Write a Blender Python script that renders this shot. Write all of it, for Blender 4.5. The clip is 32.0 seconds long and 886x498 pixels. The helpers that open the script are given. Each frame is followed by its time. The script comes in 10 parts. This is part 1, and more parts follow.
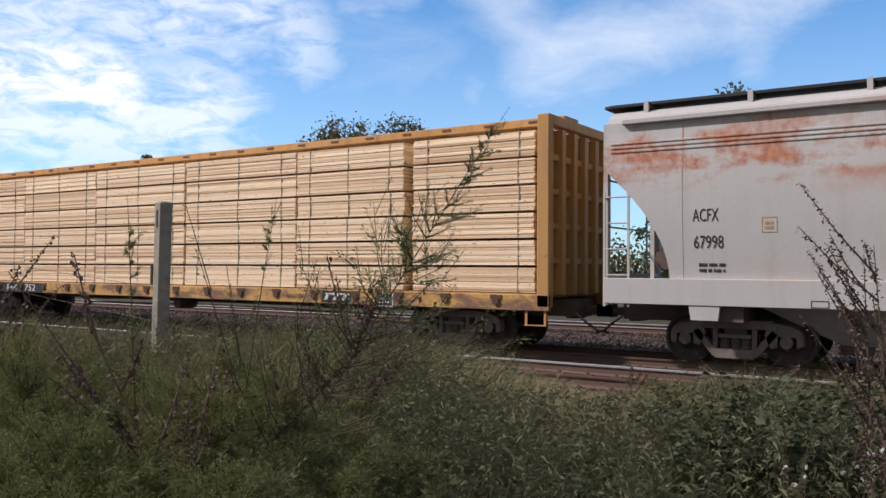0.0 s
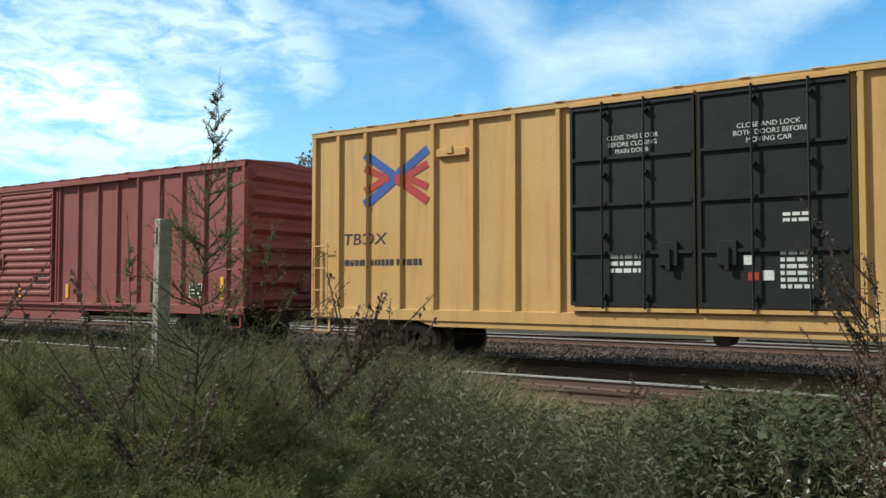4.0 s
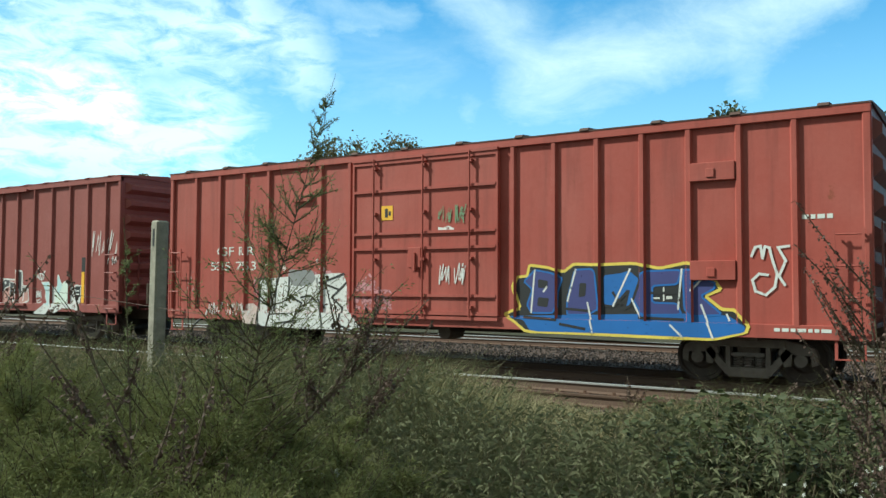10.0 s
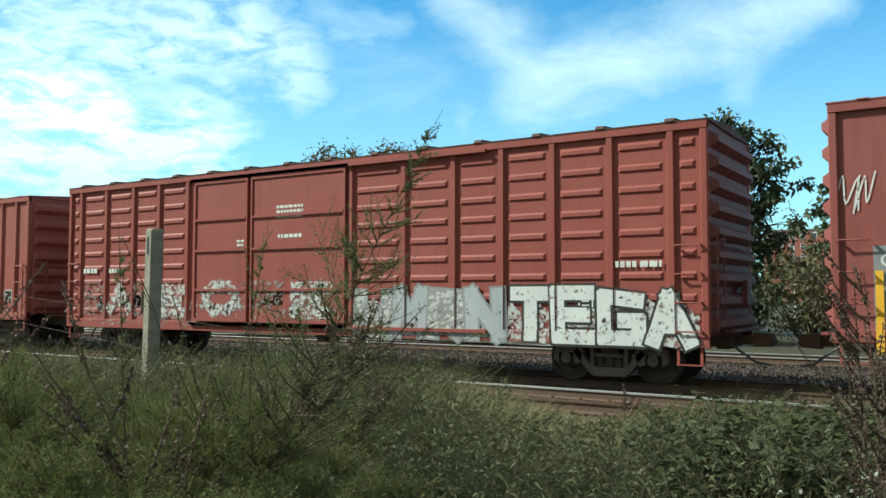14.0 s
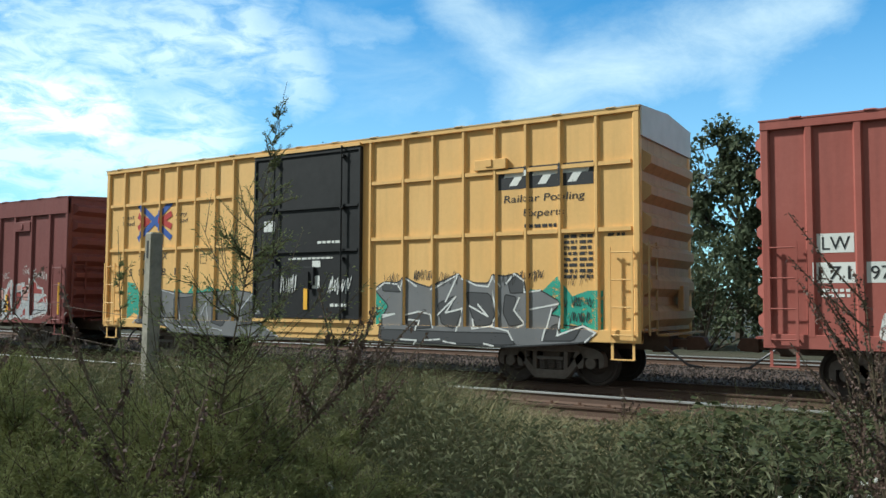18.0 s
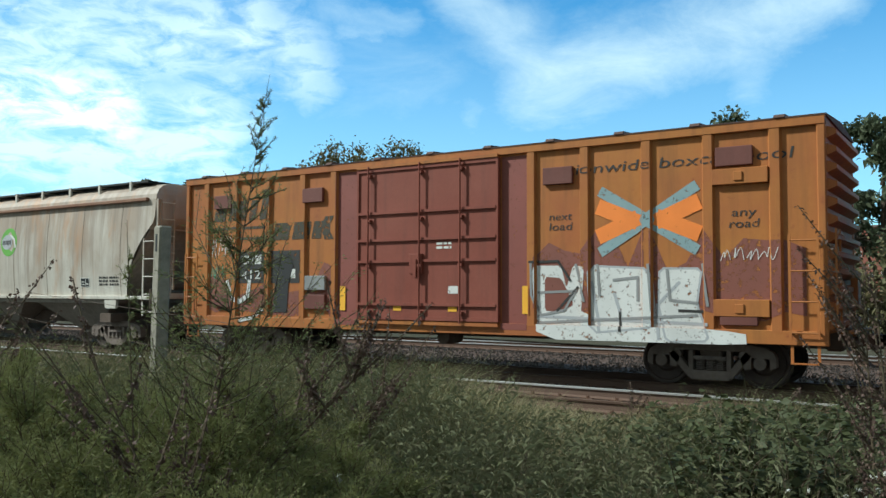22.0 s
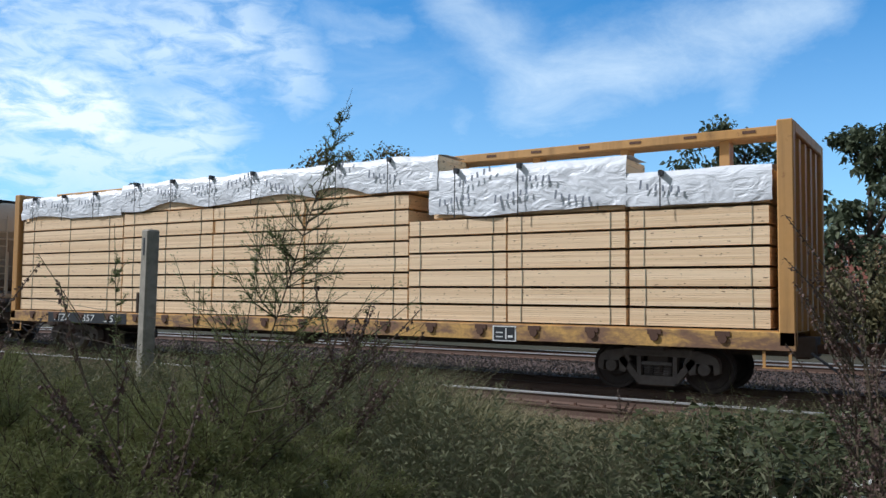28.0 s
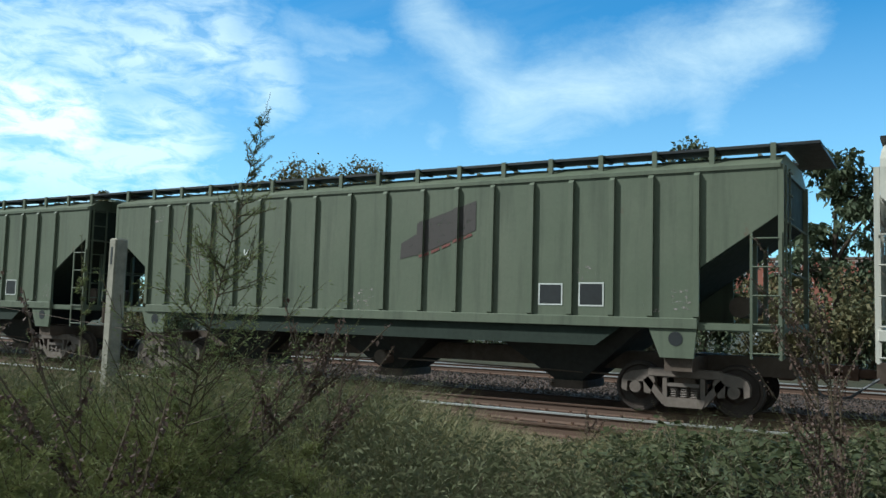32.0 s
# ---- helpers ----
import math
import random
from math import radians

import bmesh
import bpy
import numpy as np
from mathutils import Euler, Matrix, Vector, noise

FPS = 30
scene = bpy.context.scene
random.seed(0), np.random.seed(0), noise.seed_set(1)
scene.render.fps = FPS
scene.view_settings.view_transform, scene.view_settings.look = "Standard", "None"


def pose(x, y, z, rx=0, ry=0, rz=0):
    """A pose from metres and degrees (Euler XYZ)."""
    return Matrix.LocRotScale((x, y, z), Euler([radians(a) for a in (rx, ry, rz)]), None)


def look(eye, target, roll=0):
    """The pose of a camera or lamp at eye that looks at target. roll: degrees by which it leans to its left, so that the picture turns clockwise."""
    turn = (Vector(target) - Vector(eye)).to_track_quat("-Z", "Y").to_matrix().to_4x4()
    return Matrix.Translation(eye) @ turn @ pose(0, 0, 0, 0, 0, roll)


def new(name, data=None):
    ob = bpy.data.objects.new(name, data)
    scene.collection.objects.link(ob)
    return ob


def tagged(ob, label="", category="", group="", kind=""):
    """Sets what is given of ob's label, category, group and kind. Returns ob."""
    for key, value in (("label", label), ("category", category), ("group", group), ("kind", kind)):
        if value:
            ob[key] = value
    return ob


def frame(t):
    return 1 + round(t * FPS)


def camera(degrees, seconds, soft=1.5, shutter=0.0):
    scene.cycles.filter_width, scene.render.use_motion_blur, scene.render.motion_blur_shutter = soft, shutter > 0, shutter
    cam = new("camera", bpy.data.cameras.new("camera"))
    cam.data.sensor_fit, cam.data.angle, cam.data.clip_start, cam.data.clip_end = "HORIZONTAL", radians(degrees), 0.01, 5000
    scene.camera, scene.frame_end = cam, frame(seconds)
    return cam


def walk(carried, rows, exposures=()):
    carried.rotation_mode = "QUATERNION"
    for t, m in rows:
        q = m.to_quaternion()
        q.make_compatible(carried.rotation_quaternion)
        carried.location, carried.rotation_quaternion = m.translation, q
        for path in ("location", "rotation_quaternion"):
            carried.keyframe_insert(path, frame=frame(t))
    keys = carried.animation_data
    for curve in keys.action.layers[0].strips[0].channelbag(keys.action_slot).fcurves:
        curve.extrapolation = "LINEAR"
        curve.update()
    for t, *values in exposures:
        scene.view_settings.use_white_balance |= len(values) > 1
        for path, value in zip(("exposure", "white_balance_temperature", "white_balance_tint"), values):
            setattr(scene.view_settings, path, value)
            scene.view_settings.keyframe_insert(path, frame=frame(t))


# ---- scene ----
from mathutils.geometry import tessellate_polygon

EYE = (0.0, 0.0, 1.70)
SPEED = 9.49          # train, metres a second towards +x
MID = 16.70           # centre line of the train's track

cam = camera(55.40, 32.0, soft=1.5)


def aim(yaw, pitch, roll):
    return Matrix.Translation(EYE) @ pose(0, 0, 0, 0, 0, yaw) @ pose(0, 0, 0, 90 + pitch) @ pose(0, 0, 0, 0, 0, roll)


PATH = [
    (0, 33.38, 1.38, 0.40),
    (0.5, 33.52, 1.36, 0.28),
    (1, 33.54, 1.46, 0.16),
    (1.5, 33.50, 1.56, 0.04),
    (2, 33.48, 1.69, 0.13),
    (2.5, 33.52, 1.75, 0.23),
    (3, 33.51, 1.94, 0.32),
    (3.5, 33.40, 2.21, 0.21),
    (5.5, 33.51, 2.73, -0.20),
    (6, 33.45, 2.78, -0.22),
    (6.5, 33.34, 2.73, -0.24),
    (7, 33.35, 2.67, -0.26),
    (7.5, 33.52, 2.61, -0.26),
    (8, 33.41, 2.50, -0.26),
    (8.5, 33.22, 2.52, -0.14),
    (9, 33.13, 2.65, 0.04),
    (9.5, 33.11, 2.67, 0.15),
    (10, 33.16, 2.62, 0.25),
    (10.5, 33.05, 2.67, 0.17),
    (11, 33.01, 2.61, 0.10),
    (11.5, 32.56, 2.55, 0.02),
    (12, 32.34, 2.60, -0.06),
    (12.5, 32.56, 2.72, -0.03),
    (13, 32.84, 2.83, 0.00),
    (13.5, 32.89, 3.00, 0.03),
    (14, 32.83, 3.12, 0.07),
    (14.5, 32.81, 3.25, 0.19),
    (16.5, 32.16, 3.24, 0.71),
    (17, 32.18, 3.33, 0.55),
    (17.5, 32.49, 3.41, 0.39),
    (18, 32.80, 3.43, 0.24),
    (18.5, 33.10, 3.47, 0.12),
    (19, 33.23, 3.62, -0.00),
    (19.5, 33.34, 3.69, 0.07),
    (20, 33.51, 3.69, 0.15),
    (20.5, 33.44, 3.70, 0.18),
    (21, 33.21, 3.53, 0.20),
    (21.5, 33.33, 3.19, 0.20),
    (22, 33.33, 2.96, 0.22),
    (22.5, 33.32, 2.86, 0.35),
    (23, 33.30, 3.05, 0.47),
    (23.5, 33.10, 3.13, 0.60),
    (24, 32.91, 3.21, 0.73),
    (24.5, 32.68, 3.34, 0.76),
    (25, 32.61, 3.40, 0.78),
    (25.5, 32.61, 3.40, 0.78),
    (27.5, 32.75, 3.32, 0.67),
    (28, 32.58, 3.38, 0.62),
    (28.5, 32.70, 3.37, 0.57),
    (29, 32.58, 3.43, 0.59),
    (29.5, 32.46, 3.61, 0.60),
    (30, 32.46, 3.67, 0.61),
    (30.5, 32.48, 3.82, 0.87),
    (31, 32.34, 4.15, 1.13),
    (31.5, 31.66, 4.36, 1.49),
    (32, 30.67, 4.43, 1.58),
]
walk(cam, [(t, aim(a, b, c)) for t, a, b, c in PATH],
     exposures=[(0.0, -0.04, 6200, 14), (2.0, -0.16, 5950, 8), (3.5, 0.08, 6050, -2), (5.5, 0.32, 6050, -18), (14.5, 0.32, 6050, -18), (16.5, 0.12, 5900, -10), (22.0, 0.14, 5800, -13), (25.5, 0.06, 5750, -8), (27.5, -0.12, 5600, 2), (28.0, -0.14, 5550, 2), (29.0, -0.44, 5500, 8), (30.0, -0.42, 5500, 8), (31.0, -0.20, 5450, 6), (32.0, 0.04, 5600, -12)])

# ---------------------------------------------------------------- world and sun
SUN_ELEVATION, SUN_AZIMUTH = 40.0, 238.0    # degrees; azimuth clockwise from +y
world = bpy.data.worlds.new("world")
scene.world = world
world.use_nodes = True


class Nodes:
    """Short hand for a node tree."""

    def __init__(self, tree):
        self.tree = tree

    def add(self, kind, inputs=None, **props):
        n = self.tree.nodes.new(kind)
        for k, v in props.items():
            setattr(n, k, v)
        for k, v in (inputs or {}).items():
            if isinstance(v, bpy.types.NodeSocket):
                self.tree.links.new(v, n.inputs[k])
            else:
                n.inputs[k].default_value = v
        return n

    def math(self, op, a, b=0.0, clamp=False):
        return self.add("ShaderNodeMath", {0: a, 1: b}, operation=op, use_clamp=clamp).outputs[0]

    def mix(self, fac, a, b, blend="MIX"):
        n = self.add("ShaderNodeMix", data_type="RGBA", blend_type=blend)
        for k, v in ((0, fac), (6, a), (7, b)):
            if isinstance(v, bpy.types.NodeSocket):
                self.tree.links.new(v, n.inputs[k])
            else:
                n.inputs[k].default_value = (*v, 1) if isinstance(v, tuple) and len(v) == 3 else v
        return n.outputs[2]

    def noise(self, vec, scale, detail=4.0, rough=0.55, dist=0.0):
        return self.add("ShaderNodeTexNoise", {"Vector": vec, "Scale": scale, "Detail": detail, "Roughness": rough, "Distortion": dist}).outputs[0]

    def ramp(self, fac, a, b, va=0.0, vb=1.0):
        return self.add("ShaderNodeMapRange", {0: fac, 1: a, 2: b, 3: va, 4: vb}, clamp=True).outputs[0]

    def stretch(self, vec, sx, sy, sz, loc=(0, 0, 0), rot=(0, 0, 0)):
        return self.add("ShaderNodeMapping", {"Vector": vec, "Scale": (sx, sy, sz), "Location": loc, "Rotation": rot}).outputs[0]


# drawn-out cloud ahead: bearing and height in degrees of both ends, half width, thickness
BANK = [
    (-60.8, 11.4, -55.4, 11.2, 2.9, 1.00),
    (-60.7, 8.5, -49.9, 9.6, 4.6, 0.62),
    (-60.9, 14.5, -46.7, 16.6, 3.3, 0.55),
    (-60.9, 16.6, -46.4, 18.2, 2.7, 0.45),
    (-55.4, 13.1, -53.1, 13.8, 0.6, 0.55),
    (-50.3, 12.4, -47.5, 13.7, 0.5, 0.40),
    (-46.4, 18.0, -43.0, 14.6, 2.7, 0.45),
]
WISPS = [
    (-41.7, 18.3, -36.5, 18.0, 0.9, 0.34),
    (-40.4, 17.3, -38.1, 17.1, 0.5, 0.36),
    (-32.2, 19.9, -28.7, 16.5, 1.6, 0.50),
    (-29.1, 16.7, -26.0, 13.5, 2.3, 0.50),
    (-27.2, 13.5, -20.0, 15.2, 2.4, 0.62),
    (-20.4, 15.2, -13.9, 16.5, 2.1, 0.58),
    (-14.2, 16.4, -8.4, 18.6, 1.6, 0.62),
    (-13.9, 15.5, -13.4, 12.9, 1.3, 0.40),
    (-37.1, 14.1, -32.6, 12.8, 0.5, 0.30),
    (-31.8, 12.5, -31.6, 10.8, 0.7, 0.36),
    (-26.4, 15.6, -8.5, 14.7, 0.2, 0.20),
    (-43.8, 15.0, -33.8, 15.2, 1.7, 0.24),
    (-46.7, 10.8, -33.8, 13.4, 3.5, 0.28),
    (-36.1, 11.7, -24.5, 12.5, 2.1, 0.25),
]


def build_sky():
    g = Nodes(world.node_tree)
    world.node_tree.nodes.clear()
    sky = g.add("ShaderNodeTexSky", sky_type="NISHITA", sun_disc=False, sun_elevation=radians(SUN_ELEVATION),
                sun_rotation=radians(SUN_AZIMUTH), altitude=50.0, air_density=1.0, dust_density=0.4, ozone_density=2.2)
    way = g.add("ShaderNodeTexCoord").outputs["Generated"]
    xyz = g.add("ShaderNodeSeparateXYZ", {0: way})
    up = g.math("ADD", g.math("MAXIMUM", xyz.outputs[2], 0.0), 0.22)
    u, v = g.math("DIVIDE", xyz.outputs[0], up), g.math("DIVIDE", xyz.outputs[1], up)
    flat = g.add("ShaderNodeCombineXYZ", {0: u, 1: v}).outputs[0]
    # high thin streaks drawn out by the wind, and a broken sheet of small clouds
    streak = g.noise(g.stretch(flat, 0.55, 1.5, 1, (3.1, 0.4, 0), (0, 0, radians(-38))), 0.9, 6, 0.62, 0.7)
    small = g.noise(g.stretch(flat, 1.0, 1.6, 1, (0.3, 1.7, 0), (0, 0, radians(-20))), 3.2, 7, 0.68, 0.35)
    broad = g.noise(g.stretch(flat, 1, 1, 1, (1.2, 4.0, 0)), 0.45, 3, 0.5)
    # a bank of cloud to the west, thicker towards the horizon
    west = g.add("ShaderNodeVectorMath", {0: way, 1: (-0.90, 0.43, 0.0)}, operation="DOT_PRODUCT").outputs["Value"]
    low = g.ramp(xyz.outputs[2], 0.02, 0.40, 1.0, 0.0)
    bank = g.math("MULTIPLY", g.ramp(west, 0.70, 0.98), low)
    a = g.ramp(g.math("ADD", streak, g.math("MULTIPLY", broad, 0.25)), 0.60, 0.90, 0.0, 0.55)
    b = g.math("MULTIPLY", g.ramp(small, 0.47, 0.68), g.ramp(west, 0.66, 0.90, 0.25, 1.0))
    c = g.math("MULTIPLY", bank, g.ramp(g.math("ADD", streak, small), 0.6, 1.15, 0.30, 1.05))
    warp = g.add("ShaderNodeTexNoise", {"Vector": g.stretch(way, 1, 1, 1.8), "Scale": 7.0, "Detail": 8.0, "Roughness": 0.70}).outputs["Color"]
    warp = g.add("ShaderNodeVectorMath", {0: warp, 1: (0.5, 0.5, 0.5)}, operation="SUBTRACT").outputs[0]
    bent = g.add("ShaderNodeVectorMath", {0: way, 1: g.add("ShaderNodeVectorMath", {0: warp, "Scale": 0.075}, operation="SCALE").outputs[0]}, operation="ADD").outputs[0]
    fray = g.noise(g.stretch(way, 1, 1, 2.2), 8.0, 8, 0.68, 0.5)
    curds = g.noise(g.stretch(way, 1, 1, 2.6, (0, 0, 0), (0, radians(14), 0)), 17.0, 6, 0.62, 0.5)
    bands = None
    for rows, break_up in ((BANK, g.ramp(curds, 0.36, 0.58, 0.42, 1.25)), (WISPS, g.ramp(fray, 0.30, 0.70, 0.50, 1.1))):
        for a0, e0, a1, e1, wide, thick in rows:
            p, q = [Vector((math.sin(radians(k)) * math.cos(radians(e)), math.cos(radians(k)) * math.cos(radians(e)), math.sin(radians(e)))) for k, e in ((a0, e0), (a1, e1))]
            d = q - p
            rel = g.add("ShaderNodeVectorMath", {0: bent, 1: tuple(p)}, operation="SUBTRACT").outputs[0]
            k = g.add("ShaderNodeVectorMath", {0: rel, 1: tuple(d / d.length_squared)}, operation="DOT_PRODUCT").outputs["Value"]
            k = g.math("ADD", k, 0.0, True)
            near = g.add("ShaderNodeVectorMath", {0: tuple(d), "Scale": k}, operation="SCALE").outputs[0]
            off = g.add("ShaderNodeVectorMath", {0: rel, 1: near}, operation="DISTANCE").outputs["Value"]
            m = g.add("ShaderNodeMapRange", {0: off, 1: 0.0, 2: radians(wide) * (1.6 if rows is BANK else 2.1) + 0.008, 3: thick * (1.0 if rows is BANK else 0.88), 4: 0.0}, interpolation_type="SMOOTHSTEP").outputs[0]
            m = g.math("MULTIPLY", m, break_up)
            bands = m if bands is None else g.math("MAXIMUM", bands, m)
    ahead = g.ramp(xyz.outputs[1], 0.45, 0.60, 1.0, 0.0)
    a = g.math("MULTIPLY", a, g.math("ADD", g.math("MULTIPLY", ahead, 0.75), 0.25))
    b = g.math("MULTIPLY", b, g.math("ADD", g.math("MULTIPLY", ahead, 0.85), 0.15))
    c = g.math("MULTIPLY", c, 0.55)
    cover = g.math("MAXIMUM", g.math("MAXIMUM", g.math("MAXIMUM", a, bands), b), c, True)
    cover = g.math("MAXIMUM", cover, g.ramp(xyz.outputs[2], 0.0, 0.34, 0.42, 0.03), True)
    # greyer broken cloud, added overhead and on the unseen half of the sky to make skylight less blue
    grey = g.math("MAXIMUM", g.ramp(xyz.outputs[1], 0.50, 0.05, 0.0, 0.92), g.ramp(xyz.outputs[2], 0.50, 0.75, 0.0, 0.85))
    grey = g.math("MULTIPLY", grey, g.ramp(small, 0.25, 0.55, 0.55, 1.0))
    blue = g.mix(1.0, sky.outputs[0], (0.38, 1.08, 1.50), "MULTIPLY")
    col = g.mix(cover, blue, (10.4, 10.5, 10.4))
    col = g.mix(grey, col, (3.6, 3.35, 3.0))
    bg = g.add("ShaderNodeBackground", {0: col, 1: 0.110})
    g.tree.links.new(bg.outputs[0], g.add("ShaderNodeOutputWorld").inputs[0])


build_sky()
sun = new("sun", bpy.data.lights.new("sun", "SUN"))
sun.data.energy, sun.data.angle, sun.data.color = 5.0, radians(3.0), (0.98, 0.875, 0.855)
az, el = radians(SUN_AZIMUTH), radians(SUN_ELEVATION)
sun.matrix_world = look((60 * math.sin(az) * math.cos(el), 60 * math.cos(az) * math.cos(el), 60 * math.sin(el)), (0, 0, 0))

# ---------------------------------------------------------------- materials
MATS = {}


def material(name, build, *args):
    """The named material, built at the first call."""
    if name not in MATS:
        m = bpy.data.materials.new(name)
        m.use_nodes = True
        g = Nodes(m.node_tree)
        m.node_tree.nodes.clear()
        p = g.add("ShaderNodeBsdfPrincipled")
        out = g.add("ShaderNodeOutputMaterial")
        g.tree.links.new(p.outputs[0], out.inputs[0])
        build(g, p, *args)
        MATS[name] = m
    return MATS[name]


def put(g, p, color=None, rough=None, bump=None, strength=0.3, distance=0.01):
    for k, v in (("Base Color", color), ("Roughness", rough)):
        if isinstance(v, bpy.types.NodeSocket):
            g.tree.links.new(v, p.inputs[k])
        elif v is not None:
            p.inputs[k].default_value = (*v, 1) if isinstance(v, tuple) else v
    if bump is not None:
        n = g.add("ShaderNodeBump", {"Height": bump, "Strength": strength, "Distance": distance})
        g.tree.links.new(n.outputs[0], p.inputs["Normal"])


def local(g):
    return g.add("ShaderNodeTexCoord").outputs["Object"]


def car_paint(g, p, base, fade, grime, rust=0.0, rust_color=(0.16, 0.05, 0.02), top_rust=None, run_color=(0.45, 0.20, 0.09), run_shape=(1.1, 0.35)):
    """Weathered steel paint: faded patches, vertical streaks of grime, blisters of rust."""
    v = local(g)
    col = g.mix(g.ramp(g.noise(v, 0.55, 5, 0.6), 0.3, 0.75), base, fade)
    streaks = g.noise(g.stretch(v, 2.4, 2.4, 0.20), 1.6, 6, 0.62)
    col = g.mix(g.math("MULTIPLY", g.ramp(streaks, 0.50, 0.84), grime), col, tuple(0.32 * c + 0.015 for c in base))
    fine = g.noise(v, 14.0, 6, 0.7)
    col = g.mix(g.ramp(fine, 0.3, 0.8, 0.0, 0.22), col, tuple(0.6 * c for c in base))
    spots = g.noise(v, 3.2, 8, 0.72, 0.2)
    mask = g.ramp(spots, 0.72 - 0.25 * rust, 0.79 - 0.22 * rust, 0.0, min(1.0, 0.25 + rust))
    col = g.mix(mask, col, rust_color)
    if top_rust:
        z0, z1 = top_rust
        h = g.ramp(g.add("ShaderNodeSeparateXYZ", {0: v}).outputs[2], z0, z1)
        runs = g.noise(g.stretch(v, run_shape[0], 1.0, run_shape[1]), 1.3, 6, 0.65, 0.3)
        big = g.ramp(g.math("ADD", runs, g.math("MULTIPLY", h, 0.22)), 0.57, 0.74, 0.0, 0.9)
        col = g.mix(big, col, run_color)
    put(g, p, col, g.ramp(fine, 0.3, 0.8, 0.50, 0.72), g.math("ADD", g.math("MULTIPLY", fine, 0.4), g.noise(v, 1.8, 3)), 0.25, 0.012)
    p.inputs["Specular IOR Level"].default_value = 0.3


def plain(g, p, base, rough=0.7, vary=0.35, scale=8.0, metal=0.0):
    v = local(g)
    n1, n2 = g.noise(v, scale, 6, 0.65), g.noise(v, scale * 0.13, 3)
    col = g.mix(g.ramp(n1, 0.3, 0.75), base, tuple(c * (1 - vary) for c in base))
    col = g.mix(g.ramp(n2, 0.35, 0.7, 0, 0.5), col, tuple(min(1, c * (1 + vary * 0.6)) for c in base))
    put(g, p, col, g.ramp(n1, 0.2, 0.8, max(0.05, rough - 0.1), min(1, rough + 0.1)), n1, 0.3, 0.01)
    p.inputs["Metallic"].default_value = metal
    p.inputs["Specular IOR Level"].default_value = 0.5 if rough < 0.55 else 0.25


def per_piece(g, p, base, other, rough=0.8, spread=1.0, scale=9.0):
    """Colour that differs from piece to piece."""
    r = g.add("ShaderNodeNewGeometry").outputs["Random Per Island"]
    v = local(g)
    n = g.noise(v, scale, 5, 0.65)
    col = g.mix(g.math("MULTIPLY", r, spread), base, other)
    col = g.mix(g.ramp(n, 0.35, 0.8, 0.0, 0.5), col, tuple(0.5 * c for c in base))
    put(g, p, col, rough, n, 0.3, 0.01)


def leafy(g, p, base, other, third, thin=0.22):
    r = g.add("ShaderNodeNewGeometry").outputs["Random Per Island"]
    n = g.noise(g.add("ShaderNodeTexCoord").outputs["Object"], 0.9, 4, 0.6)
    col = g.mix(g.ramp(r, 0.0, 1.0), base, other)
    col = g.mix(g.ramp(n, 0.45, 0.7, 0.0, 0.6), col, third)
    put(g, p, col, 0.62)
    p.inputs["Specular IOR Level"].default_value = 0.25
    p.inputs["Subsurface Weight"].default_value = 0.0
    t = g.add("ShaderNodeBsdfTranslucent", {0: col})
    m = g.add("ShaderNodeMixShader", {0: thin})
    g.tree.links.new(p.outputs[0], m.inputs[1])
    g.tree.links.new(t.outputs[0], m.inputs[2])
    out = [n for n in g.tree.nodes if n.type == "OUTPUT_MATERIAL"][0]
    g.tree.links.new(m.outputs[0], out.inputs[0])


def worn_paint(g, p, base, wear=0.25, scale=3.0):
    """Sprayed or stencilled paint, worn through in places."""
    v = local(g)
    n = g.noise(v, scale * 3, 7, 0.72)
    big = g.noise(v, scale * 0.4, 4)
    put(g, p, g.mix(g.ramp(big, 0.3, 0.75), base, tuple(0.78 * c for c in base)), 0.6)
    keep = g.ramp(n, 0.26 + wear * 0.45, 0.34 + wear * 0.5)
    m = g.add("ShaderNodeMixShader", {0: keep})
    g.tree.links.new(g.add("ShaderNodeBsdfTransparent").outputs[0], m.inputs[1])
    g.tree.links.new(p.outputs[0], m.inputs[2])
    out = [n for n in g.tree.nodes if n.type == "OUTPUT_MATERIAL"][0]
    g.tree.links.new(m.outputs[0], out.inputs[0])


def paint(name, base, fade=None, grime=0.5, rust=0.1, **kw):
    return material(name, lambda g, p: car_paint(g, p, base, fade or tuple(min(1, c * 1.25 + 0.02) for c in base), grime, rust, **kw))


def solid(name, base, rough=0.7, vary=0.35, scale=8.0, metal=0.0):
    return material(name, plain, base, rough, vary, scale, metal)


def spray(name, base, wear=0.2):
    return material(name, worn_paint, base, wear)


STEEL_DARK = solid("grimy_steel", (0.130, 0.097, 0.077), 0.85, 0.5)
STEEL_BROWN = solid("rusty_steel", (0.11, 0.062, 0.042), 0.8, 0.45)
WHEEL = solid("wheel_steel", (0.070, 0.053, 0.045), 0.7, 0.5, 6.0, 0.0)
CAST = solid("cast_frame", (0.205, 0.165, 0.140), 0.8, 0.5, 5.0)
SPRING = solid("spring_steel", (0.20, 0.165, 0.145), 0.6, 0.4, 9.0)
BLACK = solid("black_steel", (0.022, 0.023, 0.025), 0.5, 0.4)
WHITE = spray("white_stencil", (0.72, 0.72, 0.68), 0.12)
YELLOW_STRIPE = spray("yellow_reflector", (0.85, 0.45, 0.03), 0.05)

# ---------------------------------------------------------------- mesh helpers


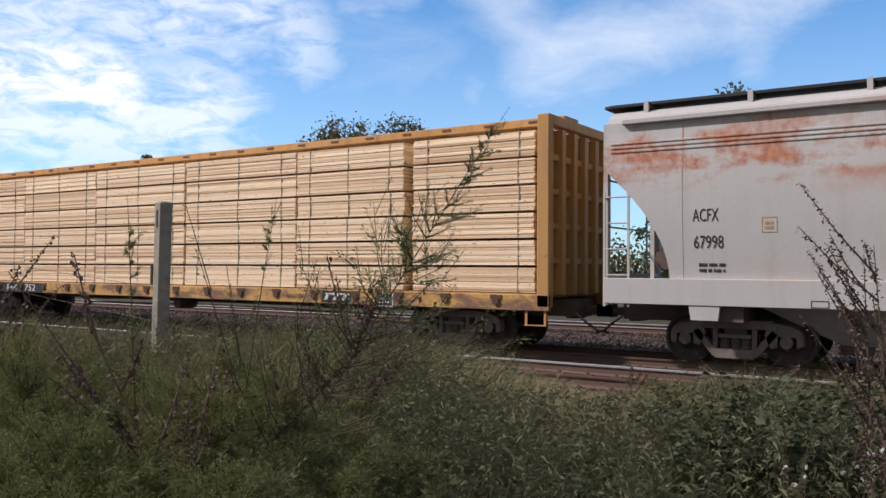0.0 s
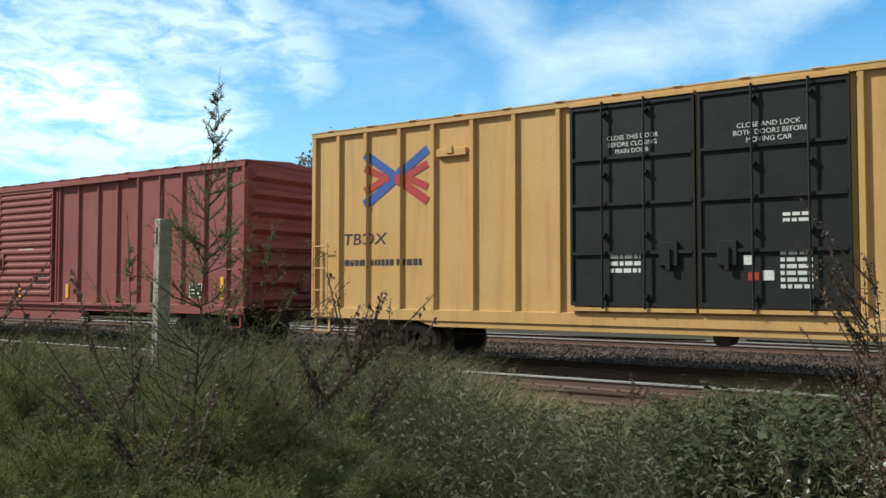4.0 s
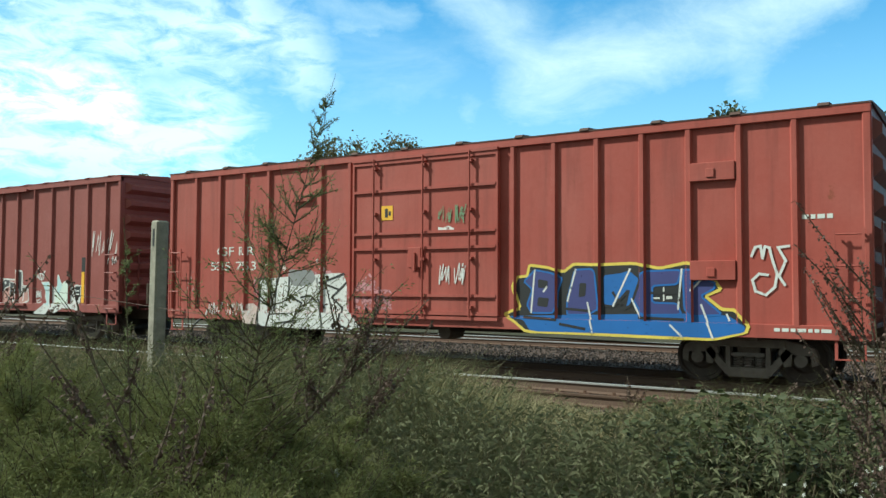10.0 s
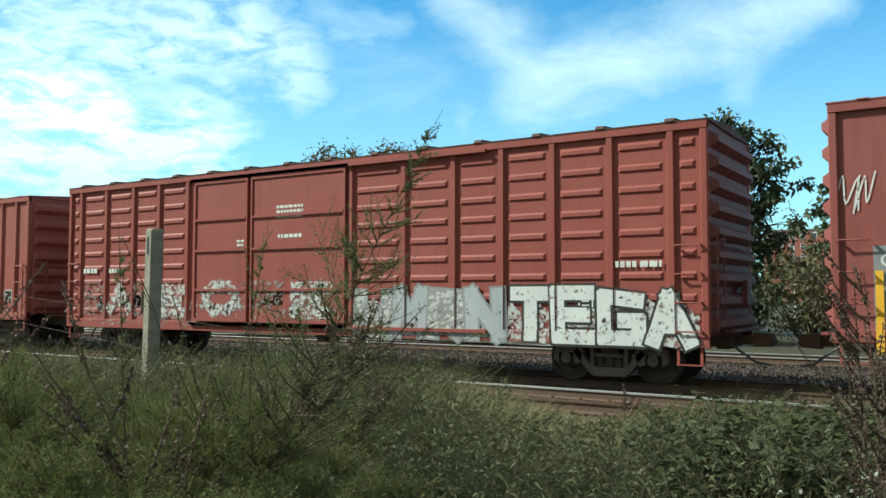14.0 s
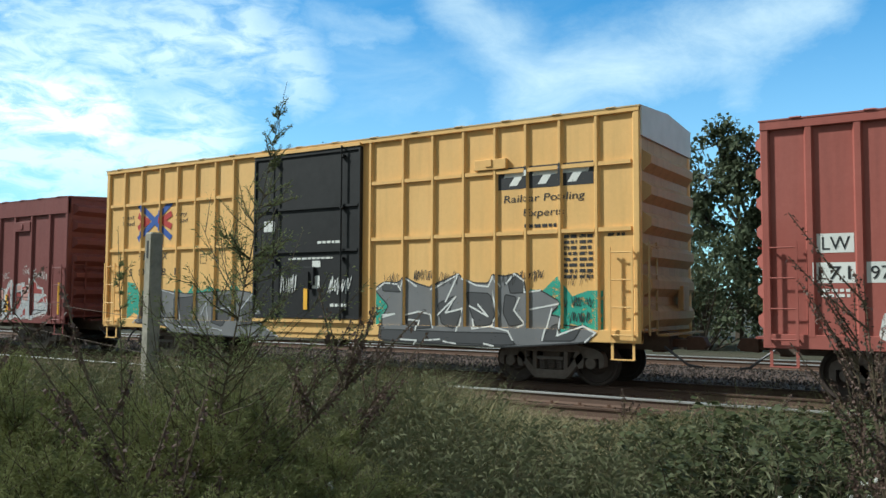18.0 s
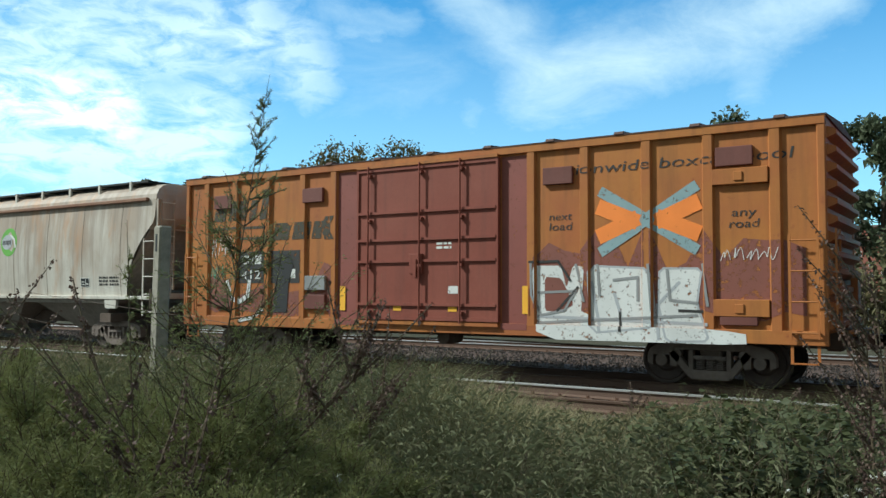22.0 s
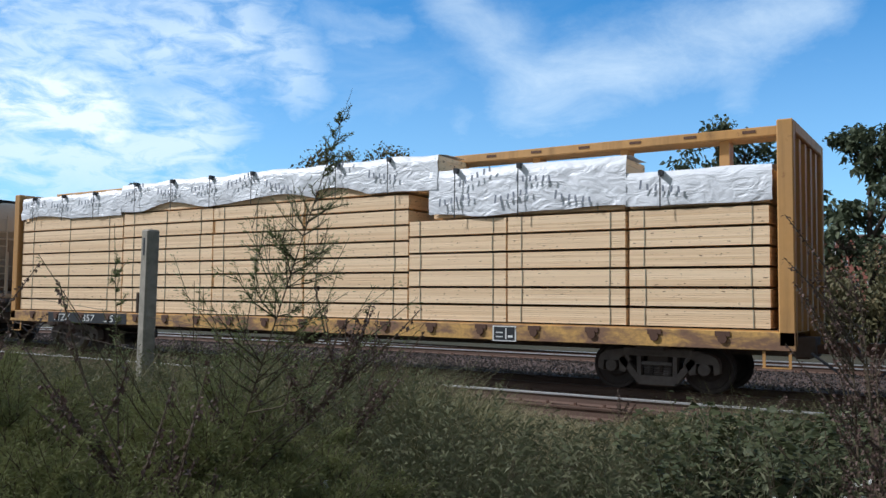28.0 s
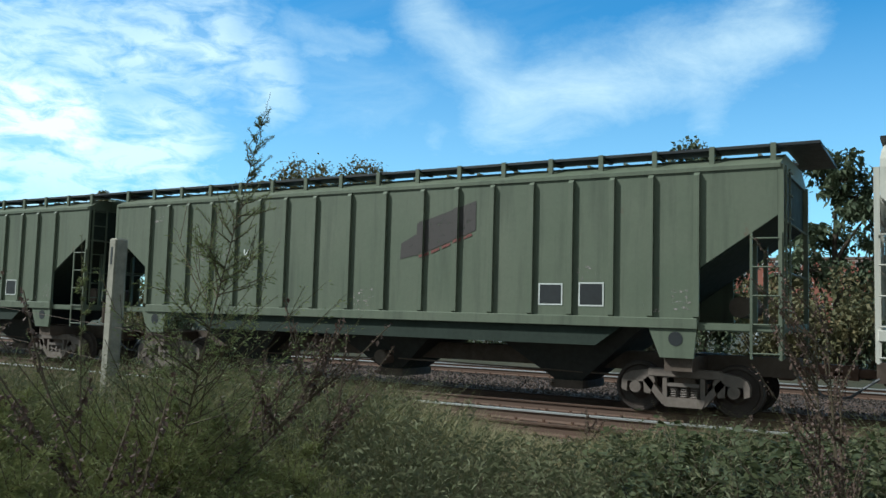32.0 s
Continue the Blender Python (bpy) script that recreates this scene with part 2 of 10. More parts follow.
def box(bm, x0, x1, y0, y1, z0, z1, bevel=0.0):
    vs = [bm.verts.new((x, y, z)) for z in (z0, z1) for y in (y0, y1) for x in (x0, x1)]
    fs = [bm.faces.new([vs[i] for i in f]) for f in ((0, 2, 3, 1), (4, 5, 7, 6), (0, 1, 5, 4), (2, 6, 7, 3), (0, 4, 6, 2), (1, 3, 7, 5))]
    if bevel:
        es = list({e for f in fs for e in f.edges})
        bmesh.ops.bevel(bm, geom=es, offset=bevel, segments=1, affect="EDGES")
    return bm


def prism(bm, pts, y0, y1):
    """The polygon pts, in x and z, drawn out from y0 to y1."""
    a = [bm.verts.new((x, y0, z)) for x, z in pts]
    b = [bm.verts.new((x, y1, z)) for x, z in pts]
    n = len(pts)
    bm.faces.new(a)
    bm.faces.new(b[::-1])
    for i in range(n):
        bm.faces.new((a[i], b[i], b[(i + 1) % n], a[(i + 1) % n]))
    return bm


def prism_x(bm, pts, x0, x1):
    """The polygon pts, in y and z, drawn out from x0 to x1."""
    a = [bm.verts.new((x0, y, z)) for y, z in pts]
    b = [bm.verts.new((x1, y, z)) for y, z in pts]
    n = len(pts)
    bm.faces.new(a)
    bm.faces.new(b[::-1])
    for i in range(n):
        bm.faces.new((a[i], b[i], b[(i + 1) % n], a[(i + 1) % n]))
    return bm


def rod(bm, p, q, r, sides=6, r2=None):
    p, q = Vector(p), Vector(q)
    r2 = r if r2 is None else r2
    d = (q - p).normalized()
    s = d.cross(Vector((0, 0, 1)) if abs(d.z) < 0.9 else Vector((1, 0, 0))).normalized()
    u = s.cross(d)
    ring = [[bm.verts.new(c + k * (s * math.cos(a) + u * math.sin(a))) for a in [2 * math.pi * i / sides for i in range(sides)]] for c, k in ((p, r), (q, r2))]
    for i in range(sides):
        j = (i + 1) % sides
        bm.faces.new((ring[0][i], ring[0][j], ring[1][j], ring[1][i]))
    bm.faces.new(ring[0][::-1])
    bm.faces.new(ring[1])
    return bm


def bar(bm, p, q, w, y0, y1):
    """A flat bar from p to q, in x and z, w wide, between y0 and y1."""
    d = Vector((q[0] - p[0], q[1] - p[1])).normalized() * (w / 2)
    n = (-d.y, d.x)
    return prism(bm, [(p[0] + n[0], p[1] + n[1]), (p[0] - n[0], p[1] - n[1]), (q[0] - n[0], q[1] - n[1]), (q[0] + n[0], q[1] + n[1])], y0, y1)


def lathe(bm, profile, sides=24):
    """The profile of (y, radius) turned about the y axis."""
    rings = [[bm.verts.new((r * math.sin(2 * math.pi * i / sides), y, r * math.cos(2 * math.pi * i / sides))) for i in range(sides)] for y, r in profile]
    for a, b in zip(rings, rings[1:]):
        for i in range(sides):
            j = (i + 1) % sides
            bm.faces.new((a[i], a[j], b[j], b[i]))
    bm.faces.new(rings[0][::-1])
    bm.faces.new(rings[-1])
    return bm


def mesh_of(bm, mat, name="mesh", smooth=False):
    bmesh.ops.recalc_face_normals(bm, faces=bm.faces)
    me = bpy.data.meshes.new(name)
    bm.to_mesh(me)
    bm.free()
    me.materials.append(mat)
    if smooth:
        me.shade_smooth()
    return me


def part(name, data, mat, parent, label="", at=None):
    """One mesh object under a thing or under a part; data is a bmesh or a mesh that is shared."""
    me = mesh_of(data, mat, name) if isinstance(data, bmesh.types.BMesh) else data
    ob = new(name, me)
    ob.parent = parent
    if at is not None:
        ob.matrix_basis = at if isinstance(at, Matrix) else Matrix.Translation(at)
    return tagged(ob, label=label)


def raw(name, verts, faces, mat, smooth=False):
    me = bpy.data.meshes.new(name)
    me.from_pydata(verts, [], faces)
    me.materials.append(mat)
    if smooth:
        me.shade_smooth()
    return me


B = bmesh.new
SHARED = {}


def shared(key, make):
    if key not in SHARED:
        SHARED[key] = make()
    return SHARED[key]

# ---------------------------------------------------------------- ground and tracks


def ground_height(x, y):
    """Height of the bare ground."""
    if y < 2:
        z = -0.02
    elif y < 10.5:
        z = -0.02 - 0.30 * ((y - 2) / 8.5) ** 1.3
    else:
        z = -0.34
    return z + 0.05 * noise.noise(Vector((x * 0.35, y * 0.35, 0))) + 0.02 * noise.noise(Vector((x * 1.7, y * 1.7, 3)))


def soil(g, p):
    v = local(g)
    n1, n2, n3 = g.noise(v, 0.35, 5, 0.6), g.noise(v, 5.0, 6, 0.7), g.noise(v, 40.0, 3)
    col = g.mix(g.ramp(n1, 0.35, 0.65), (0.034, 0.036, 0.018), (0.070, 0.058, 0.036))
    col = g.mix(g.ramp(n2, 0.4, 0.75, 0, 0.7), col, (0.026, 0.030, 0.012))
    put(g, p, col, 0.95, g.math("ADD", n2, g.math("MULTIPLY", n3, 0.3)), 0.6, 0.05)


def build_ground():
    xs = [-2500, -900, -400, -200, -120, -80] + [-60 + 1.0 * i for i in range(91)] + [40, 70, 120, 250, 500, 1200, 2500]
    ys = [-2000, -400, -100, -30, -12, -6, -3] + [0.5 * i for i in range(61)] + [32, 36, 44, 60, 90, 150, 300, 700, 1500, 3500]
    verts = [(x, y, ground_height(x, y)) for y in ys for x in xs]
    n = len(xs)
    faces = [(j * n + i, j * n + i + 1, (j + 1) * n + i + 1, (j + 1) * n + i) for j in range(len(ys) - 1) for i in range(n - 1)]
    tagged(new("ground", raw("ground", verts, faces, material("soil", soil), True)), "bare earth with patchy low growth beside a railway", "ground", kind="structure")


build_ground()


def gravel(g, p):
    r = g.add("ShaderNodeNewGeometry").outputs["Random Per Island"]
    v = local(g)
    n = g.noise(v, 1.2, 4)
    col = g.mix(r, (0.060, 0.054, 0.050), (0.26, 0.245, 0.23))
    col = g.mix(g.ramp(n, 0.4, 0.75, 0, 0.65), col, (0.13, 0.085, 0.06))
    # brown dust of brake shoes and rust along the running rails; beyond the siding a darker tone also paints the
    # train's shade
    y = g.add("ShaderNodeSeparateXYZ", {0: v}).outputs[1]
    for mid, half in ((15.95, 1.15), (11.9, 1.2), (13.4, 0.25), (18.2, 2.4), (22.6, 2.6)):
        off = g.math("ABSOLUTE", g.math("SUBTRACT", g.math("ADD", y, g.math("MULTIPLY", n, 0.4)), mid + 0.2))
        col = g.mix(g.ramp(off, half * 0.65, half, 0.90, 0.0), col, (0.070, 0.043, 0.032) if mid < 15.0 else (0.036, 0.026, 0.021))
    put(g, p, col, 0.9, g.noise(v, 60, 3), 0.4, 0.01)


def bed_dirt(g, p):
    v = local(g)
    n, n2 = g.noise(v, 1.4, 5), g.noise(v, 22, 5, 0.7)
    col = g.mix(g.ramp(n, 0.35, 0.65), (0.050, 0.040, 0.034), (0.10, 0.088, 0.078))
    col = g.mix(g.ramp(n2, 0.4, 0.7, 0, 0.7), col, (0.06, 0.045, 0.035))
    y = g.add("ShaderNodeSeparateXYZ", {0: v}).outputs[1]
    for mid, half in ((15.95, 0.9), (11.9, 1.3), (18.4, 2.4), (22.8, 2.6)):
        col = g.mix(g.ramp(g.math("ABSOLUTE", g.math("SUBTRACT", y, mid)), half * 0.5, half, 0.8, 0.0), col, (0.095, 0.056, 0.040))
    put(g, p, col, 0.95, n2, 0.9, 0.05)


def rail_side(g, p):
    v = local(g)
    n = g.noise(g.stretch(v, 1, 8, 8), 2.5, 6, 0.7)
    put(g, p, g.mix(n, (0.085, 0.050, 0.036), (0.15, 0.092, 0.066)), 0.85, n, 0.4, 0.01)


TIE_WOOD = material("tie_wood", per_piece, (0.060, 0.044, 0.034), (0.125, 0.092, 0.070), 0.9, 1.0, 6.0)
RAIL_SIDE = material("rail_rust", rail_side)
RAIL_TOP = material("rail_polish", plain, (0.52, 0.51, 0.50), 0.35, 0.12, 3.0, 0.6)
RAIL_DULL = material("rail_dull", plain, (0.095, 0.058, 0.042), 0.75, 0.4, 3.0, 0.0)
BED = material("bed_dirt", bed_dirt)
GRAVEL = material("gravel", gravel)


def track(y, z, label, shine_near, shine_far, ties=True):
    t = tagged(new("railway_track"), label, "railway track", "tracks", "structure")
    t.location = (0, y, z)
    prof = [(-0.07, -0.18), (0.07, -0.18), (0.07, -0.165), (0.012, -0.14), (0.012, -0.045), (0.036, -0.035), (0.036, -0.004), (-0.036, -0.004), (-0.036, -0.035), (-0.012, -0.045), (-0.012, -0.14), (-0.07, -0.165)]
    rail = shared("rail", lambda: mesh_of(prism_x(B(), prof, -420, 420), RAIL_SIDE, "rail"))
    for s, shine in ((-1, shine_near), (1, shine_far)):
        part("rail", rail, None, t, at=(0, s * 0.755, 0))
        bm = B()
        box(bm, -420, 420, -0.0375, 0.0375, -0.036, 0.0, 0.006)
        part("rail_head", bm, RAIL_TOP if shine else RAIL_DULL, t, "polished running surface" if shine else "", at=(0, s * 0.755, 0))
    if ties:
        rnd = random.Random(int(y * 10))
        tie = [shared("tie%d" % k, lambda k=k: mesh_of(box(B(), -0.115, 0.115, -1.3 + 0.03 * k, 1.3 - 0.02 * k, -0.36, -0.185, 0.012), TIE_WOOD, "tie")) for k in range(4)]
        plate = shared("tie_plate", lambda: mesh_of(box(box(B(), -0.10, 0.10, -0.16, 0.16, -0.185, -0.165), -0.02, 0.02, -0.13, -0.09, -0.165, -0.125), STEEL_BROWN, "tie_plate"))
        for i in range(78):
            x = -36 + 0.52 * i
            part("tie", rnd.choice(tie), None, t, at=pose(x + rnd.uniform(-0.03, 0.03), rnd.uniform(-0.05, 0.05), rnd.uniform(-0.012, 0.0), 0, 0, rnd.uniform(-1, 1)))
            for s in (-1, 1):
                part("tie_plate", plate, None, t, at=(x, s * 0.755, 0))
        far = B()
        for i in range(-560, 700):
            x = -36 + 0.52 * i
            if not -36.2 < x < 4.3:
                box(far, x - 0.11, x + 0.11, -1.3, 1.3, -0.36, -0.185)
        tagged(part("tie_row", far, TIE_WOOD, t), kind="stuff")
    return t


track(12.70, 0.10, "rusty siding track with one worn bright rail on wooden ties", False, True)
track(MID, 0.0, "main track on stone ballast under the passing train", False, False)
track(25.30, 0.0, "further parallel track with bright rails behind the train", True, True)


def ballast():
    bm = B()
    prism_x(bm, [(9.6, -0.36), (10.9, -0.13), (14.2, -0.13), (14.6, -0.20), (15.2, -0.21), (18.2, -0.21), (19.0, -0.24), (22.5, -0.26), (23.6, -0.21), (27.0, -0.21), (28.4, -0.40), (9.6, -0.40)], -420, 420)
    tagged(new("ballast_bed", mesh_of(bm, BED, "ballast_bed")), "dirty stone ballast bed under parallel tracks", "ballast", kind="structure")
    rng = np.random.default_rng(3)
    n = 62000
    x = rng.uniform(-40, 3, n)
    u = rng.uniform(0, 1, n)
    y = np.where(u < 0.48, rng.uniform(13.55, 15.85, n), np.where(u < 0.60, rng.uniform(16.1, 17.3, n), np.where(u < 0.93, rng.uniform(17.55, 24.4, n), rng.uniform(10.2, 13.3, n))))
    bed = np.interp(y, [9.6, 10.9, 14.2, 14.6, 15.2, 18.2, 19.0, 22.5, 23.6], [-0.36, -0.13, -0.13, -0.20, -0.21, -0.21, -0.24, -0.26, -0.21])
    r = rng.uniform(0.018, 0.042, n)
    z = bed + r * 0.5 + rng.uniform(0, 0.03, n)
    base = np.array([(1, 0, 0), (-0.5, 0.87, 0), (-0.5, -0.87, 0), (0.2, 0.1, 0.9), (-0.1, 0, -0.8)])
    tri = np.array([(0, 1, 3), (1, 2, 3), (2, 0, 3), (1, 0, 4), (2, 1, 4), (0, 2, 4)])
    a = rng.uniform(0, 6.28, n)
    jit = rng.uniform(0.65, 1.35, (n, 5, 3))
    p = base[None] * jit * r[:, None, None]
    c, s = np.cos(a)[:, None], np.sin(a)[:, None]
    v = np.stack([p[:, :, 0] * c - p[:, :, 1] * s + x[:, None], p[:, :, 0] * s + p[:, :, 1] * c + y[:, None], p[:, :, 2] + z[:, None]], 2).reshape(-1, 3)
    f = (tri[None] + 5 * np.arange(n)[:, None, None]).reshape(-1, 3)
    tagged(new("ballast_stones", raw("ballast_stones", v.tolist(), f.tolist(), GRAVEL)), "loose grey crushed stones between the rails", "gravel", kind="stuff")


ballast()

# ---------------------------------------------------------------- train: running gear
MOVING = []        # (thing, x at the start)
ROLLING = []       # (wheelset, x at the start, place on its bogie)
RADIUS = 0.457


def wheelset_mesh():
    bm = B()
    for s in (-1, 1):
        prof = [(-0.07, 0.10), (-0.07, 0.19), (-0.02, 0.24), (-0.03, 0.38), (-0.068, 0.405), (-0.068, RADIUS), (0.03, RADIUS + 0.006), (0.045, RADIUS + 0.028), (0.068, RADIUS + 0.028), (0.068, 0.40), (0.03, 0.38), (0.03, 0.22), (0.07, 0.19), (0.07, 0.10)]
        lathe(bm, [(0.755 * s + (y if s < 0 else -y), r) for y, r in (prof if s < 0 else prof[::-1])][::1], 28)
        y1 = 1.06 * s
        lathe(bm, [(0.84 * s, 0.085), (0.90 * s, 0.115), (y1, 0.115), (y1 + 0.02 * s, 0.085)] if s > 0 else [(y1 - 0.02, 0.085), (y1, 0.115), (-0.90, 0.115), (-0.84, 0.085)], 14)
        for k in range(3):
            a = k * 2.094
            px, pz = 0.055 * math.sin(a), 0.055 * math.cos(a)
            box(bm, px - 0.016, px + 0.016, min(y1, y1 + 0.045 * s), max(y1, y1 + 0.045 * s), pz - 0.016, pz + 0.016)
    lathe(bm, [(-0.9, 0.075), (0.9, 0.075)], 10)
    return mesh_of(bm, WHEEL, "wheelset")


def side_frame_mesh():
    bm = B()
    for s in (-1, 1):
        prism(bm, [(s * x, z) for x, z in ((0.60, 0.80), (0.98, 0.74), (1.12, 0.66), (1.16, 0.56), (1.16, 0.40), (1.06, 0.36), (1.05, 0.55), (0.74, 0.56), (0.73, 0.36), (0.62, 0.34), (0.52, 0.58))], -0.11, 0.09)
        bar(bm, (s * 0.70, 0.62), (s * 0.34, 0.20), 0.12, -0.11, 0.08)
        box(bm, s * 0.345 - 0.04, s * 0.345 + 0.04, -0.10, 0.08, 0.24, 0.70)
        rod(bm, (s * 0.89, -0.14, 0.457), (s * 0.89, -0.05, 0.457), 0.11, 12)
    box(bm, -0.66, 0.66, -0.12, 0.10, 0.66, 0.82, 0.02)
    prism(bm, [(-0.42, 0.30), (-0.34, 0.13), (0.34, 0.13), (0.42, 0.30)], -0.12, 0.10)
    return mesh_of(bm, CAST, "side_frame")


def spring_mesh():
    """Three outer coils between the spring seats, each wound as one tube."""
    bm = B()
    for x in (-0.19, 0.0, 0.19):
        pts = [(x + 0.082 * math.cos(k * 1.0472), 0.082 * math.sin(k * 1.0472), 0.29 + 0.21 * k / 30) for k in range(31)]
        for a, b in zip(pts, pts[1:]):
            rod(bm, a, b, 0.0155, 4)
    box(bm, -0.29, 0.29, -0.11, 0.11, 0.50, 0.56)
    return mesh_of(bm, SPRING, "spring_nest")


def lathe_z(bm, x, y, z, r, h, sides=10):
    a = [bm.verts.new((x + r * math.cos(6.2832 * i / sides), y + r * math.sin(6.2832 * i / sides), z)) for i in range(sides)]
    b = [bm.verts.new((v.co.x, v.co.y, z + h)) for v in a]
    for i in range(sides):
        bm.faces.new((a[i], a[(i + 1) % sides], b[(i + 1) % sides], b[i]))
    bm.faces.new(a[::-1])
    bm.faces.new(b)


def bogie(car, x, at0, rust=False):
    wheel, frame_, spring = shared("wheelset", wheelset_mesh), shared("side_frame", side_frame_mesh), shared("spring", spring_mesh)
    bol = shared("bolster", lambda: mesh_of(box(B(), -0.2, 0.2, -1.02, 1.02, 0.50, 0.76, 0.02), STEEL_DARK, "bolster"))
    t = part("bogie", bol, None, car, "grimy cast-steel three-piece bogie", at=(x, 0, 0))
    for s in (-1, 1):
        part("side_frame", frame_, None, t, at=(0, 0.98 * s, 0))
        part("spring_nest", spring, None, t, at=(0, 0.98 * s, 0))
    for k in (-0.89, 0.89):
        w = part("wheelset", wheel, None, t, at=(k, 0, RADIUS))
        ROLLING.append((w, at0 + x + k, k))


def coupler(car, x, s):
    bm = B()
    box(bm, min(x, x + 0.42 * s), max(x, x + 0.42 * s), -0.075, 0.075, 0.78, 0.94, 0.015)
    prism_pts = [(x + 0.40 * s, 0.73), (x + 0.72 * s, 0.75), (x + 0.80 * s, 0.83), (x + 0.72 * s, 0.99), (x + 0.40 * s, 1.0)]
    prism(bm, prism_pts, -0.14, 0.14)
    box(bm, min(x - 0.25 * s, x), max(x - 0.25 * s, x), -0.28, 0.28, 0.68, 1.05, 0.02)
    part("coupler", bm, STEEL_BROWN, car, "rusty knuckle coupler")
    hose = B()
    pts = [(x + 0.05 * s, -0.42, 0.80), (x + 0.30 * s, -0.44, 0.62), (x + 0.50 * s, -0.36, 0.46), (x + 0.72 * s, -0.22, 0.42)]
    for a, b in zip(pts, pts[1:]):
        rod(hose, a, b, 0.026, 6)
    part("air_hose", hose, solid("hose_rubber", (0.10, 0.10, 0.11), 0.5), car)


def ladder(car, x, z0, z1, mat, width=0.42, y=-1.60, step=0.42, across_y=False, rails=True):
    """A ladder on a side, or on an end where across_y."""
    bm = B()
    n = max(2, int((z1 - z0) / step) + 1)
    if across_y:
        for k in (0, width):
            box(bm, x, x + 0.03, y + k - 0.02, y + k + 0.02, z0 - 0.1, z1 + 0.1)
        rung = shared("rung_y%.2f%s" % (width, mat.name), lambda: mesh_of(rod(B(), (0, 0, 0), (0, width, 0), 0.016, 6), mat, "rung"))
        base = part("end_ladder", bm, mat, car)
        for i in range(n):
            part("rung", rung, None, base, at=(x + 0.06, y, z0 + (z1 - z0) * i / (n - 1)))
        return
    if rails:
        for k in (0, width):
            box(bm, x + k - 0.022, x + k + 0.022, y - 0.085, y - 0.06, z0 - 0.1, z1 + 0.1)
            for z in (z0, z1):
                box(bm, x + k - 0.015, x + k + 0.015, y - 0.07, y, z - 0.015, z + 0.015)
    else:
        iron = shared("grab%.2f%s" % (width, mat.name), lambda: mesh_of(box(box(rod(B(), (0, -0.072, 0), (width, -0.072, 0), 0.016, 6), -0.02, 0.02, -0.085, 0, -0.02, 0.02), width - 0.02, width + 0.02, -0.085, 0, -0.02, 0.02), mat, "grab_iron"))
        for i in range(n):
            part("grab_iron", iron, None, car, at=(x, y, z0 + (z1 - z0) * i / (n - 1)))
        bm.free()
        return
    rung = shared("rung%.2f%s" % (width, mat.name), lambda: mesh_of(rod(B(), (0, 0, 0), (width, 0, 0), 0.016, 6), mat, "rung"))
    base = part("ladder", bm, mat, car)
    for i in range(n):
        part("rung", rung, None, base, at=(x, y - 0.072, z0 + (z1 - z0) * i / (n - 1)))


def stirrup(car, x, z, mat, width=0.42, drop=0.32):
    bm = B()
    for k in (0, width):
        box(bm, x + k - 0.025, x + k + 0.025, -1.56, -1.54, z - drop, z + 0.05)
    box(bm, x - 0.025, x + width + 0.025, -1.60, -1.50, z - drop - 0.02, z - drop)
    part("step", bm, mat, car)


def new_car(name, lo, hi, label, category="freight car"):
    """A car whose body reaches from lo to hi along the track at the start."""
    c = tagged(new(name), label, category, "cars of the freight train")
    c.location = ((lo + hi) / 2, MID, 0)
    MOVING.append((c, (lo + hi) / 2, MID, 0.0))
    return c, (hi - lo) / 2


def underframe(c, L, at0, bogie_x, bearers=True):
    bm = B()
    box(bm, -L - 0.1, L + 0.1, -0.30, 0.30, 0.72, 1.08)
    sill = part("centre_sill", bm, STEEL_DARK, c)
    bolster = shared("body_bolster", lambda: mesh_of(box(B(), -0.25, 0.25, -1.45, 1.45, 0.80, 1.06), STEEL_DARK, "body_bolster"))
    cross = shared("cross_bearer", lambda: mesh_of(box(B(), -0.05, 0.05, -1.45, 1.45, 0.88, 1.06), STEEL_DARK, "cross_bearer"))
    for x in (-bogie_x, bogie_x):
        part("body_bolster", bolster, None, c, at=(x, 0, 0))
    for k in range(-3, 4) if bearers else ():
        part("cross_bearer", cross, None, c, at=(k * (bogie_x - 1.4) / 4, 0, 0))
    gear = B()
    lathe_pts = [(-1.05, 0.05), (-1.05, 0.16), (-0.45, 0.16), (-0.45, 0.05)]
    lathe(gear, lathe_pts, 12)
    for v in gear.verts:
        v.co.z += 0.72
    rod(gear, (0.4, -0.9, 0.70), (bogie_x - 1.2, -0.6, 0.62), 0.018, 5)
    rod(gear, (-0.4, -0.7, 0.66), (-bogie_x + 1.2, -0.5, 0.60), 0.018, 5)
    part("brake_gear", gear, STEEL_DARK, c)
    for x in (-bogie_x, bogie_x):
        bogie(c, x, at0)
    coupler(c, L, 1)
    coupler(c, -L, -1)

# ---------------------------------------------------------------- train: boxcars
PANEL, POST = -1.53, -1.60
SHELLS = {}         # foot and top of each rounded hopper side
SIDES = {}          # layout of each boxcar's side, for the lettering
FITTED = {}         # scale along the car and shift of its lettering


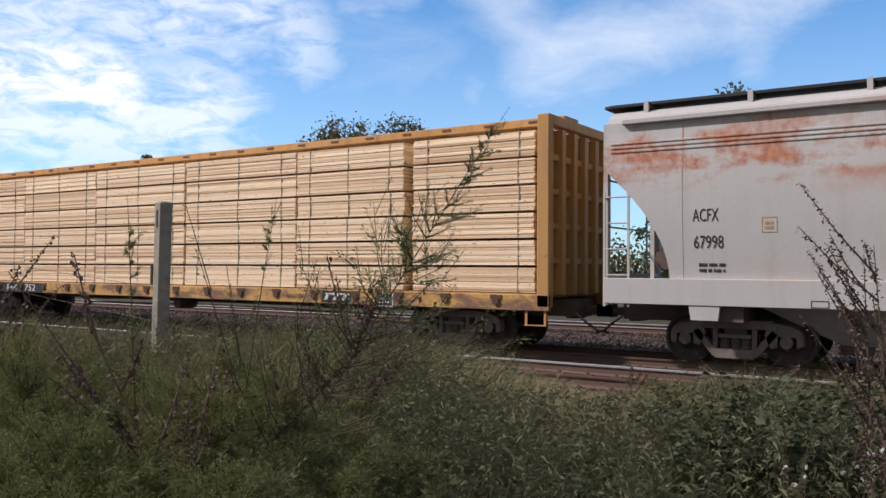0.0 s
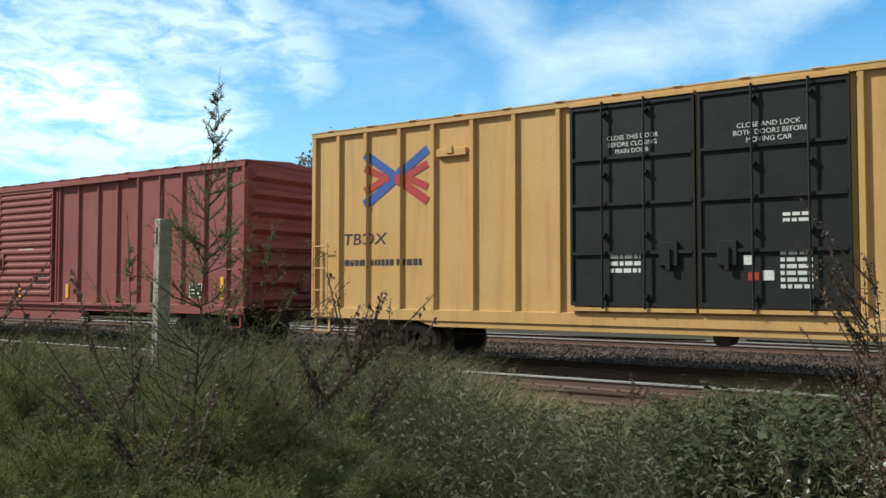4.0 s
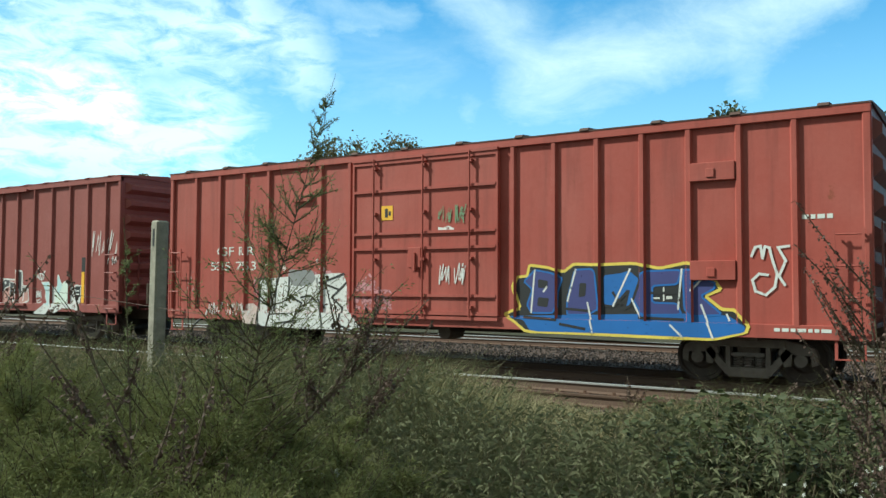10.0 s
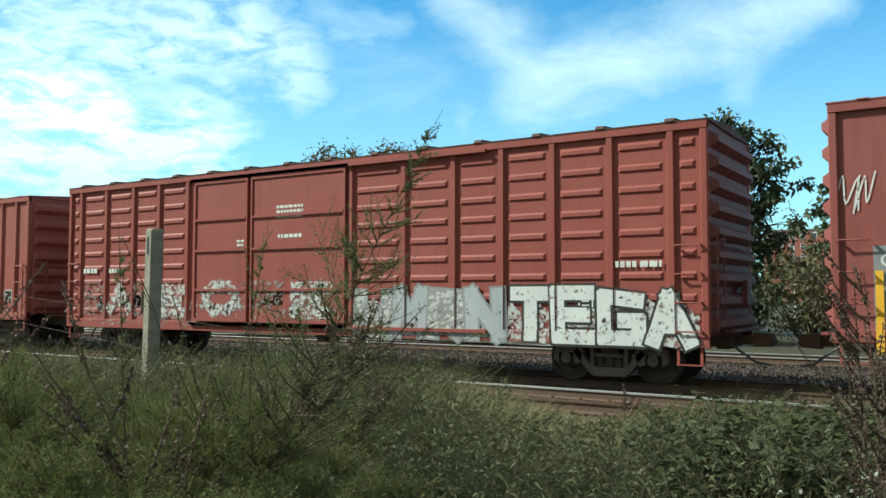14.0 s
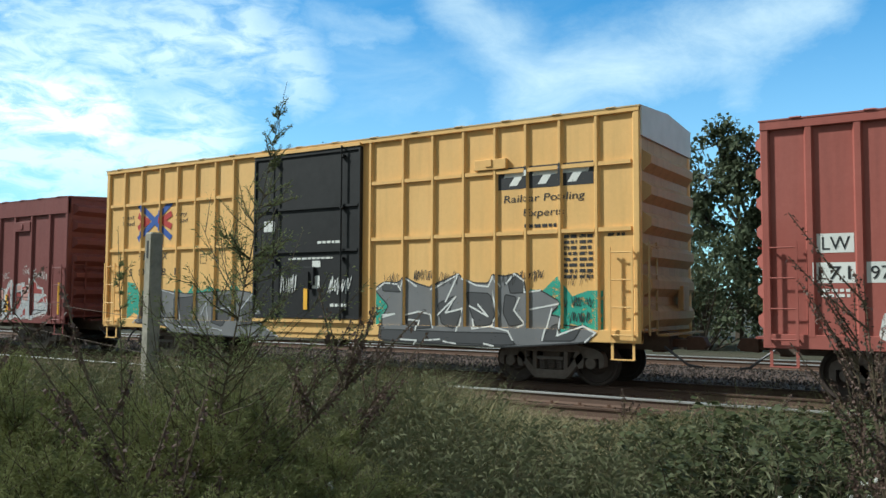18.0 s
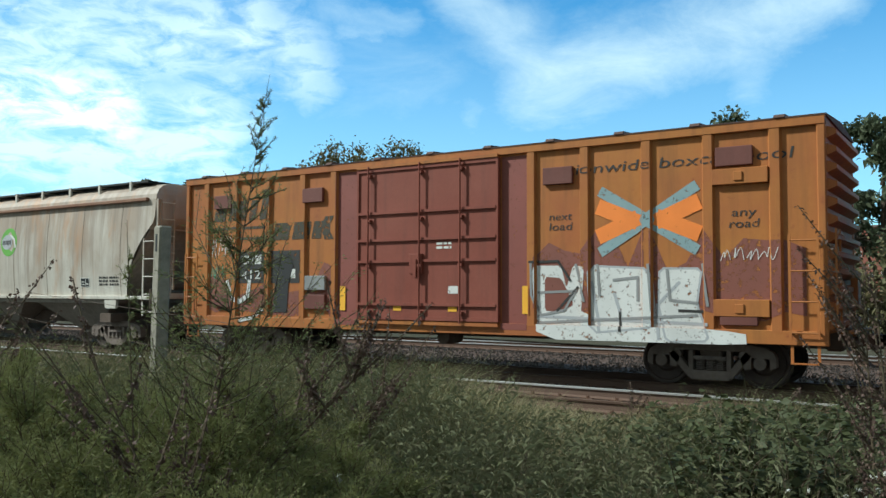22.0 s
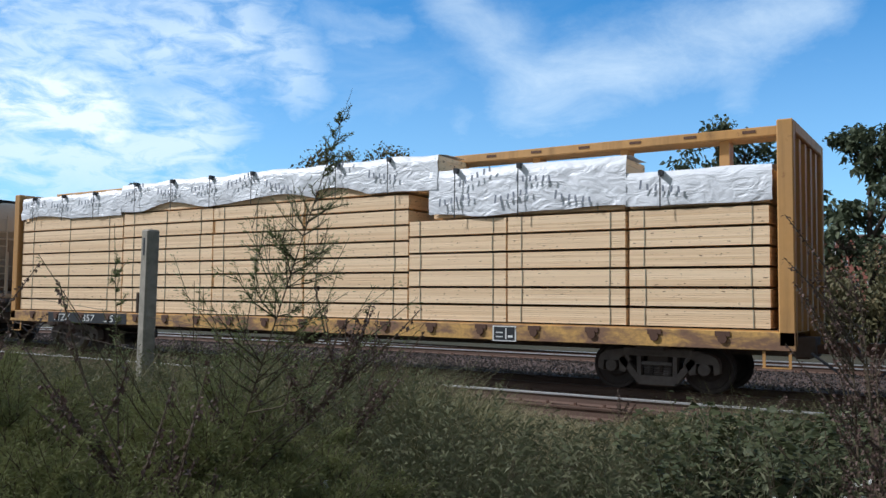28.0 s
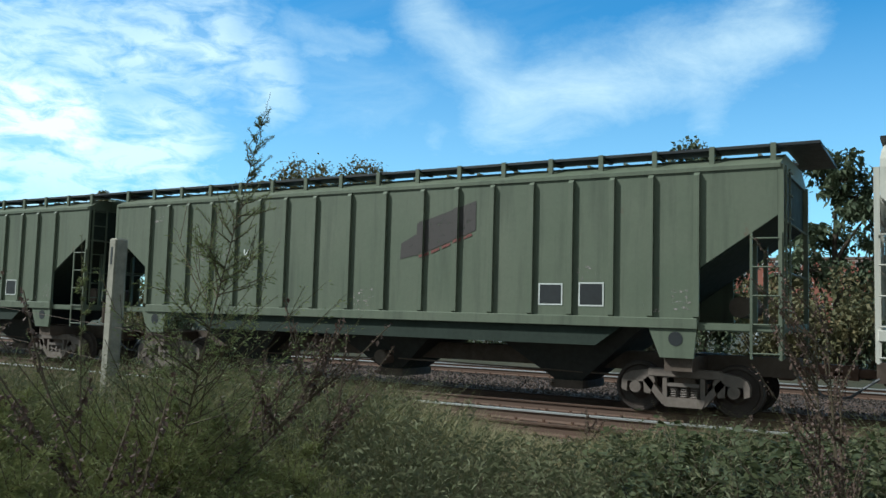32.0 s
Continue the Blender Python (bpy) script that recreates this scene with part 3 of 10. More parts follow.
def side_panels(c, L, posts, z0, z1, mat, bumps):
    """Pressed stiffening ribs between neighbouring posts, one part each."""
    edges = sorted(posts)
    rows, h = bumps
    for a, b in zip(edges, edges[1:]):
        w = b - a - 0.30
        if not 0.18 < w < 1.6:
            continue
        key = "press%.2f%s%d" % (w, mat.name, rows)

        def make(w=w):
            bm = B()
            t = 0.075
            vs = [(-w / 2, 0, -t), (w / 2, 0, -t), (w / 2, 0, t), (-w / 2, 0, t), (-w / 2 + 0.06, -0.035, -t + 0.03), (w / 2 - 0.06, -0.035, -t + 0.03), (w / 2 - 0.06, -0.035, t - 0.05), (-w / 2 + 0.06, -0.035, t - 0.05)]
            v = [bm.verts.new(q) for q in vs]
            for f in ((4, 5, 6, 7), (0, 1, 5, 4), (1, 2, 6, 5), (2, 3, 7, 6), (3, 0, 4, 7)):
                bm.faces.new([v[i] for i in f])
            return mesh_of(bm, mat, "pressed_rib")
        me = shared(key, make)
        for i in range(rows):
            part("pressed_rib", me, None, c, at=((a + b) / 2, PANEL, z0 + (z1 - z0) * (i + 0.6) / rows))


def boxcar(lo, hi, eave, sill, posts, mats, label, doors=(), bumps=None, bumps_where=None, skirt=None, roof_ribs=14, end_ribs=6,
           rails=(), hatches=(), post_w=0.11, ladder_z=(1.05, 2.6), roof_mat=None, end_mat=None, cap=None, band=None, top_line=0.16, post_top=None,
           roof_up=0.13, bogie_in=2.1, roof_bumps=0.05, ladder_rails=True, fit=1.0):
    posts = [x * fit for x in posts]
    doors = [dict(d, x0=d["x0"] * fit, x1=d["x1"] * fit, **({"slide": tuple(e * fit for e in d["slide"])} if "slide" in d else {})) for d in doors]
    hatches = [(x * fit, *rest) for x, *rest in hatches]
    bumps_where = [(p * fit, q * fit) for p, q in bumps_where] if bumps_where else None
    body_m, post_m = mats[0], mats[1] if len(mats) > 1 else mats[0]
    c, L = new_car("boxcar", lo, hi, label, "boxcar")
    at0 = (lo + hi) / 2
    FITTED[c.name] = (fit, 0.0)
    floor = sill + 0.20
    bm = B()
    box(bm, -L + 0.05, L - 0.05, PANEL, 1.53, floor, eave - 0.05)
    part("body", bm, body_m, c)
    bm = B()
    box(bm, -L, L, POST - 0.01, -1.50, eave - top_line, eave, 0.008)
    box(bm, -L, L, 1.50, 1.60, eave - top_line, eave)
    part("top_chord", bm, post_m, c)
    bm = B()
    box(bm, -L, L, POST + 0.004, -1.48, sill, sill + 0.24, 0.008)
    box(bm, -L, L, 1.48, 1.60, sill, sill + 0.24)
    if skirt:
        x0, x1, z = skirt
        prism(bm, [(x0, sill + 0.02), (x0 + 0.5, z), (x1 - 0.5, z), (x1, sill + 0.02)], POST + 0.04, POST + 0.055)
    part("side_sill", bm, post_m, c)
    # posts, one mesh shared by all of one height
    zt = (post_top or eave - top_line)
    key = "post%.2f%.2f%.2f%s" % (sill, zt, post_w, post_m.name)

    def make():
        b = B()
        w = post_w / 2
        pts = [(-w - 0.035, PANEL), (-w, POST), (w, POST), (w + 0.035, PANEL)]
        v0 = [b.verts.new((x, y, sill + 0.2)) for x, y in pts]
        v1 = [b.verts.new((x, y, zt)) for x, y in pts]
        for i in range(3):
            b.faces.new((v0[i], v0[i + 1], v1[i + 1], v1[i]))
        b.faces.new(v0[::-1])
        b.faces.new(v1)
        return mesh_of(b, post_m, "side_post")
    me = shared(key, make)
    for x in posts:
        part("side_post", me, None, c, at=(x, 0, 0))
    for s in (-1, 1):
        for y in (-1, 1):
            corner = B()
            box(corner, min(s * L, s * (L - 0.14)), max(s * L, s * (L - 0.14)), min(y * 1.598, y * 1.46), max(y * 1.598, y * 1.46), sill + 0.02, eave - 0.02, 0.02)
            part("corner_post", corner, post_m, c)
    if bumps:
        for a, b in (bumps_where or [(-99, 99)]):
            side_panels(c, L, [x for x in posts + [-L + 0.07, L - 0.07] if a <= x <= b], sill + 0.25, eave - top_line - 0.05, body_m, bumps)
    # roof sheets with standing seams
    bm = B()
    up = roof_up
    prism_x(bm, [(-1.62, eave - 0.01), (-1.62, eave + 0.015), (0, eave + up), (1.62, eave + 0.015), (1.62, eave - 0.01), (0, eave - 0.04)], -L - 0.02, L + 0.02)
    part("roof", bm, roof_mat or post_m, c)
    rib = shared("roofrib%.2f%.2f" % (up, roof_bumps) + (roof_mat or post_m).name, lambda: mesh_of(prism_x(B(), [(-1.64, 0.01), (-1.58, roof_bumps + 0.01), (0, up + roof_bumps), (1.58, roof_bumps + 0.01), (1.64, 0.01), (0, up - 0.03)], -0.09, 0.09), roof_mat or post_m, "roof_rib"))
    for i in range(roof_ribs):
        part("roof_rib", rib, None, c, at=(-L + (i + 0.5) * 2 * L / roof_ribs, 0, eave))
    # corrugated ends
    em = end_mat or body_m
    H = eave - 0.12 - floor
    rib_h = H / end_ribs

    def end_rib():
        b = B()
        v = [(0, -1.42, -0.36 * rib_h), (0, 1.42, -0.36 * rib_h), (0, 1.42, 0.36 * rib_h), (0, -1.42, 0.36 * rib_h), (0.15, -1.34, -0.10 * rib_h), (0.15, 1.34, -0.10 * rib_h), (0.15, 1.34, 0.16 * rib_h), (0.15, -1.34, 0.16 * rib_h)]
        v = [b.verts.new(q) for q in v]
        for f in ((4, 5, 6, 7), (0, 1, 5, 4), (1, 2, 6, 5), (2, 3, 7, 6), (3, 0, 4, 7)):
            b.faces.new([v[i] for i in f])
        return mesh_of(b, em, "end_rib")
    er = shared("endrib%.3f%s" % (rib_h, em.name), end_rib)
    for s in (-1, 1):
        bm = B()
        box(bm, min(s * (L - 0.06), s * (L - 0.02)), max(s * (L - 0.06), s * (L - 0.02)), -1.50, 1.50, floor, eave)
        e = part("end_wall", bm, em, c)
        for i in range(end_ribs - (1 if cap else 0)):
            part("end_rib", er, None, e, at=pose(s * (L - 0.02), 0, floor + (i + 0.5) * rib_h, 0, 0, 0 if s > 0 else 180))
        if cap:
            bm = B()
            prism_x(bm, [(-1.55, eave - rib_h * 0.95), (1.55, eave - rib_h * 0.95), (1.55, eave + 0.01), (0, eave + up), (-1.55, eave + 0.01)], s * (L - 0.01), s * (L + 0.03))
            part("end_cap", bm, cap, c, "white-painted cap of the end")
        sx = s * (L + 0.08)
        gear = B()
        box(gear, min(sx, sx + 0.2 * s), max(sx, sx + 0.2 * s), -0.9, 1.5, 1.02, 1.06)
        part("end_platform", gear, em, c)
        gear = B()
        rod(gear, (sx, -1.45, 2.62), (sx, 1.35, 2.58), 0.018, 5)
        part("grab_rail", gear, em, c)
        gear = B()
        box(gear, min(sx, sx + 0.12 * s), max(sx, sx + 0.12 * s), 0.35, 0.75, 1.5, 2.0, 0.01)
        part("brake_box", gear, em, c)
        ladder(c, s * (L + 0.10) - (0.0 if s > 0 else 0.03), 1.15, 2.7, em, 0.42, -1.45 if s > 0 else 1.0, 0.40, True)
    for x0 in (L - 0.58, -L + 0.12):
        ladder(c, x0, ladder_z[0], ladder_z[1], post_m, 0.44, POST, 0.40, rails=ladder_rails)
        stirrup(c, x0, sill + 0.02, post_m)
    # horizontal side rails between posts
    for z in rails:
        xs = sorted(posts)
        for a, b in zip([-L + 0.14] + xs, xs + [L - 0.14]):
            if not any(d["x0"] - 0.15 <= (a + b) / 2 <= d["x1"] + 0.15 for d in doors):
                part("side_rail", box(B(), a + 0.04, b - 0.04, POST + 0.012, PANEL, z - 0.04, z + 0.04), post_m, c)
    for x, w, za, zb in hatches:
        bm = B()
        box(bm, x - w / 2, x + w / 2, POST - 0.025, PANEL, za, zb, 0.01)
        box(bm, x - 0.10, x + 0.05, POST - 0.05, POST, za + 0.06, za + 0.22, 0.008)
        part("hatch", bm, body_m, c)
    for d in doors:
        door(c, d, body_m, post_m, eave, sill, top_line)
    underframe(c, L, at0, L - bogie_in)
    SIDES[c.name] = dict(posts=posts, pw=post_w, sill=sill + 0.24, top=eave - top_line, doors=doors, bump=0.04 if bumps else 0.0)
    return c


def door(c, d, body_m, post_m, eave, sill, top_line):
    x0, x1, m, style = d["x0"], d["x1"], d.get("mat", body_m), d["style"]
    za, zb = d.get("za", sill + 0.26), d.get("zb", eave - top_line - 0.04)
    y = POST - 0.02
    bm = B()
    box(bm, x0, x1, y, PANEL, za, zb, 0.01)
    door_ = part("door", bm, m, c, d.get("label", ""))
    bars = B()
    f = 0.05
    for a, b in ((x0, x0 + f), (x1 - f, x1)):
        box(bars, a, b, y - 0.035, y, za, zb)
    box(bars, x0 + f, x1 - f, y - 0.035, y, za, za + 0.08)
    box(bars, x0 + f, x1 - f, y - 0.035, y, zb - 0.08, zb)
    part("door_frame", bars, d.get("bar", m), door_)
    if style == "ribbed":
        n = d.get("n", 14)
        w = x1 - x0 - 2 * f - 0.08

        def make():
            b = B()
            v = [b.verts.new(q) for q in ((-w / 2, 0, -0.085), (w / 2, 0, -0.085), (w / 2, 0, 0.085), (-w / 2, 0, 0.085), (-w / 2, -0.045, -0.02), (w / 2, -0.045, -0.02), (w / 2, -0.045, 0.05), (-w / 2, -0.045, 0.05))]
            for q in ((4, 5, 6, 7), (0, 1, 5, 4), (1, 2, 6, 5), (2, 3, 7, 6), (3, 0, 4, 7)):
                b.faces.new([v[i] for i in q])
            return mesh_of(b, m, "door_rib")
        me = shared("doorrib%.2f%s" % (w, m.name), make)
        for i in range(n):
            part("door_rib", me, None, door_, at=((x0 + x1) / 2, y, za + 0.12 + (zb - za - 0.24) * (i + 0.5) / n))
    if style in ("plug", "panel"):
        for z in d.get("hz", ()):
            b = B()
            box(b, x0 + f, x1 - f, y - 0.05, y, za + (zb - za) * z - 0.03, za + (zb - za) * z + 0.03)
            part("door_bar", b, d.get("bar", m), door_)
    for k in d.get("rods", ()):
        b = B()
        x = x0 + (x1 - x0) * k
        rod(b, (x, y - 0.09, za - 0.05), (x, y - 0.09, zb + 0.04), 0.022, 6)
        for z in (0.05, 0.35, 0.65, 0.95):
            box(b, x - 0.05, x + 0.05, y - 0.10, y, za + (zb - za) * z - 0.03, za + (zb - za) * z + 0.03)
        part("locking_rod", b, d.get("bar", m), door_)
    if d.get("handle"):
        hx, hz = d["handle"]
        b = B()
        x, z = x0 + (x1 - x0) * hx, za + (zb - za) * hz
        box(b, x - 0.17, x + 0.17, y - 0.07, y, z - 0.22, z + 0.22, 0.01)
        box(b, x - 0.04, x + 0.04, y - 0.11, y - 0.07, z - 0.30, z + 0.1)
        part("door_latch", b, d.get("bar", m), door_)
    # the rail on which the door slides
    b = B()
    lo, hi = d.get("slide", (x0, x1))
    box(b, lo, hi, y - 0.05, PANEL, za - 0.10, za - 0.03)
    part("door_track", b, post_m, c)
    b = B()
    box(b, lo, hi, y - 0.06, PANEL, zb + 0.005, zb + 0.07)
    part("door_track", b, post_m, c)


RED = paint("oxide_red", (0.245, 0.066, 0.056), (0.30, 0.098, 0.088), 0.40, 0.08)
ORANGE_RED = paint("faded_orange_red", (0.33, 0.066, 0.050), (0.37, 0.108, 0.088), 0.70, 0.36)
RUST_RED = paint("rust_red", (0.265, 0.064, 0.050), (0.31, 0.088, 0.072), 0.50, 0.12)
MAROON = paint("maroon", (0.165, 0.047, 0.043), (0.21, 0.070, 0.064), 0.4, 0.10)
CN_MAROON = paint("dark_maroon", (0.105, 0.032, 0.028), (0.13, 0.048, 0.042), 0.35, 0.05)
YELLOW = paint("golden_yellow", (0.56, 0.325, 0.110), (0.60, 0.38, 0.16), 0.45, 0.02)
YELLOW_LIGHT = paint("light_yellow", (0.72, 0.43, 0.150), (0.75, 0.48, 0.19), 0.30, 0.02)
AMBER = paint("amber_rusty", (0.41, 0.168, 0.038), (0.32, 0.095, 0.038), 0.8, 0.45, rust_color=(0.24, 0.07, 0.03))
# red ends: grime streaks, plus shade painted in as a darker base than the sides
END_RED = paint("end_grimed_red", (0.150, 0.046, 0.040), (0.185, 0.066, 0.058), 0.85, 0.25)
DOOR_BLACK = solid("door_black", (0.020, 0.020, 0.021), 0.62, 0.4, 4.0)
DOOR_RED = paint("door_rust", (0.20, 0.052, 0.034), (0.25, 0.08, 0.055), 0.6, 0.3)
CAP_WHITE = solid("cap_white", (0.60, 0.60, 0.57), 0.6, 0.15, 2.0)
ROOF_DARK = solid("roof_dark", (0.10, 0.06, 0.05), 0.8, 0.4)
ROOF_YELLOW = solid("roof_galvanised", (0.55, 0.40, 0.22), 0.6, 0.25, 3.0)
# yellow ends turned from the sun: their shade is put into this deeper yellow
END_YELLOW = paint("end_yellow", (0.40, 0.25, 0.10), (0.46, 0.30, 0.14), 0.7, 0.05)


def boxcars():
    cars = {}
    # golden hi-cube with black double doors
    cars[3] = boxcar(-51.68, -32.71, 5.31, 0.92, [-8.67, -7.86, -6.9, -6.0, -5.0, -4.0, -3.0, 2.42, 3.33, 4.27, 5.15, 5.99, 7.02, 7.87, 8.70], [YELLOW], "golden-yellow hi-cube boxcar with black double plug doors",
        doors=[dict(x0=-2.71, x1=-0.28, mat=DOOR_BLACK, style="plug", hz=(0.26, 0.50, 0.73), rods=(0.28, 0.62), handle=(0.8, 0.25), label="black plug door", za=1.30),
               dict(x0=-0.22, x1=2.26, mat=DOOR_BLACK, style="plug", hz=(0.26, 0.50, 0.73), rods=(0.38, 0.75), handle=(0.2, 0.25), label="black plug door", za=1.30)],
        roof_ribs=16, end_ribs=7, cap=CAP_WHITE, roof_mat=ROOF_YELLOW, end_mat=END_YELLOW, top_line=0.12, skirt=(-6.5, 5.9, 0.80), hatches=[(5.55, 0.78, 4.45, 4.62), (5.55, 0.78, 1.95, 2.20), (-5.5, 0.75, 4.45, 4.62)], post_w=0.09, roof_bumps=0.03)
    # two sister cars with a pair of ribbed sliding doors each
    ribbed = lambda mat: [dict(x0=-3.80, x1=-2.02, mat=mat, style="ribbed", n=15, handle=(0.93, 0.36)), dict(x0=-1.72, x1=1.22, mat=mat, style="ribbed", n=15, slide=(-3.9, 4.9), handle=(0.06, 0.36))]
    for k, lo, hi in ((4, -73.10, -53.95), (7, -135.02, -115.80)):
        cars[k] = boxcar(lo, hi, 4.88, 0.92, [-7.94, -7.03, -6.21, -5.34, -4.47, -3.92, -1.87, 1.36, 1.50, 2.45, 3.40, 4.30, 5.22, 6.15, 7.07, 7.95, 8.80], [RED], "oxide-red boxcar with two ribbed sliding doors and lettering" if k == 4 else "oxide-red boxcar with ribbed doors, white spray lettering along the sill",
            fit=1.012, doors=ribbed(RED), skirt=(-6.2, 3.0, 0.64), roof_ribs=18, end_ribs=8, post_w=0.05, ladder_rails=False, roof_bumps=0.03)
    # two sister cars with pressed panels
    for k, lo, hi, off in ((5, -94.30, -75.12, 0.0), (8, -155.95, -137.0, -0.05)):
        posts = [x + off for x in (-8.75, -7.58, -6.38, -5.30, -4.15, 1.36, 2.84, 4.12, 5.27, 6.41, 7.60, 8.76)]
        cars[k] = boxcar(lo, hi, 4.86, 0.76, posts, [RUST_RED], "rust-red boxcar with pressed side panels and a large pale graffito" if k == 5 else "rust-red boxcar with pressed side panels and white block graffiti",
            doors=[dict(x0=-3.85, x1=-1.92, style="panel", hz=(0.22, 0.5, 0.72), slide=(-4.0, 1.3)), dict(x0=-1.80, x1=1.20, style="panel", hz=(0.22, 0.5, 0.72), slide=(-4.0, 4.9))],
            fit=1.01, bumps=(9, 0.2), bumps_where=[(-10, -4.0), (1.2, 10)], roof_ribs=14, end_ribs=9, end_mat=END_RED, roof_mat=ROOF_DARK, roof_bumps=0.07, ladder_rails=False)
    cars[6] = boxcar(-113.65, -96.51, 4.74, 0.86, [-7.4, -6.51, -5.63, -4.8, -3.12, -2.25, 1.95, 2.85, 3.74, 4.62, 5.48, 6.35, 7.25], [ORANGE_RED], "faded orange-red boxcar with a plug door and blue graffiti",
        doors=[dict(x0=-2.10, x1=1.65, style="plug", hz=(0.12, 0.42, 0.52, 0.8), rods=(0.17, 0.52, 0.83), handle=(0.46, 0.36))], hatches=[(5.9, 0.80, 3.62, 3.95), (5.9, 0.80, 1.85, 2.2), (-3.7, 0.6, 3.75, 3.95)],
        roof_ribs=12, end_ribs=6, end_mat=END_RED, roof_mat=ROOF_DARK, roof_bumps=0.06, post_w=0.08, fit=1.019)
    BRICK = paint("brick_red", (0.30, 0.084, 0.066), (0.36, 0.118, 0.096), 0.45, 0.10)
    cars[9] = boxcar(-174.05, -158.06, 4.79, 0.90, [-7.15, -6.41, -5.62, -4.85, -4.12, -3.42, -2.67, 1.62, 2.35, 3.18, 4.01, 4.75, 5.54, 6.40, 7.2], [BRICK], "brick-red boxcar with a plug door and faded white graffiti",
        doors=[dict(x0=-1.81, x1=1.29, style="plug", hz=(0.14, 0.34, 0.5, 0.76), rods=(0.12, 0.45, 0.8), handle=(0.44, 0.33))], hatches=[(4.98, 0.75, 4.08, 4.35), (4.98, 0.75, 1.6, 1.85), (-2.4, 0.55, 1.75, 2.05)],
        roof_ribs=14, end_ribs=7, post_w=0.09, roof_bumps=0.03, fit=1.01)
    cars[10] = boxcar(-192.11, -176.20, 5.35, 0.90, [-7.05, -6.32, -5.56, -4.86, -4.16, -3.41, -2.75, 1.60, 2.5, 3.27, 4.04, 4.79, 5.49, 6.23, 6.99], [YELLOW_LIGHT], "light-yellow hi-cube boxcar with a black plug door and grey graffiti",
        doors=[dict(x0=-1.95, x1=1.36, mat=DOOR_BLACK, style="plug", hz=(0.40, 0.66), rods=(0.22, 0.85), handle=(0.55, 0.25), label="black plug door", za=1.25)], rails=(3.05, 4.32),
        roof_ribs=14, end_ribs=7, cap=CAP_WHITE, end_mat=END_YELLOW, roof_mat=ROOF_YELLOW, post_w=0.05, top_line=0.10, hatches=[(4.7, 0.75, 4.38, 4.60)], skirt=(-5, 4.2, 0.78), roof_bumps=0.03, fit=1.013)
    cars[11] = boxcar(-209.83, -193.95, 4.75, 0.92, [-6.34, -5.22, -4.36, -3.57, -2.69, 1.80, 2.48, 3.39, 4.25, 5.11, 6.02, 6.97], [MAROON], "maroon boxcar with a plug door and pink and white graffiti",
        doors=[dict(x0=-1.98, x1=1.64, style="plug", hz=(0.13, 0.30, 0.46, 0.64, 0.85), rods=(0.2, 0.52, 0.8), handle=(0.5, 0.30), zb=4.20)], hatches=[(5.56, 0.85, 3.78, 4.08), (-3.9, 1.8, 4.10, 4.25)], top_line=0.50, roof_ribs=16, end_ribs=7, roof_bumps=0.03, post_w=0.08, fit=1.006)
    cars[12] = boxcar(-227.0, -211.12, 4.70, 0.84, [-7.13, -6.07, -4.92, -3.73, -2.75, 2.45, 3.61, 4.85, 5.99, 7.13], [AMBER, AMBER], "rust-stained amber boxcar with a red plug door and faded logo",
        doors=[dict(x0=-1.99, x1=1.73, mat=DOOR_RED, style="plug", hz=(0.10, 0.38, 0.52, 0.70), rods=(0.10, 0.48, 0.76), handle=(0.45, 0.36), label="red plug door with rusty rods")], hatches=[(6.55, 0.95, 3.62, 3.90), (6.55, 0.95, 1.3, 1.6)],
        roof_ribs=11, end_ribs=12, roof_mat=ROOF_DARK, roof_bumps=0.06, post_w=0.16)
    cars[14] = boxcar(-266.70, -247.55, 5.35, 0.92, [-8.76, -7.84, -6.81, -5.81, -4.73, -3.7, 2.68, 3.67, 4.73, 5.78, 6.81, 7.85, 8.79], [CN_MAROON], "dark maroon hi-cube boxcar with orange and blue graffiti",
        doors=[dict(x0=-2.65, x1=-0.26, style="plug", hz=(0.14, 0.42, 0.72), rods=(0.16, 0.62), handle=(0.5, 0.32)), dict(x0=-0.16, x1=2.45, style="plug", hz=(0.14, 0.42, 0.72), rods=(0.3, 0.78), handle=(0.4, 0.32))],
        roof_ribs=18, end_ribs=7, cap=CAP_WHITE, post_w=0.09, top_line=0.16, hatches=[(5.25, 0.8, 4.30, 4.52), (-5.3, 0.8, 4.30, 4.52)], roof_bumps=0.03)
    return cars


CARS = boxcars()

# ---------------------------------------------------------------- train: covered hoppers


def shell_depth(c, z):
    """Depth of a hopper's rounded side at height z."""
    if c.name not in SHELLS:
        return -1.592
    z0, z1 = SHELLS[c.name]
    return -1.50 - 0.08 * math.sin(math.pi * min(1, max(0, (z - z0) / (z1 - z0)) * 1.05))


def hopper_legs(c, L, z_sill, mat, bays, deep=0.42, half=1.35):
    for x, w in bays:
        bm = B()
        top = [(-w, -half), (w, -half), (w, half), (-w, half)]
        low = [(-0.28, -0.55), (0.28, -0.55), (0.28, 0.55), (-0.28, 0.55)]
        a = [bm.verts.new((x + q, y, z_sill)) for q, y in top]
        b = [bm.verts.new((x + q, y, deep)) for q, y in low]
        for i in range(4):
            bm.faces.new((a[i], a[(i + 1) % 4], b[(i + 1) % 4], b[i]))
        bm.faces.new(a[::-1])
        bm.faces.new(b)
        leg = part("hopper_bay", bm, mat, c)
        g = B()
        box(g, x - 0.34, x + 0.34, -0.62, 0.62, deep - 0.16, deep, 0.01)
        rod(g, (x - 0.3, -0.75, deep - 0.08), (x - 0.3, 0.7, deep - 0.08), 0.03, 6)
        part("outlet_gate", g, STEEL_DARK, leg)


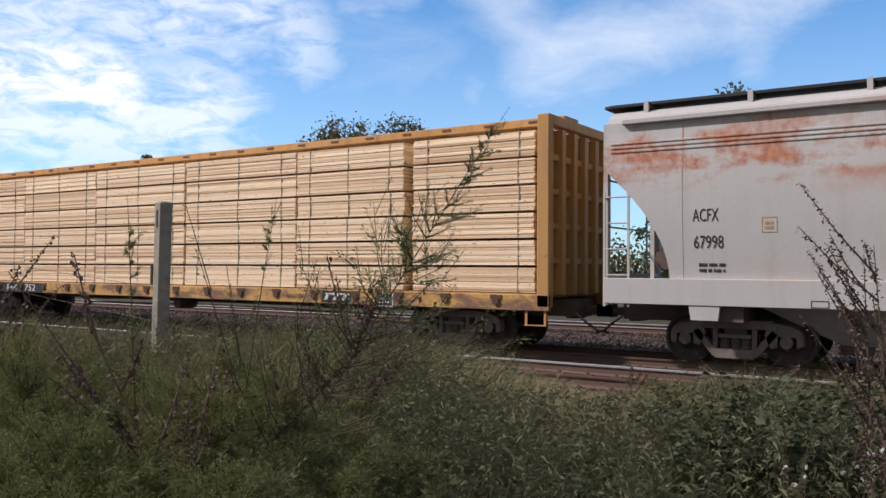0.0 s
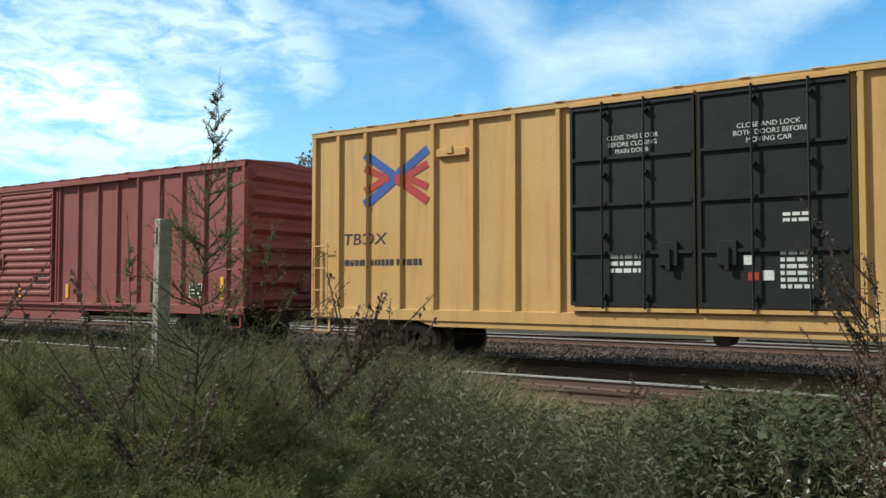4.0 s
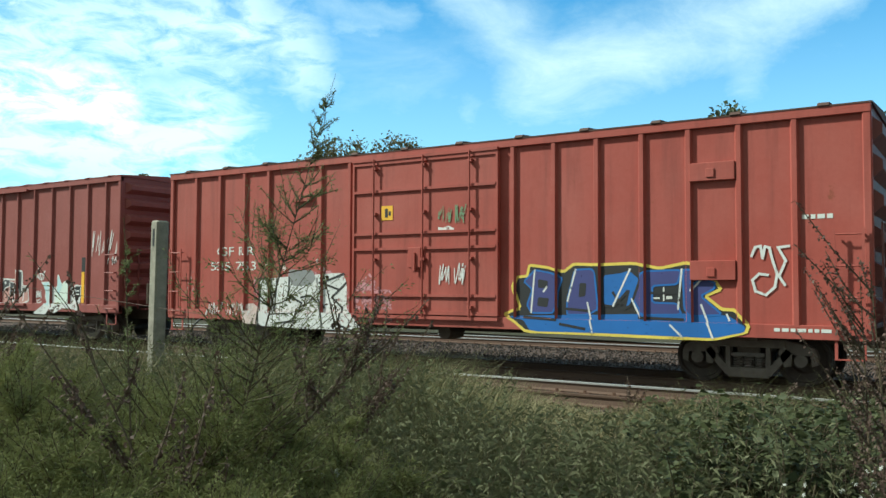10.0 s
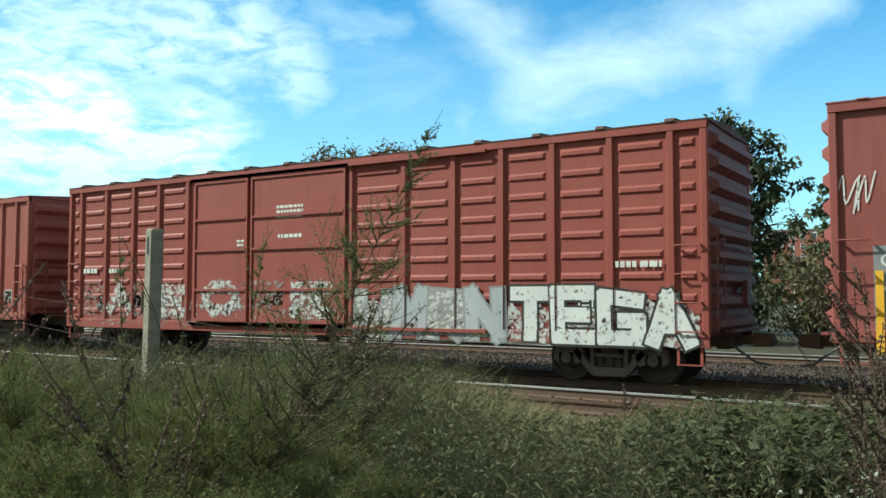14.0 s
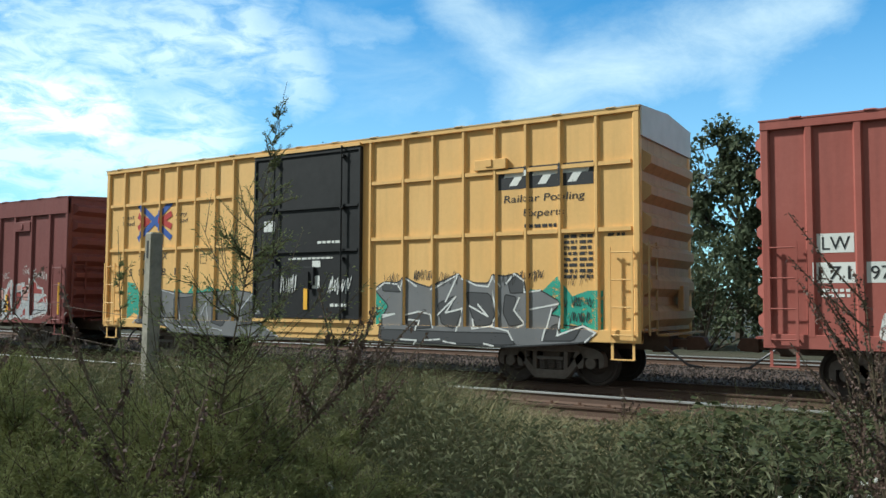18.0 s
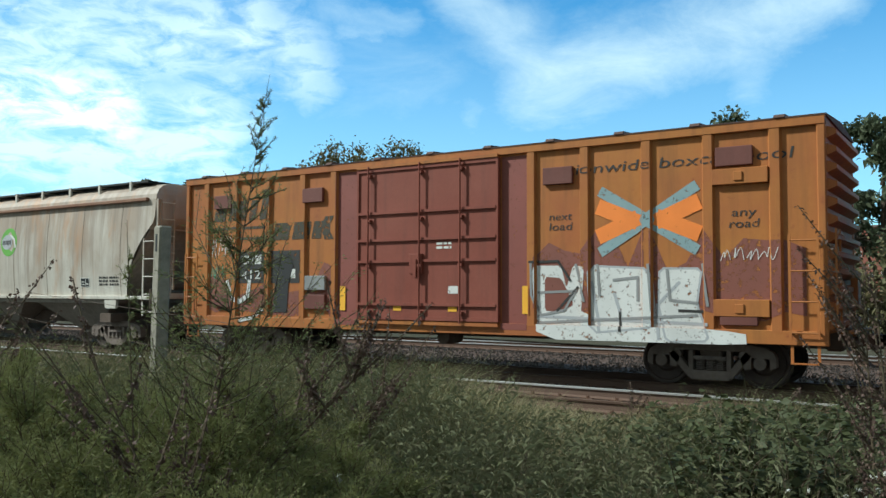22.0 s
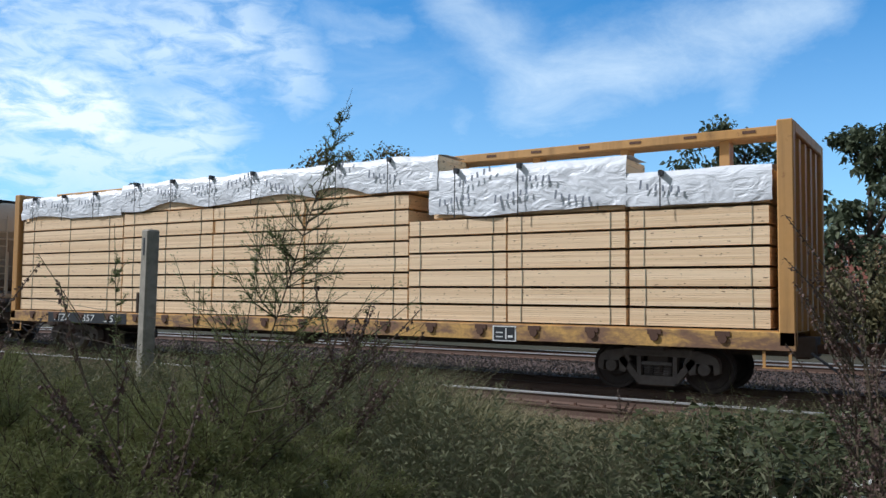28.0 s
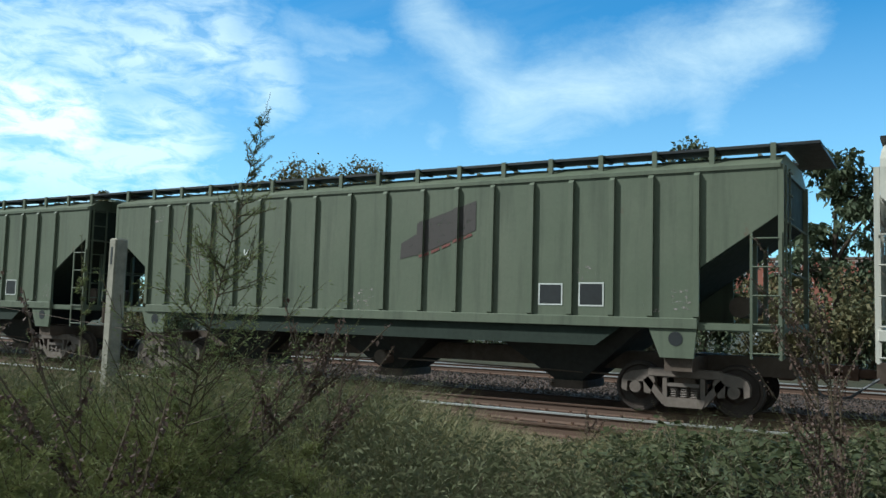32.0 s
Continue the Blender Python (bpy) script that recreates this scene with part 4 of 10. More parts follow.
def walkway(c, x0, x1, z, mat, brackets, overhang=0.75):
    """The running board along the roof, with its brackets."""
    bm = B()
    for s in (-1, 1):
        box(bm, x0 - overhang, x1 + overhang, s * 1.02 - 0.30, s * 1.02 + 0.30, z, z + 0.05)
    for x in (x0 - overhang + 0.2, x1 + overhang - 0.3):
        box(bm, x - 0.3, x + 0.3, -1.3, 1.3, z - 0.012, z + 0.045)
    w = part("running_board", bm, BLACK, c, "dark steel grating walkway")
    leg = shared("wbr" + mat.name, lambda: mesh_of(box(box(B(), -0.045, 0.045, -1.36, -1.30, -0.34, 0.06), -0.04, 0.04, -1.32, -0.75, -0.03, 0.0), mat, "bracket"))
    for i in range(brackets):
        part("bracket", leg, None, w, at=(x0 + (x1 - x0) * i / (brackets - 1), 0, z))
    hat = shared("hatch_cover" + mat.name, lambda: mesh_of(lathe_box(), mat, "roof_hatch"))
    n = max(4, int((x1 - x0) / 1.6))
    for i in range(n):
        part("roof_hatch", hat, None, c, at=(x0 + (x1 - x0) * (i + 0.5) / n, 0, z - 0.05))


def lathe_box():
    bm = B()
    box(bm, -0.62, 0.62, -0.38, 0.38, -0.2, 0.06, 0.03)
    for x in (-0.45, 0.45):
        box(bm, x - 0.03, x + 0.03, -0.45, 0.45, 0.06, 0.10)
    return bm


def hopper_end(c, L, s, z_sill, mat, wide=1.45, top=4.3, side_ladder=True):
    """Open end platform: corner posts, side and end ladders, slope-sheet braces, brake gear."""
    xa, xb = s * (L - 1.35), s * L
    lo, hi = min(xa, xb), max(xa, xb)
    bm = B()
    box(bm, lo, hi, -1.50, 1.50, z_sill - 0.06, z_sill)
    part("platform", bm, mat, c)
    for y in (-wide, wide):
        part("end_post", box(B(), xb - 0.045, xb + 0.045, y - 0.035, y + 0.035, z_sill - 0.5, top), mat, c)
    part("end_sill", box(B(), xb - 0.03, xb + 0.03, -wide, wide, z_sill - 0.02, z_sill + 0.10), mat, c)
    for y in (-0.55, 0.55):
        part("brace", box(B(), xb - 0.6 * s - 0.04, xb - 0.6 * s + 0.04, y - 0.04, y + 0.04, z_sill, top - 0.7), mat, c)
    rail = B()
    rod(rail, (xb, -wide, z_sill + 1.0), (xb, wide, z_sill + 1.0), 0.02, 6)
    rod(rail, (xb, -wide, z_sill + 1.9), (xb, wide, z_sill + 1.9), 0.02, 6)
    part("grab_rail", rail, mat, c)
    w = 0.48
    x0 = xb - w if s > 0 else xb
    ladder(c, x0, z_sill - 0.42, z_sill + 1.55, mat, w, -1.48, 0.40)
    ladder(c, xb + (0.05 if s > 0 else -0.08), z_sill + 0.3, top - 0.1, mat, 0.44, -1.40 if s > 0 else 0.95, 0.40, True)
    tank = B()
    lathe(tank, [(-0.62, 0.05), (-0.62, 0.20), (0.62, 0.20), (0.62, 0.05)], 12)
    for v in tank.verts:
        v.co.x += s * (L - 0.85)
        v.co.z += z_sill + 0.38
    part("air_tank", tank, STEEL_DARK, c)


def smooth_hopper(lo, hi, top, z_sill, mat, label, roof_z, legs, leg_mat, sill_h=0.26, arc=1.9, brackets=9, seams=9, sill_mat=None, board_mat=None, board_in=1.0, brake_box=True, edge_mat=None, pleats=()):
    c, L = new_car("covered_hopper", lo, hi, label, "covered hopper")
    at0 = (lo + hi) / 2
    sm = sill_mat or mat
    # rounded shell: rings from the sill up to the roof
    rows = []
    n = 16
    body_z = z_sill + 0.02
    for i in range(n + 1):
        z = body_z + (top - body_z) * i / n
        k = min(1.0, (z - body_z) / arc)
        xe = L - 0.05 - 1.20 * (1 - k ** 1.9)
        y = 1.50 + 0.08 * math.sin(math.pi * min(1, i / n * 1.05))
        rows.append((xe, y, z))
    for j in range(1, 6):
        a = j / 5 * math.pi / 2
        rows.append((L - 0.05 - 0.10 * (1 - math.cos(a)), 1.50 - 0.62 * (1 - math.cos(a)), top + (roof_z - top) * math.sin(a)))
    verts, faces, div = [], [], 24
    for xe, y, z in rows:
        verts += [(-xe + 2 * xe * i / div, -y, z) for i in range(div + 1)] + [(xe - 2 * xe * i / div, y, z) for i in range(div + 1)]
    m = 2 * (div + 1)
    for r in range(len(rows) - 1):
        faces += [(r * m + i, r * m + (i + 1) % m, (r + 1) * m + (i + 1) % m, (r + 1) * m + i) for i in range(m) if rows[r][2] > top - 0.9 or i not in (div, m - 1)]
    k = (len(rows) - 1) * m
    faces += [(k + i, k + i + 1, k + m - 2 - i, k + m - 1 - i) for i in range(div)]
    me = raw("shell", verts, faces, mat)
    SHELLS[c.name] = (body_z, top)
    part("shell", me, None, c)
    bm = B()
    prism(bm, [(-L + 0.25, top - 0.1), (-L + 0.25, top - 0.78), (-L + 2.0, z_sill - 0.2), (L - 2.0, z_sill - 0.2), (L - 0.25, top - 0.78), (L - 0.25, top - 0.1)], -1.48, 1.48)
    part("slope_sheet", bm, leg_mat, c)
    def seam_mesh():
        b = B()
        side = [(-1.505 - 0.08 * math.sin(math.pi * min(1, i / n * 1.05)), body_z + (top - body_z) * i / n) for i in range(n + 1)]
        return mesh_of(prism_x(b, [(y, z) for y, z in side] + [(-1.45, top), (-1.45, body_z)], -0.009, 0.009), SEAM_DIRT if mat is TAN else mat, "seam")
    seam = shared("seam%.2f" % top + mat.name, seam_mesh)
    for i in range(seams):
        x = -L + 1.5 + (2 * L - 3.0) * i / (seams - 1)
        part("weld_seam", seam, None, c, at=(x, 0, 0))
    bm = B()
    box(bm, -L + 0.35, L - 0.35, -1.60, -1.44, top - 0.05, top + 0.05, 0.015)
    part("roof_edge", bm, edge_mat or mat, c)
    for z in pleats:
        part("roof_pleat", box(B(), -L + 0.12, L - 0.12, shell_depth(c, z) - 0.02, shell_depth(c, z) + 0.05, z - 0.02, z + 0.02, 0.008), mat, c)
    bm = B()
    for s in (-1, 1):
        box(bm, -L, L, min(s * 1.46, s * 1.60), max(s * 1.46, s * 1.60), z_sill - sill_h, z_sill + 0.02, 0.01)
    part("side_sill", bm, sm, c)
    if brake_box:
        for s in (-1, 1):
            g = B()
            x = s * (L - 1.9)
            prism(g, [(x - 0.28, z_sill - sill_h + 0.02), (x - 0.24, z_sill - sill_h - 0.26), (x + 0.24, z_sill - sill_h - 0.26), (x + 0.28, z_sill - sill_h + 0.02)], -1.58, -1.50)
            part("jacking_pad", g, sm, c)
    hopper_legs(c, L, z_sill - 0.05, leg_mat, legs)
    walkway(c, -L + board_in, L - board_in, roof_z + 0.04, board_mat or mat, brackets)
    for s in (-1, 1):
        hopper_end(c, L, s, z_sill, sm, 1.46, top)
    underframe(c, L, at0, L - 2.3, False)
    return c


def rib_hopper(lo, hi, label, mat):
    c, L = new_car("covered_hopper", lo, hi, label, "covered hopper")
    at0 = (lo + hi) / 2
    zs, zt = 1.70, 4.42
    out = [(-L + 0.05, zt), (-L + 0.05, 3.55), (-L + 1.40, 2.62), (-L + 1.40, zs), (L - 1.40, zs), (L - 1.40, 2.62), (L - 0.05, 3.55), (L - 0.05, zt)]
    bm = B()
    for s in (-1, 1):
        prism(bm, out, s * 1.50, s * 1.53)
    part("side_sheet", bm, mat, c)
    # recessed slope sheet; the shade at the open ends is put into its dark green
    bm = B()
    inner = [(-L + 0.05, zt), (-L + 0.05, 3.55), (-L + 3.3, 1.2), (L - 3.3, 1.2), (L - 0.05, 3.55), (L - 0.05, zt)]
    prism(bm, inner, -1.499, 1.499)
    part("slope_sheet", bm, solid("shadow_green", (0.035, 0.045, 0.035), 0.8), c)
    bm = B()
    prism_x(bm, [(-1.56, zt - 0.05), (-1.56, zt + 0.02), (-1.0, zt + 0.26), (1.0, zt + 0.26), (1.56, zt + 0.02), (1.56, zt - 0.05)], -L, L)
    part("roof", bm, mat, c)
    post = shared("greenpost", lambda: mesh_of(prism_x(B(), [(-1.53, 1.72), (-1.60, 1.78), (-1.60, 4.30), (-1.53, 4.38)], -0.05, 0.05), mat, "side_post"))
    posts = [-7.15, -6.46, -5.75, -4.92, -4.09, -3.31, -2.49, -1.60, -0.60, 0.36, 1.33, 2.17, 3.00, 3.88, 4.71, 5.53, 6.27, 7.10]
    SIDES[c.name] = dict(posts=posts, pw=0.10, sill=1.75, top=4.40, doors=(), bump=0.0)
    for x in posts:
        part("side_post", post, None, c, at=(x, 0, 0))
    bm = B()
    for s in (-1, 1):
        box(bm, -L + 1.38, L - 1.38, min(s * 1.48, s * 1.60), max(s * 1.48, s * 1.60), zs - 0.14, zs + 0.05, 0.01)
        box(bm, -L, L, min(s * 1.40, s * 1.52), max(s * 1.40, s * 1.52), zs - 0.14, zs - 0.02)
    part("side_sill", bm, mat, c)
    for s in (-1, 1):
        g = B()
        x = s * (L - 1.75)
        prism(g, [(x - 0.52, zs - 0.12), (x - 0.30, zs - 0.66), (x + 0.30, zs - 0.66), (x + 0.35, zs - 0.12)], -1.56, -1.50)
        pad = part("jacking_pad", g, mat, c)
        hole = B()
        lathe(hole, [(-1.566, 0.13), (-1.556, 0.13)], 16)
        for v in hole.verts:
            v.co.x += x - 0.02
            v.co.z += zs - 0.32
        part("lift_hole", hole, BLACK, pad)
        hopper_end(c, L, s, zs - 0.1, mat, 1.50, zt)
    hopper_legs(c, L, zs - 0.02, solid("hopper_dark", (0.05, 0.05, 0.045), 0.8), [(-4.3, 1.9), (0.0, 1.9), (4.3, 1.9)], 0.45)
    walkway(c, -L + 0.15, L - 0.15, zt + 0.36, mat, 17)
    underframe(c, L, at0, L - 1.75, False)
    return c


def patchy_rust(g, p):
    """Pale paint with a broken belt of orange rust high on the side and a few low stains."""
    car_paint(g, p, (0.46, 0.45, 0.42), (0.50, 0.49, 0.46), 0.22, 0.02)
    v = local(g)
    base = p.inputs["Base Color"].links[0].from_socket
    z = g.add("ShaderNodeSeparateXYZ", {0: v}).outputs[2]
    belt = g.math("MULTIPLY", g.ramp(z, 2.95, 3.5), g.ramp(z, 4.62, 4.30))
    n = g.noise(g.stretch(v, 0.50, 1.0, 1.35, (1.7, 0, 0.6)), 1.0, 5, 0.55, 0.3)
    fine = g.noise(g.stretch(v, 1.0, 1.0, 0.7), 7.0, 6, 0.7)
    mask = g.math("MULTIPLY", g.ramp(g.math("ADD", n, g.math("MULTIPLY", fine, 0.22)), 0.575, 0.70), belt)
    low = g.math("MULTIPLY", g.ramp(g.noise(g.stretch(v, 0.7, 1, 1.8, (4, 0, 2)), 1.0, 5, 0.6), 0.58, 0.72, 0.0, 0.45), g.ramp(z, 2.3, 1.5))
    tone = g.mix(g.ramp(fine, 0.35, 0.65), (0.50, 0.20, 0.085), (0.30, 0.085, 0.035))
    col = g.mix(g.math("MULTIPLY", mask, 0.88), base, tone)
    put(g, p, g.mix(low, col, (0.50, 0.34, 0.20)))


def stained_cream(g, p):
    """Off-white paint with grey-brown stains from the roof down and a few orange runs."""
    v = local(g)
    z = g.add("ShaderNodeSeparateXYZ", {0: v}).outputs[2]
    h = g.ramp(z, 1.7, 4.5)
    col = g.mix(g.ramp(g.noise(v, 0.5, 5, 0.6), 0.3, 0.7), (0.60, 0.575, 0.52), (0.52, 0.485, 0.42))
    broad = g.noise(g.stretch(v, 0.9, 1, 0.30), 1.0, 6, 0.62, 0.2)
    col = g.mix(g.ramp(g.math("ADD", broad, g.math("MULTIPLY", h, 0.24)), 0.46, 0.74, 0, 0.85), col, (0.30, 0.225, 0.165))
    runs = g.noise(g.stretch(v, 3.0, 1, 0.13), 1.3, 6, 0.65, 0.2)
    col = g.mix(g.ramp(g.math("ADD", runs, g.math("MULTIPLY", h, 0.14)), 0.54, 0.74, 0, 0.75), col, (0.23, 0.18, 0.14))
    warm = g.noise(g.stretch(v, 1.6, 1, 0.36, (7.3, 0, 2.0)), 1.1, 6, 0.66, 0.2)
    col = g.mix(g.ramp(g.math("ADD", warm, g.math("MULTIPLY", h, 0.12)), 0.57, 0.76, 0, 0.75), col, (0.42, 0.215, 0.095))
    specks = g.noise(v, 22.0, 5, 0.7)
    low = g.ramp(g.noise(v, 0.7, 3), 0.52, 0.66)
    col = g.mix(g.math("MULTIPLY", g.ramp(specks, 0.58, 0.66, 0, 0.55), low), col, (0.22, 0.17, 0.13))
    put(g, p, col, 0.62, specks, 0.2, 0.01)


ACF = material("pale_grey_rusty", patchy_rust)
TAN = material("cream_weathered", stained_cream)
EDGE_RUST = paint("edge_rust", (0.21, 0.105, 0.065), (0.30, 0.18, 0.12), 0.6, 0.45)
SEAM_DIRT = solid("seam_dirt", (0.27, 0.225, 0.18), 0.8, 0.5, 3.0)
PALE = paint("warm_white", (0.55, 0.52, 0.45), (0.59, 0.56, 0.50), 0.55, 0.01)
GREEN = paint("weathered_green", (0.120, 0.140, 0.096), (0.160, 0.172, 0.124), 0.8, 0.30, rust_color=(0.14, 0.085, 0.06))
LEG_GREY = solid("leg_grey", (0.40, 0.37, 0.33), 0.75, 0.3)
LEG_TAN = solid("leg_tan", (0.30, 0.265, 0.225), 0.8, 0.4)


def hoppers():
    CARS[1] = smooth_hopper(-6.29, 8.5, 4.50, 1.54, ACF, "pale grey covered hopper with large orange rust patches", 4.80, [(-3.1, 2.4), (3.1, 2.4)], LEG_GREY, 0.46, 2.0, 8, 2, board_in=0.75, pleats=(3.94, 4.02, 4.10))
    CARS[13] = smooth_hopper(-245.93, -228.32, 4.29, 1.55, TAN, "cream covered hopper streaked with rust, round green emblem", 4.78, [(-4.6, 2.2), (0.0, 2.2), (4.6, 2.2)], LEG_TAN, 0.08, 2.1, 11, 9, board_in=1.4, edge_mat=EDGE_RUST)
    CARS[16] = smooth_hopper(-304.57, -293.0, 4.28, 1.62, PALE, "warm-white two-bay covered hopper with black scrawls", 4.74, [(-1.9, 2.0), (1.9, 2.0)], LEG_GREY, 0.16, 2.15, 9, 2, board_in=0.9)
    CARS[17] = rib_hopper(-323.03, -306.02, "weathered green ribbed covered hopper with faded emblem", GREEN)
    CARS[18] = rib_hopper(-341.3, -324.27, "weathered green ribbed covered hopper at the rear", GREEN)


hoppers()

# ---------------------------------------------------------------- train: centre-beam cars and their lumber


def board_wood(g, p, light, dark, low=0.15, high=0.85):
    r = g.add("ShaderNodeObjectInfo").outputs["Random"]
    shift = g.add("ShaderNodeCombineXYZ", {0: g.math("MULTIPLY", r, 91.0), 2: g.math("MULTIPLY", r, 37.0)}).outputs[0]
    v = g.add("ShaderNodeVectorMath", {0: local(g), 1: shift}, operation="ADD").outputs[0]
    grain = g.noise(g.stretch(v, 0.5, 6, 30), 2.2, 6, 0.65, 0.3)
    tone = g.math("FRACT", g.math("MULTIPLY", r, 17.0))
    col = g.mix(g.ramp(tone, low, high), light, dark)
    col = g.mix(g.ramp(g.noise(g.stretch(v, 0.25, 1, 1), 1.4, 3), 0.4, 0.7, 0, 0.45), col, tuple(0.5 * (a + b) for a, b in zip(light, dark)))
    col = g.mix(g.ramp(grain, 0.48, 0.78, 0, 0.50), col, tuple(0.62 * c for c in dark))
    knots = g.ramp(g.noise(g.stretch(v, 3.2, 3, 11), 2.2, 2, 0.5), 0.66, 0.69, 0, 0.85)
    put(g, p, g.mix(knots, col, (0.16, 0.075, 0.03)), 0.75, grain, 0.3, 0.006)


def worn_sill(g, p):
    """Yellow paint rubbed and browned in long patches."""
    v = local(g)
    n = g.noise(g.stretch(v, 0.9, 1, 2.2), 1.3, 7, 0.66, 0.3)
    col = g.mix(g.ramp(n, 0.42, 0.58), (0.56, 0.33, 0.09), (0.20, 0.11, 0.060))
    fine = g.noise(v, 13.0, 6, 0.7)
    col = g.mix(g.ramp(fine, 0.45, 0.75, 0, 0.6), col, (0.11, 0.060, 0.038))
    put(g, p, col, 0.7, fine, 0.3, 0.01)


LUMBER = material("lumber_rough", board_wood, (0.97, 0.78, 0.53), (0.56, 0.36, 0.19), 0.35, 1.0)
LUMBER_NEW = material("lumber_clean", board_wood, (0.95, 0.73, 0.47), (0.76, 0.53, 0.30), 0.0, 1.0)
BEAM_YELLOW = paint("beam_yellow", (0.50, 0.265, 0.075), (0.44, 0.26, 0.11), 0.95, 0.45, rust_color=(0.20, 0.09, 0.04))
STRAP = solid("strap_plastic", (0.36, 0.33, 0.24), 0.5)
SILL_WORN = material("worn_yellow_sill", worn_sill)


def bundle(x0, x1, z0, h, mat, seed, at0, label, layers=9, y=-1.50, thick=1.15, ragged=0.0, rough=0.010):
    """A strapped package of boards; its own thing, riding on the car."""
    rnd = random.Random(seed)
    dz = h / layers
    w = x1 - x0
    b = tagged(new("lumber_bundle"), label, "lumber", "lumber bundles")
    b.location = (at0, MID, 0)
    w = round(w, 1)
    me = shared("board%.1f%.3f%s" % (w, dz, mat.name), lambda: mesh_of(box(B(), -w / 2, w / 2, 0, thick, 0.0015, dz - 0.0015), mat, "board"))
    for i in range(layers):
        part("board", me, None, b, at=((x0 + x1) / 2 + rnd.uniform(-0.5, 0.5) * ragged, y + rnd.uniform(-1, 1) * rough, z0 + i * dz))
    n = 3 if x1 - x0 > 3.0 else 2
    for i in range(n):
        x = x0 + (x1 - x0) * (0.12 + 0.76 * i / (n - 1)) + rnd.uniform(-0.02, 0.02)
        s = B()
        box(s, x - 0.007, x + 0.007, y - 0.013, y + 0.02, z0 - 0.003, z0 + h + 0.006)
        part("strap", s, STRAP, b)
    MOVING.append((b, at0, MID, 0.0))
    return b


def centrebeam(lo, hi, label, chord=4.74):
    c, L = new_car("centre_beam_flatcar", lo, hi, label, "flatcar")
    at0 = (lo + hi) / 2
    m = BEAM_YELLOW
    bm = B()
    box(bm, -L + 0.3, L - 0.3, -1.52, 1.52, 1.14, 1.22)
    part("deck", bm, m, c)
    bm = B()
    for s in (-1, 1):
        box(bm, -L, L, min(s * 1.50, s * 1.60), max(s * 1.50, s * 1.60), 0.88, 1.20, 0.01)
    part("side_sill", bm, SILL_WORN, c, "yellow sill scuffed and browned by rust")
    winch = shared("winch", lambda: mesh_of(box(rod(B(), (0, -1.64, 1.06), (0, -1.56, 1.06), 0.085, 8), -0.13, 0.13, -1.62, -1.58, 1.10, 1.19), STEEL_BROWN, "winch"))
    for i in range(18):
        part("winch", winch, None, c, at=(-L + 1.2 + (2 * L - 2.4) * i / 17, 0, 0))
    bm = B()
    box(bm, -L + 0.25, L - 0.25, -0.34, 0.34, chord + 0.06, chord + 0.24, 0.015)
    box(bm, -L + 0.25, L - 0.25, -0.10, 0.10, 1.2, 1.6)
    part("top_chord", bm, m, c)
    guide = shared("guide", lambda: mesh_of(box(B(), -0.12, 0.12, -0.352, -0.34, -0.025, 0.025), STEEL_BROWN, "guide"))
    for i in range(20):
        part("cable_guide", guide, None, c, at=(-L + 1.0 + (2 * L - 2.0) * i / 19, 0, chord + 0.16))
    post = shared("beampost", lambda: mesh_of(prism(B(), [(-0.13, 1.22), (0.13, 1.22), (0.09, 4.80), (-0.09, 4.80)], -0.16, 0.16), m, "beam_post"))
    for i in range(11):
        part("beam_post", post, None, c, at=(-L + 1.5 + (2 * L - 3.0) * i / 10, 0, 0))
    for s in (-1, 1):
        bm = B()
        xa, xb = s * (L - 0.27), s * L
        lo_, hi_ = min(xa, xb), max(xa, xb)
        box(bm, lo_, hi_, -1.4, 1.4, 4.62, 4.83, 0.02)
        e = part("bulkhead", bm, m, c)
        for y in (-1.60, 1.40):
            part("bulkhead_post", box(B(), lo_, hi_, y, y + 0.20, 0.95, 4.83, 0.02), m, e)
        bm = B()
        box(bm, min(xa, xa + 0.06 * s), max(xa, xa + 0.06 * s), -1.4, 1.4, 1.2, 4.58)
        part("bulkhead_sheet", bm, m, e)
        for y in (-0.85, -0.28, 0.28, 0.85):
            bm = B()
            box(bm, min(xa + 0.06 * s, xb - 0.02 * s), max(xa + 0.06 * s, xb - 0.02 * s), y - 0.09, y + 0.09, 1.2, 4.58)
            part("stiffener", bm, m, e)
        for z in (1.9, 2.6, 3.3, 4.0):
            bm = B()
            box(bm, min(xa + 0.06 * s, xb - 0.10 * s), max(xa + 0.06 * s, xb - 0.10 * s), -1.39, 1.39, z - 0.06, z + 0.06)
            part("stiffener", bm, m, e)
        stirrup(c, s * (L - 0.3) - 0.22, 0.92, m)
    underframe(c, L, at0, L - 2.55)
    return c, L, at0


def crumpled(g, p):
    v = local(g)
    n = g.noise(g.stretch(v, 1.0, 1.0, 2.2, (0, 0, 0), (0, radians(25), 0)), 2.2, 4, 0.5, 1.6)
    fine = g.noise(v, 16.0, 4, 0.6, 0.8)
    put(g, p, g.mix(g.ramp(n, 0.3, 0.7), (0.70, 0.71, 0.72), (0.80, 0.81, 0.82)), 0.38, g.math("ADD", n, g.math("MULTIPLY", fine, 0.08)), 0.55, 0.08)


WRAP = material("wrap_sheet", crumpled)
WRAP_PRINT = solid("wrap_print", (0.25, 0.27, 0.31), 0.6)


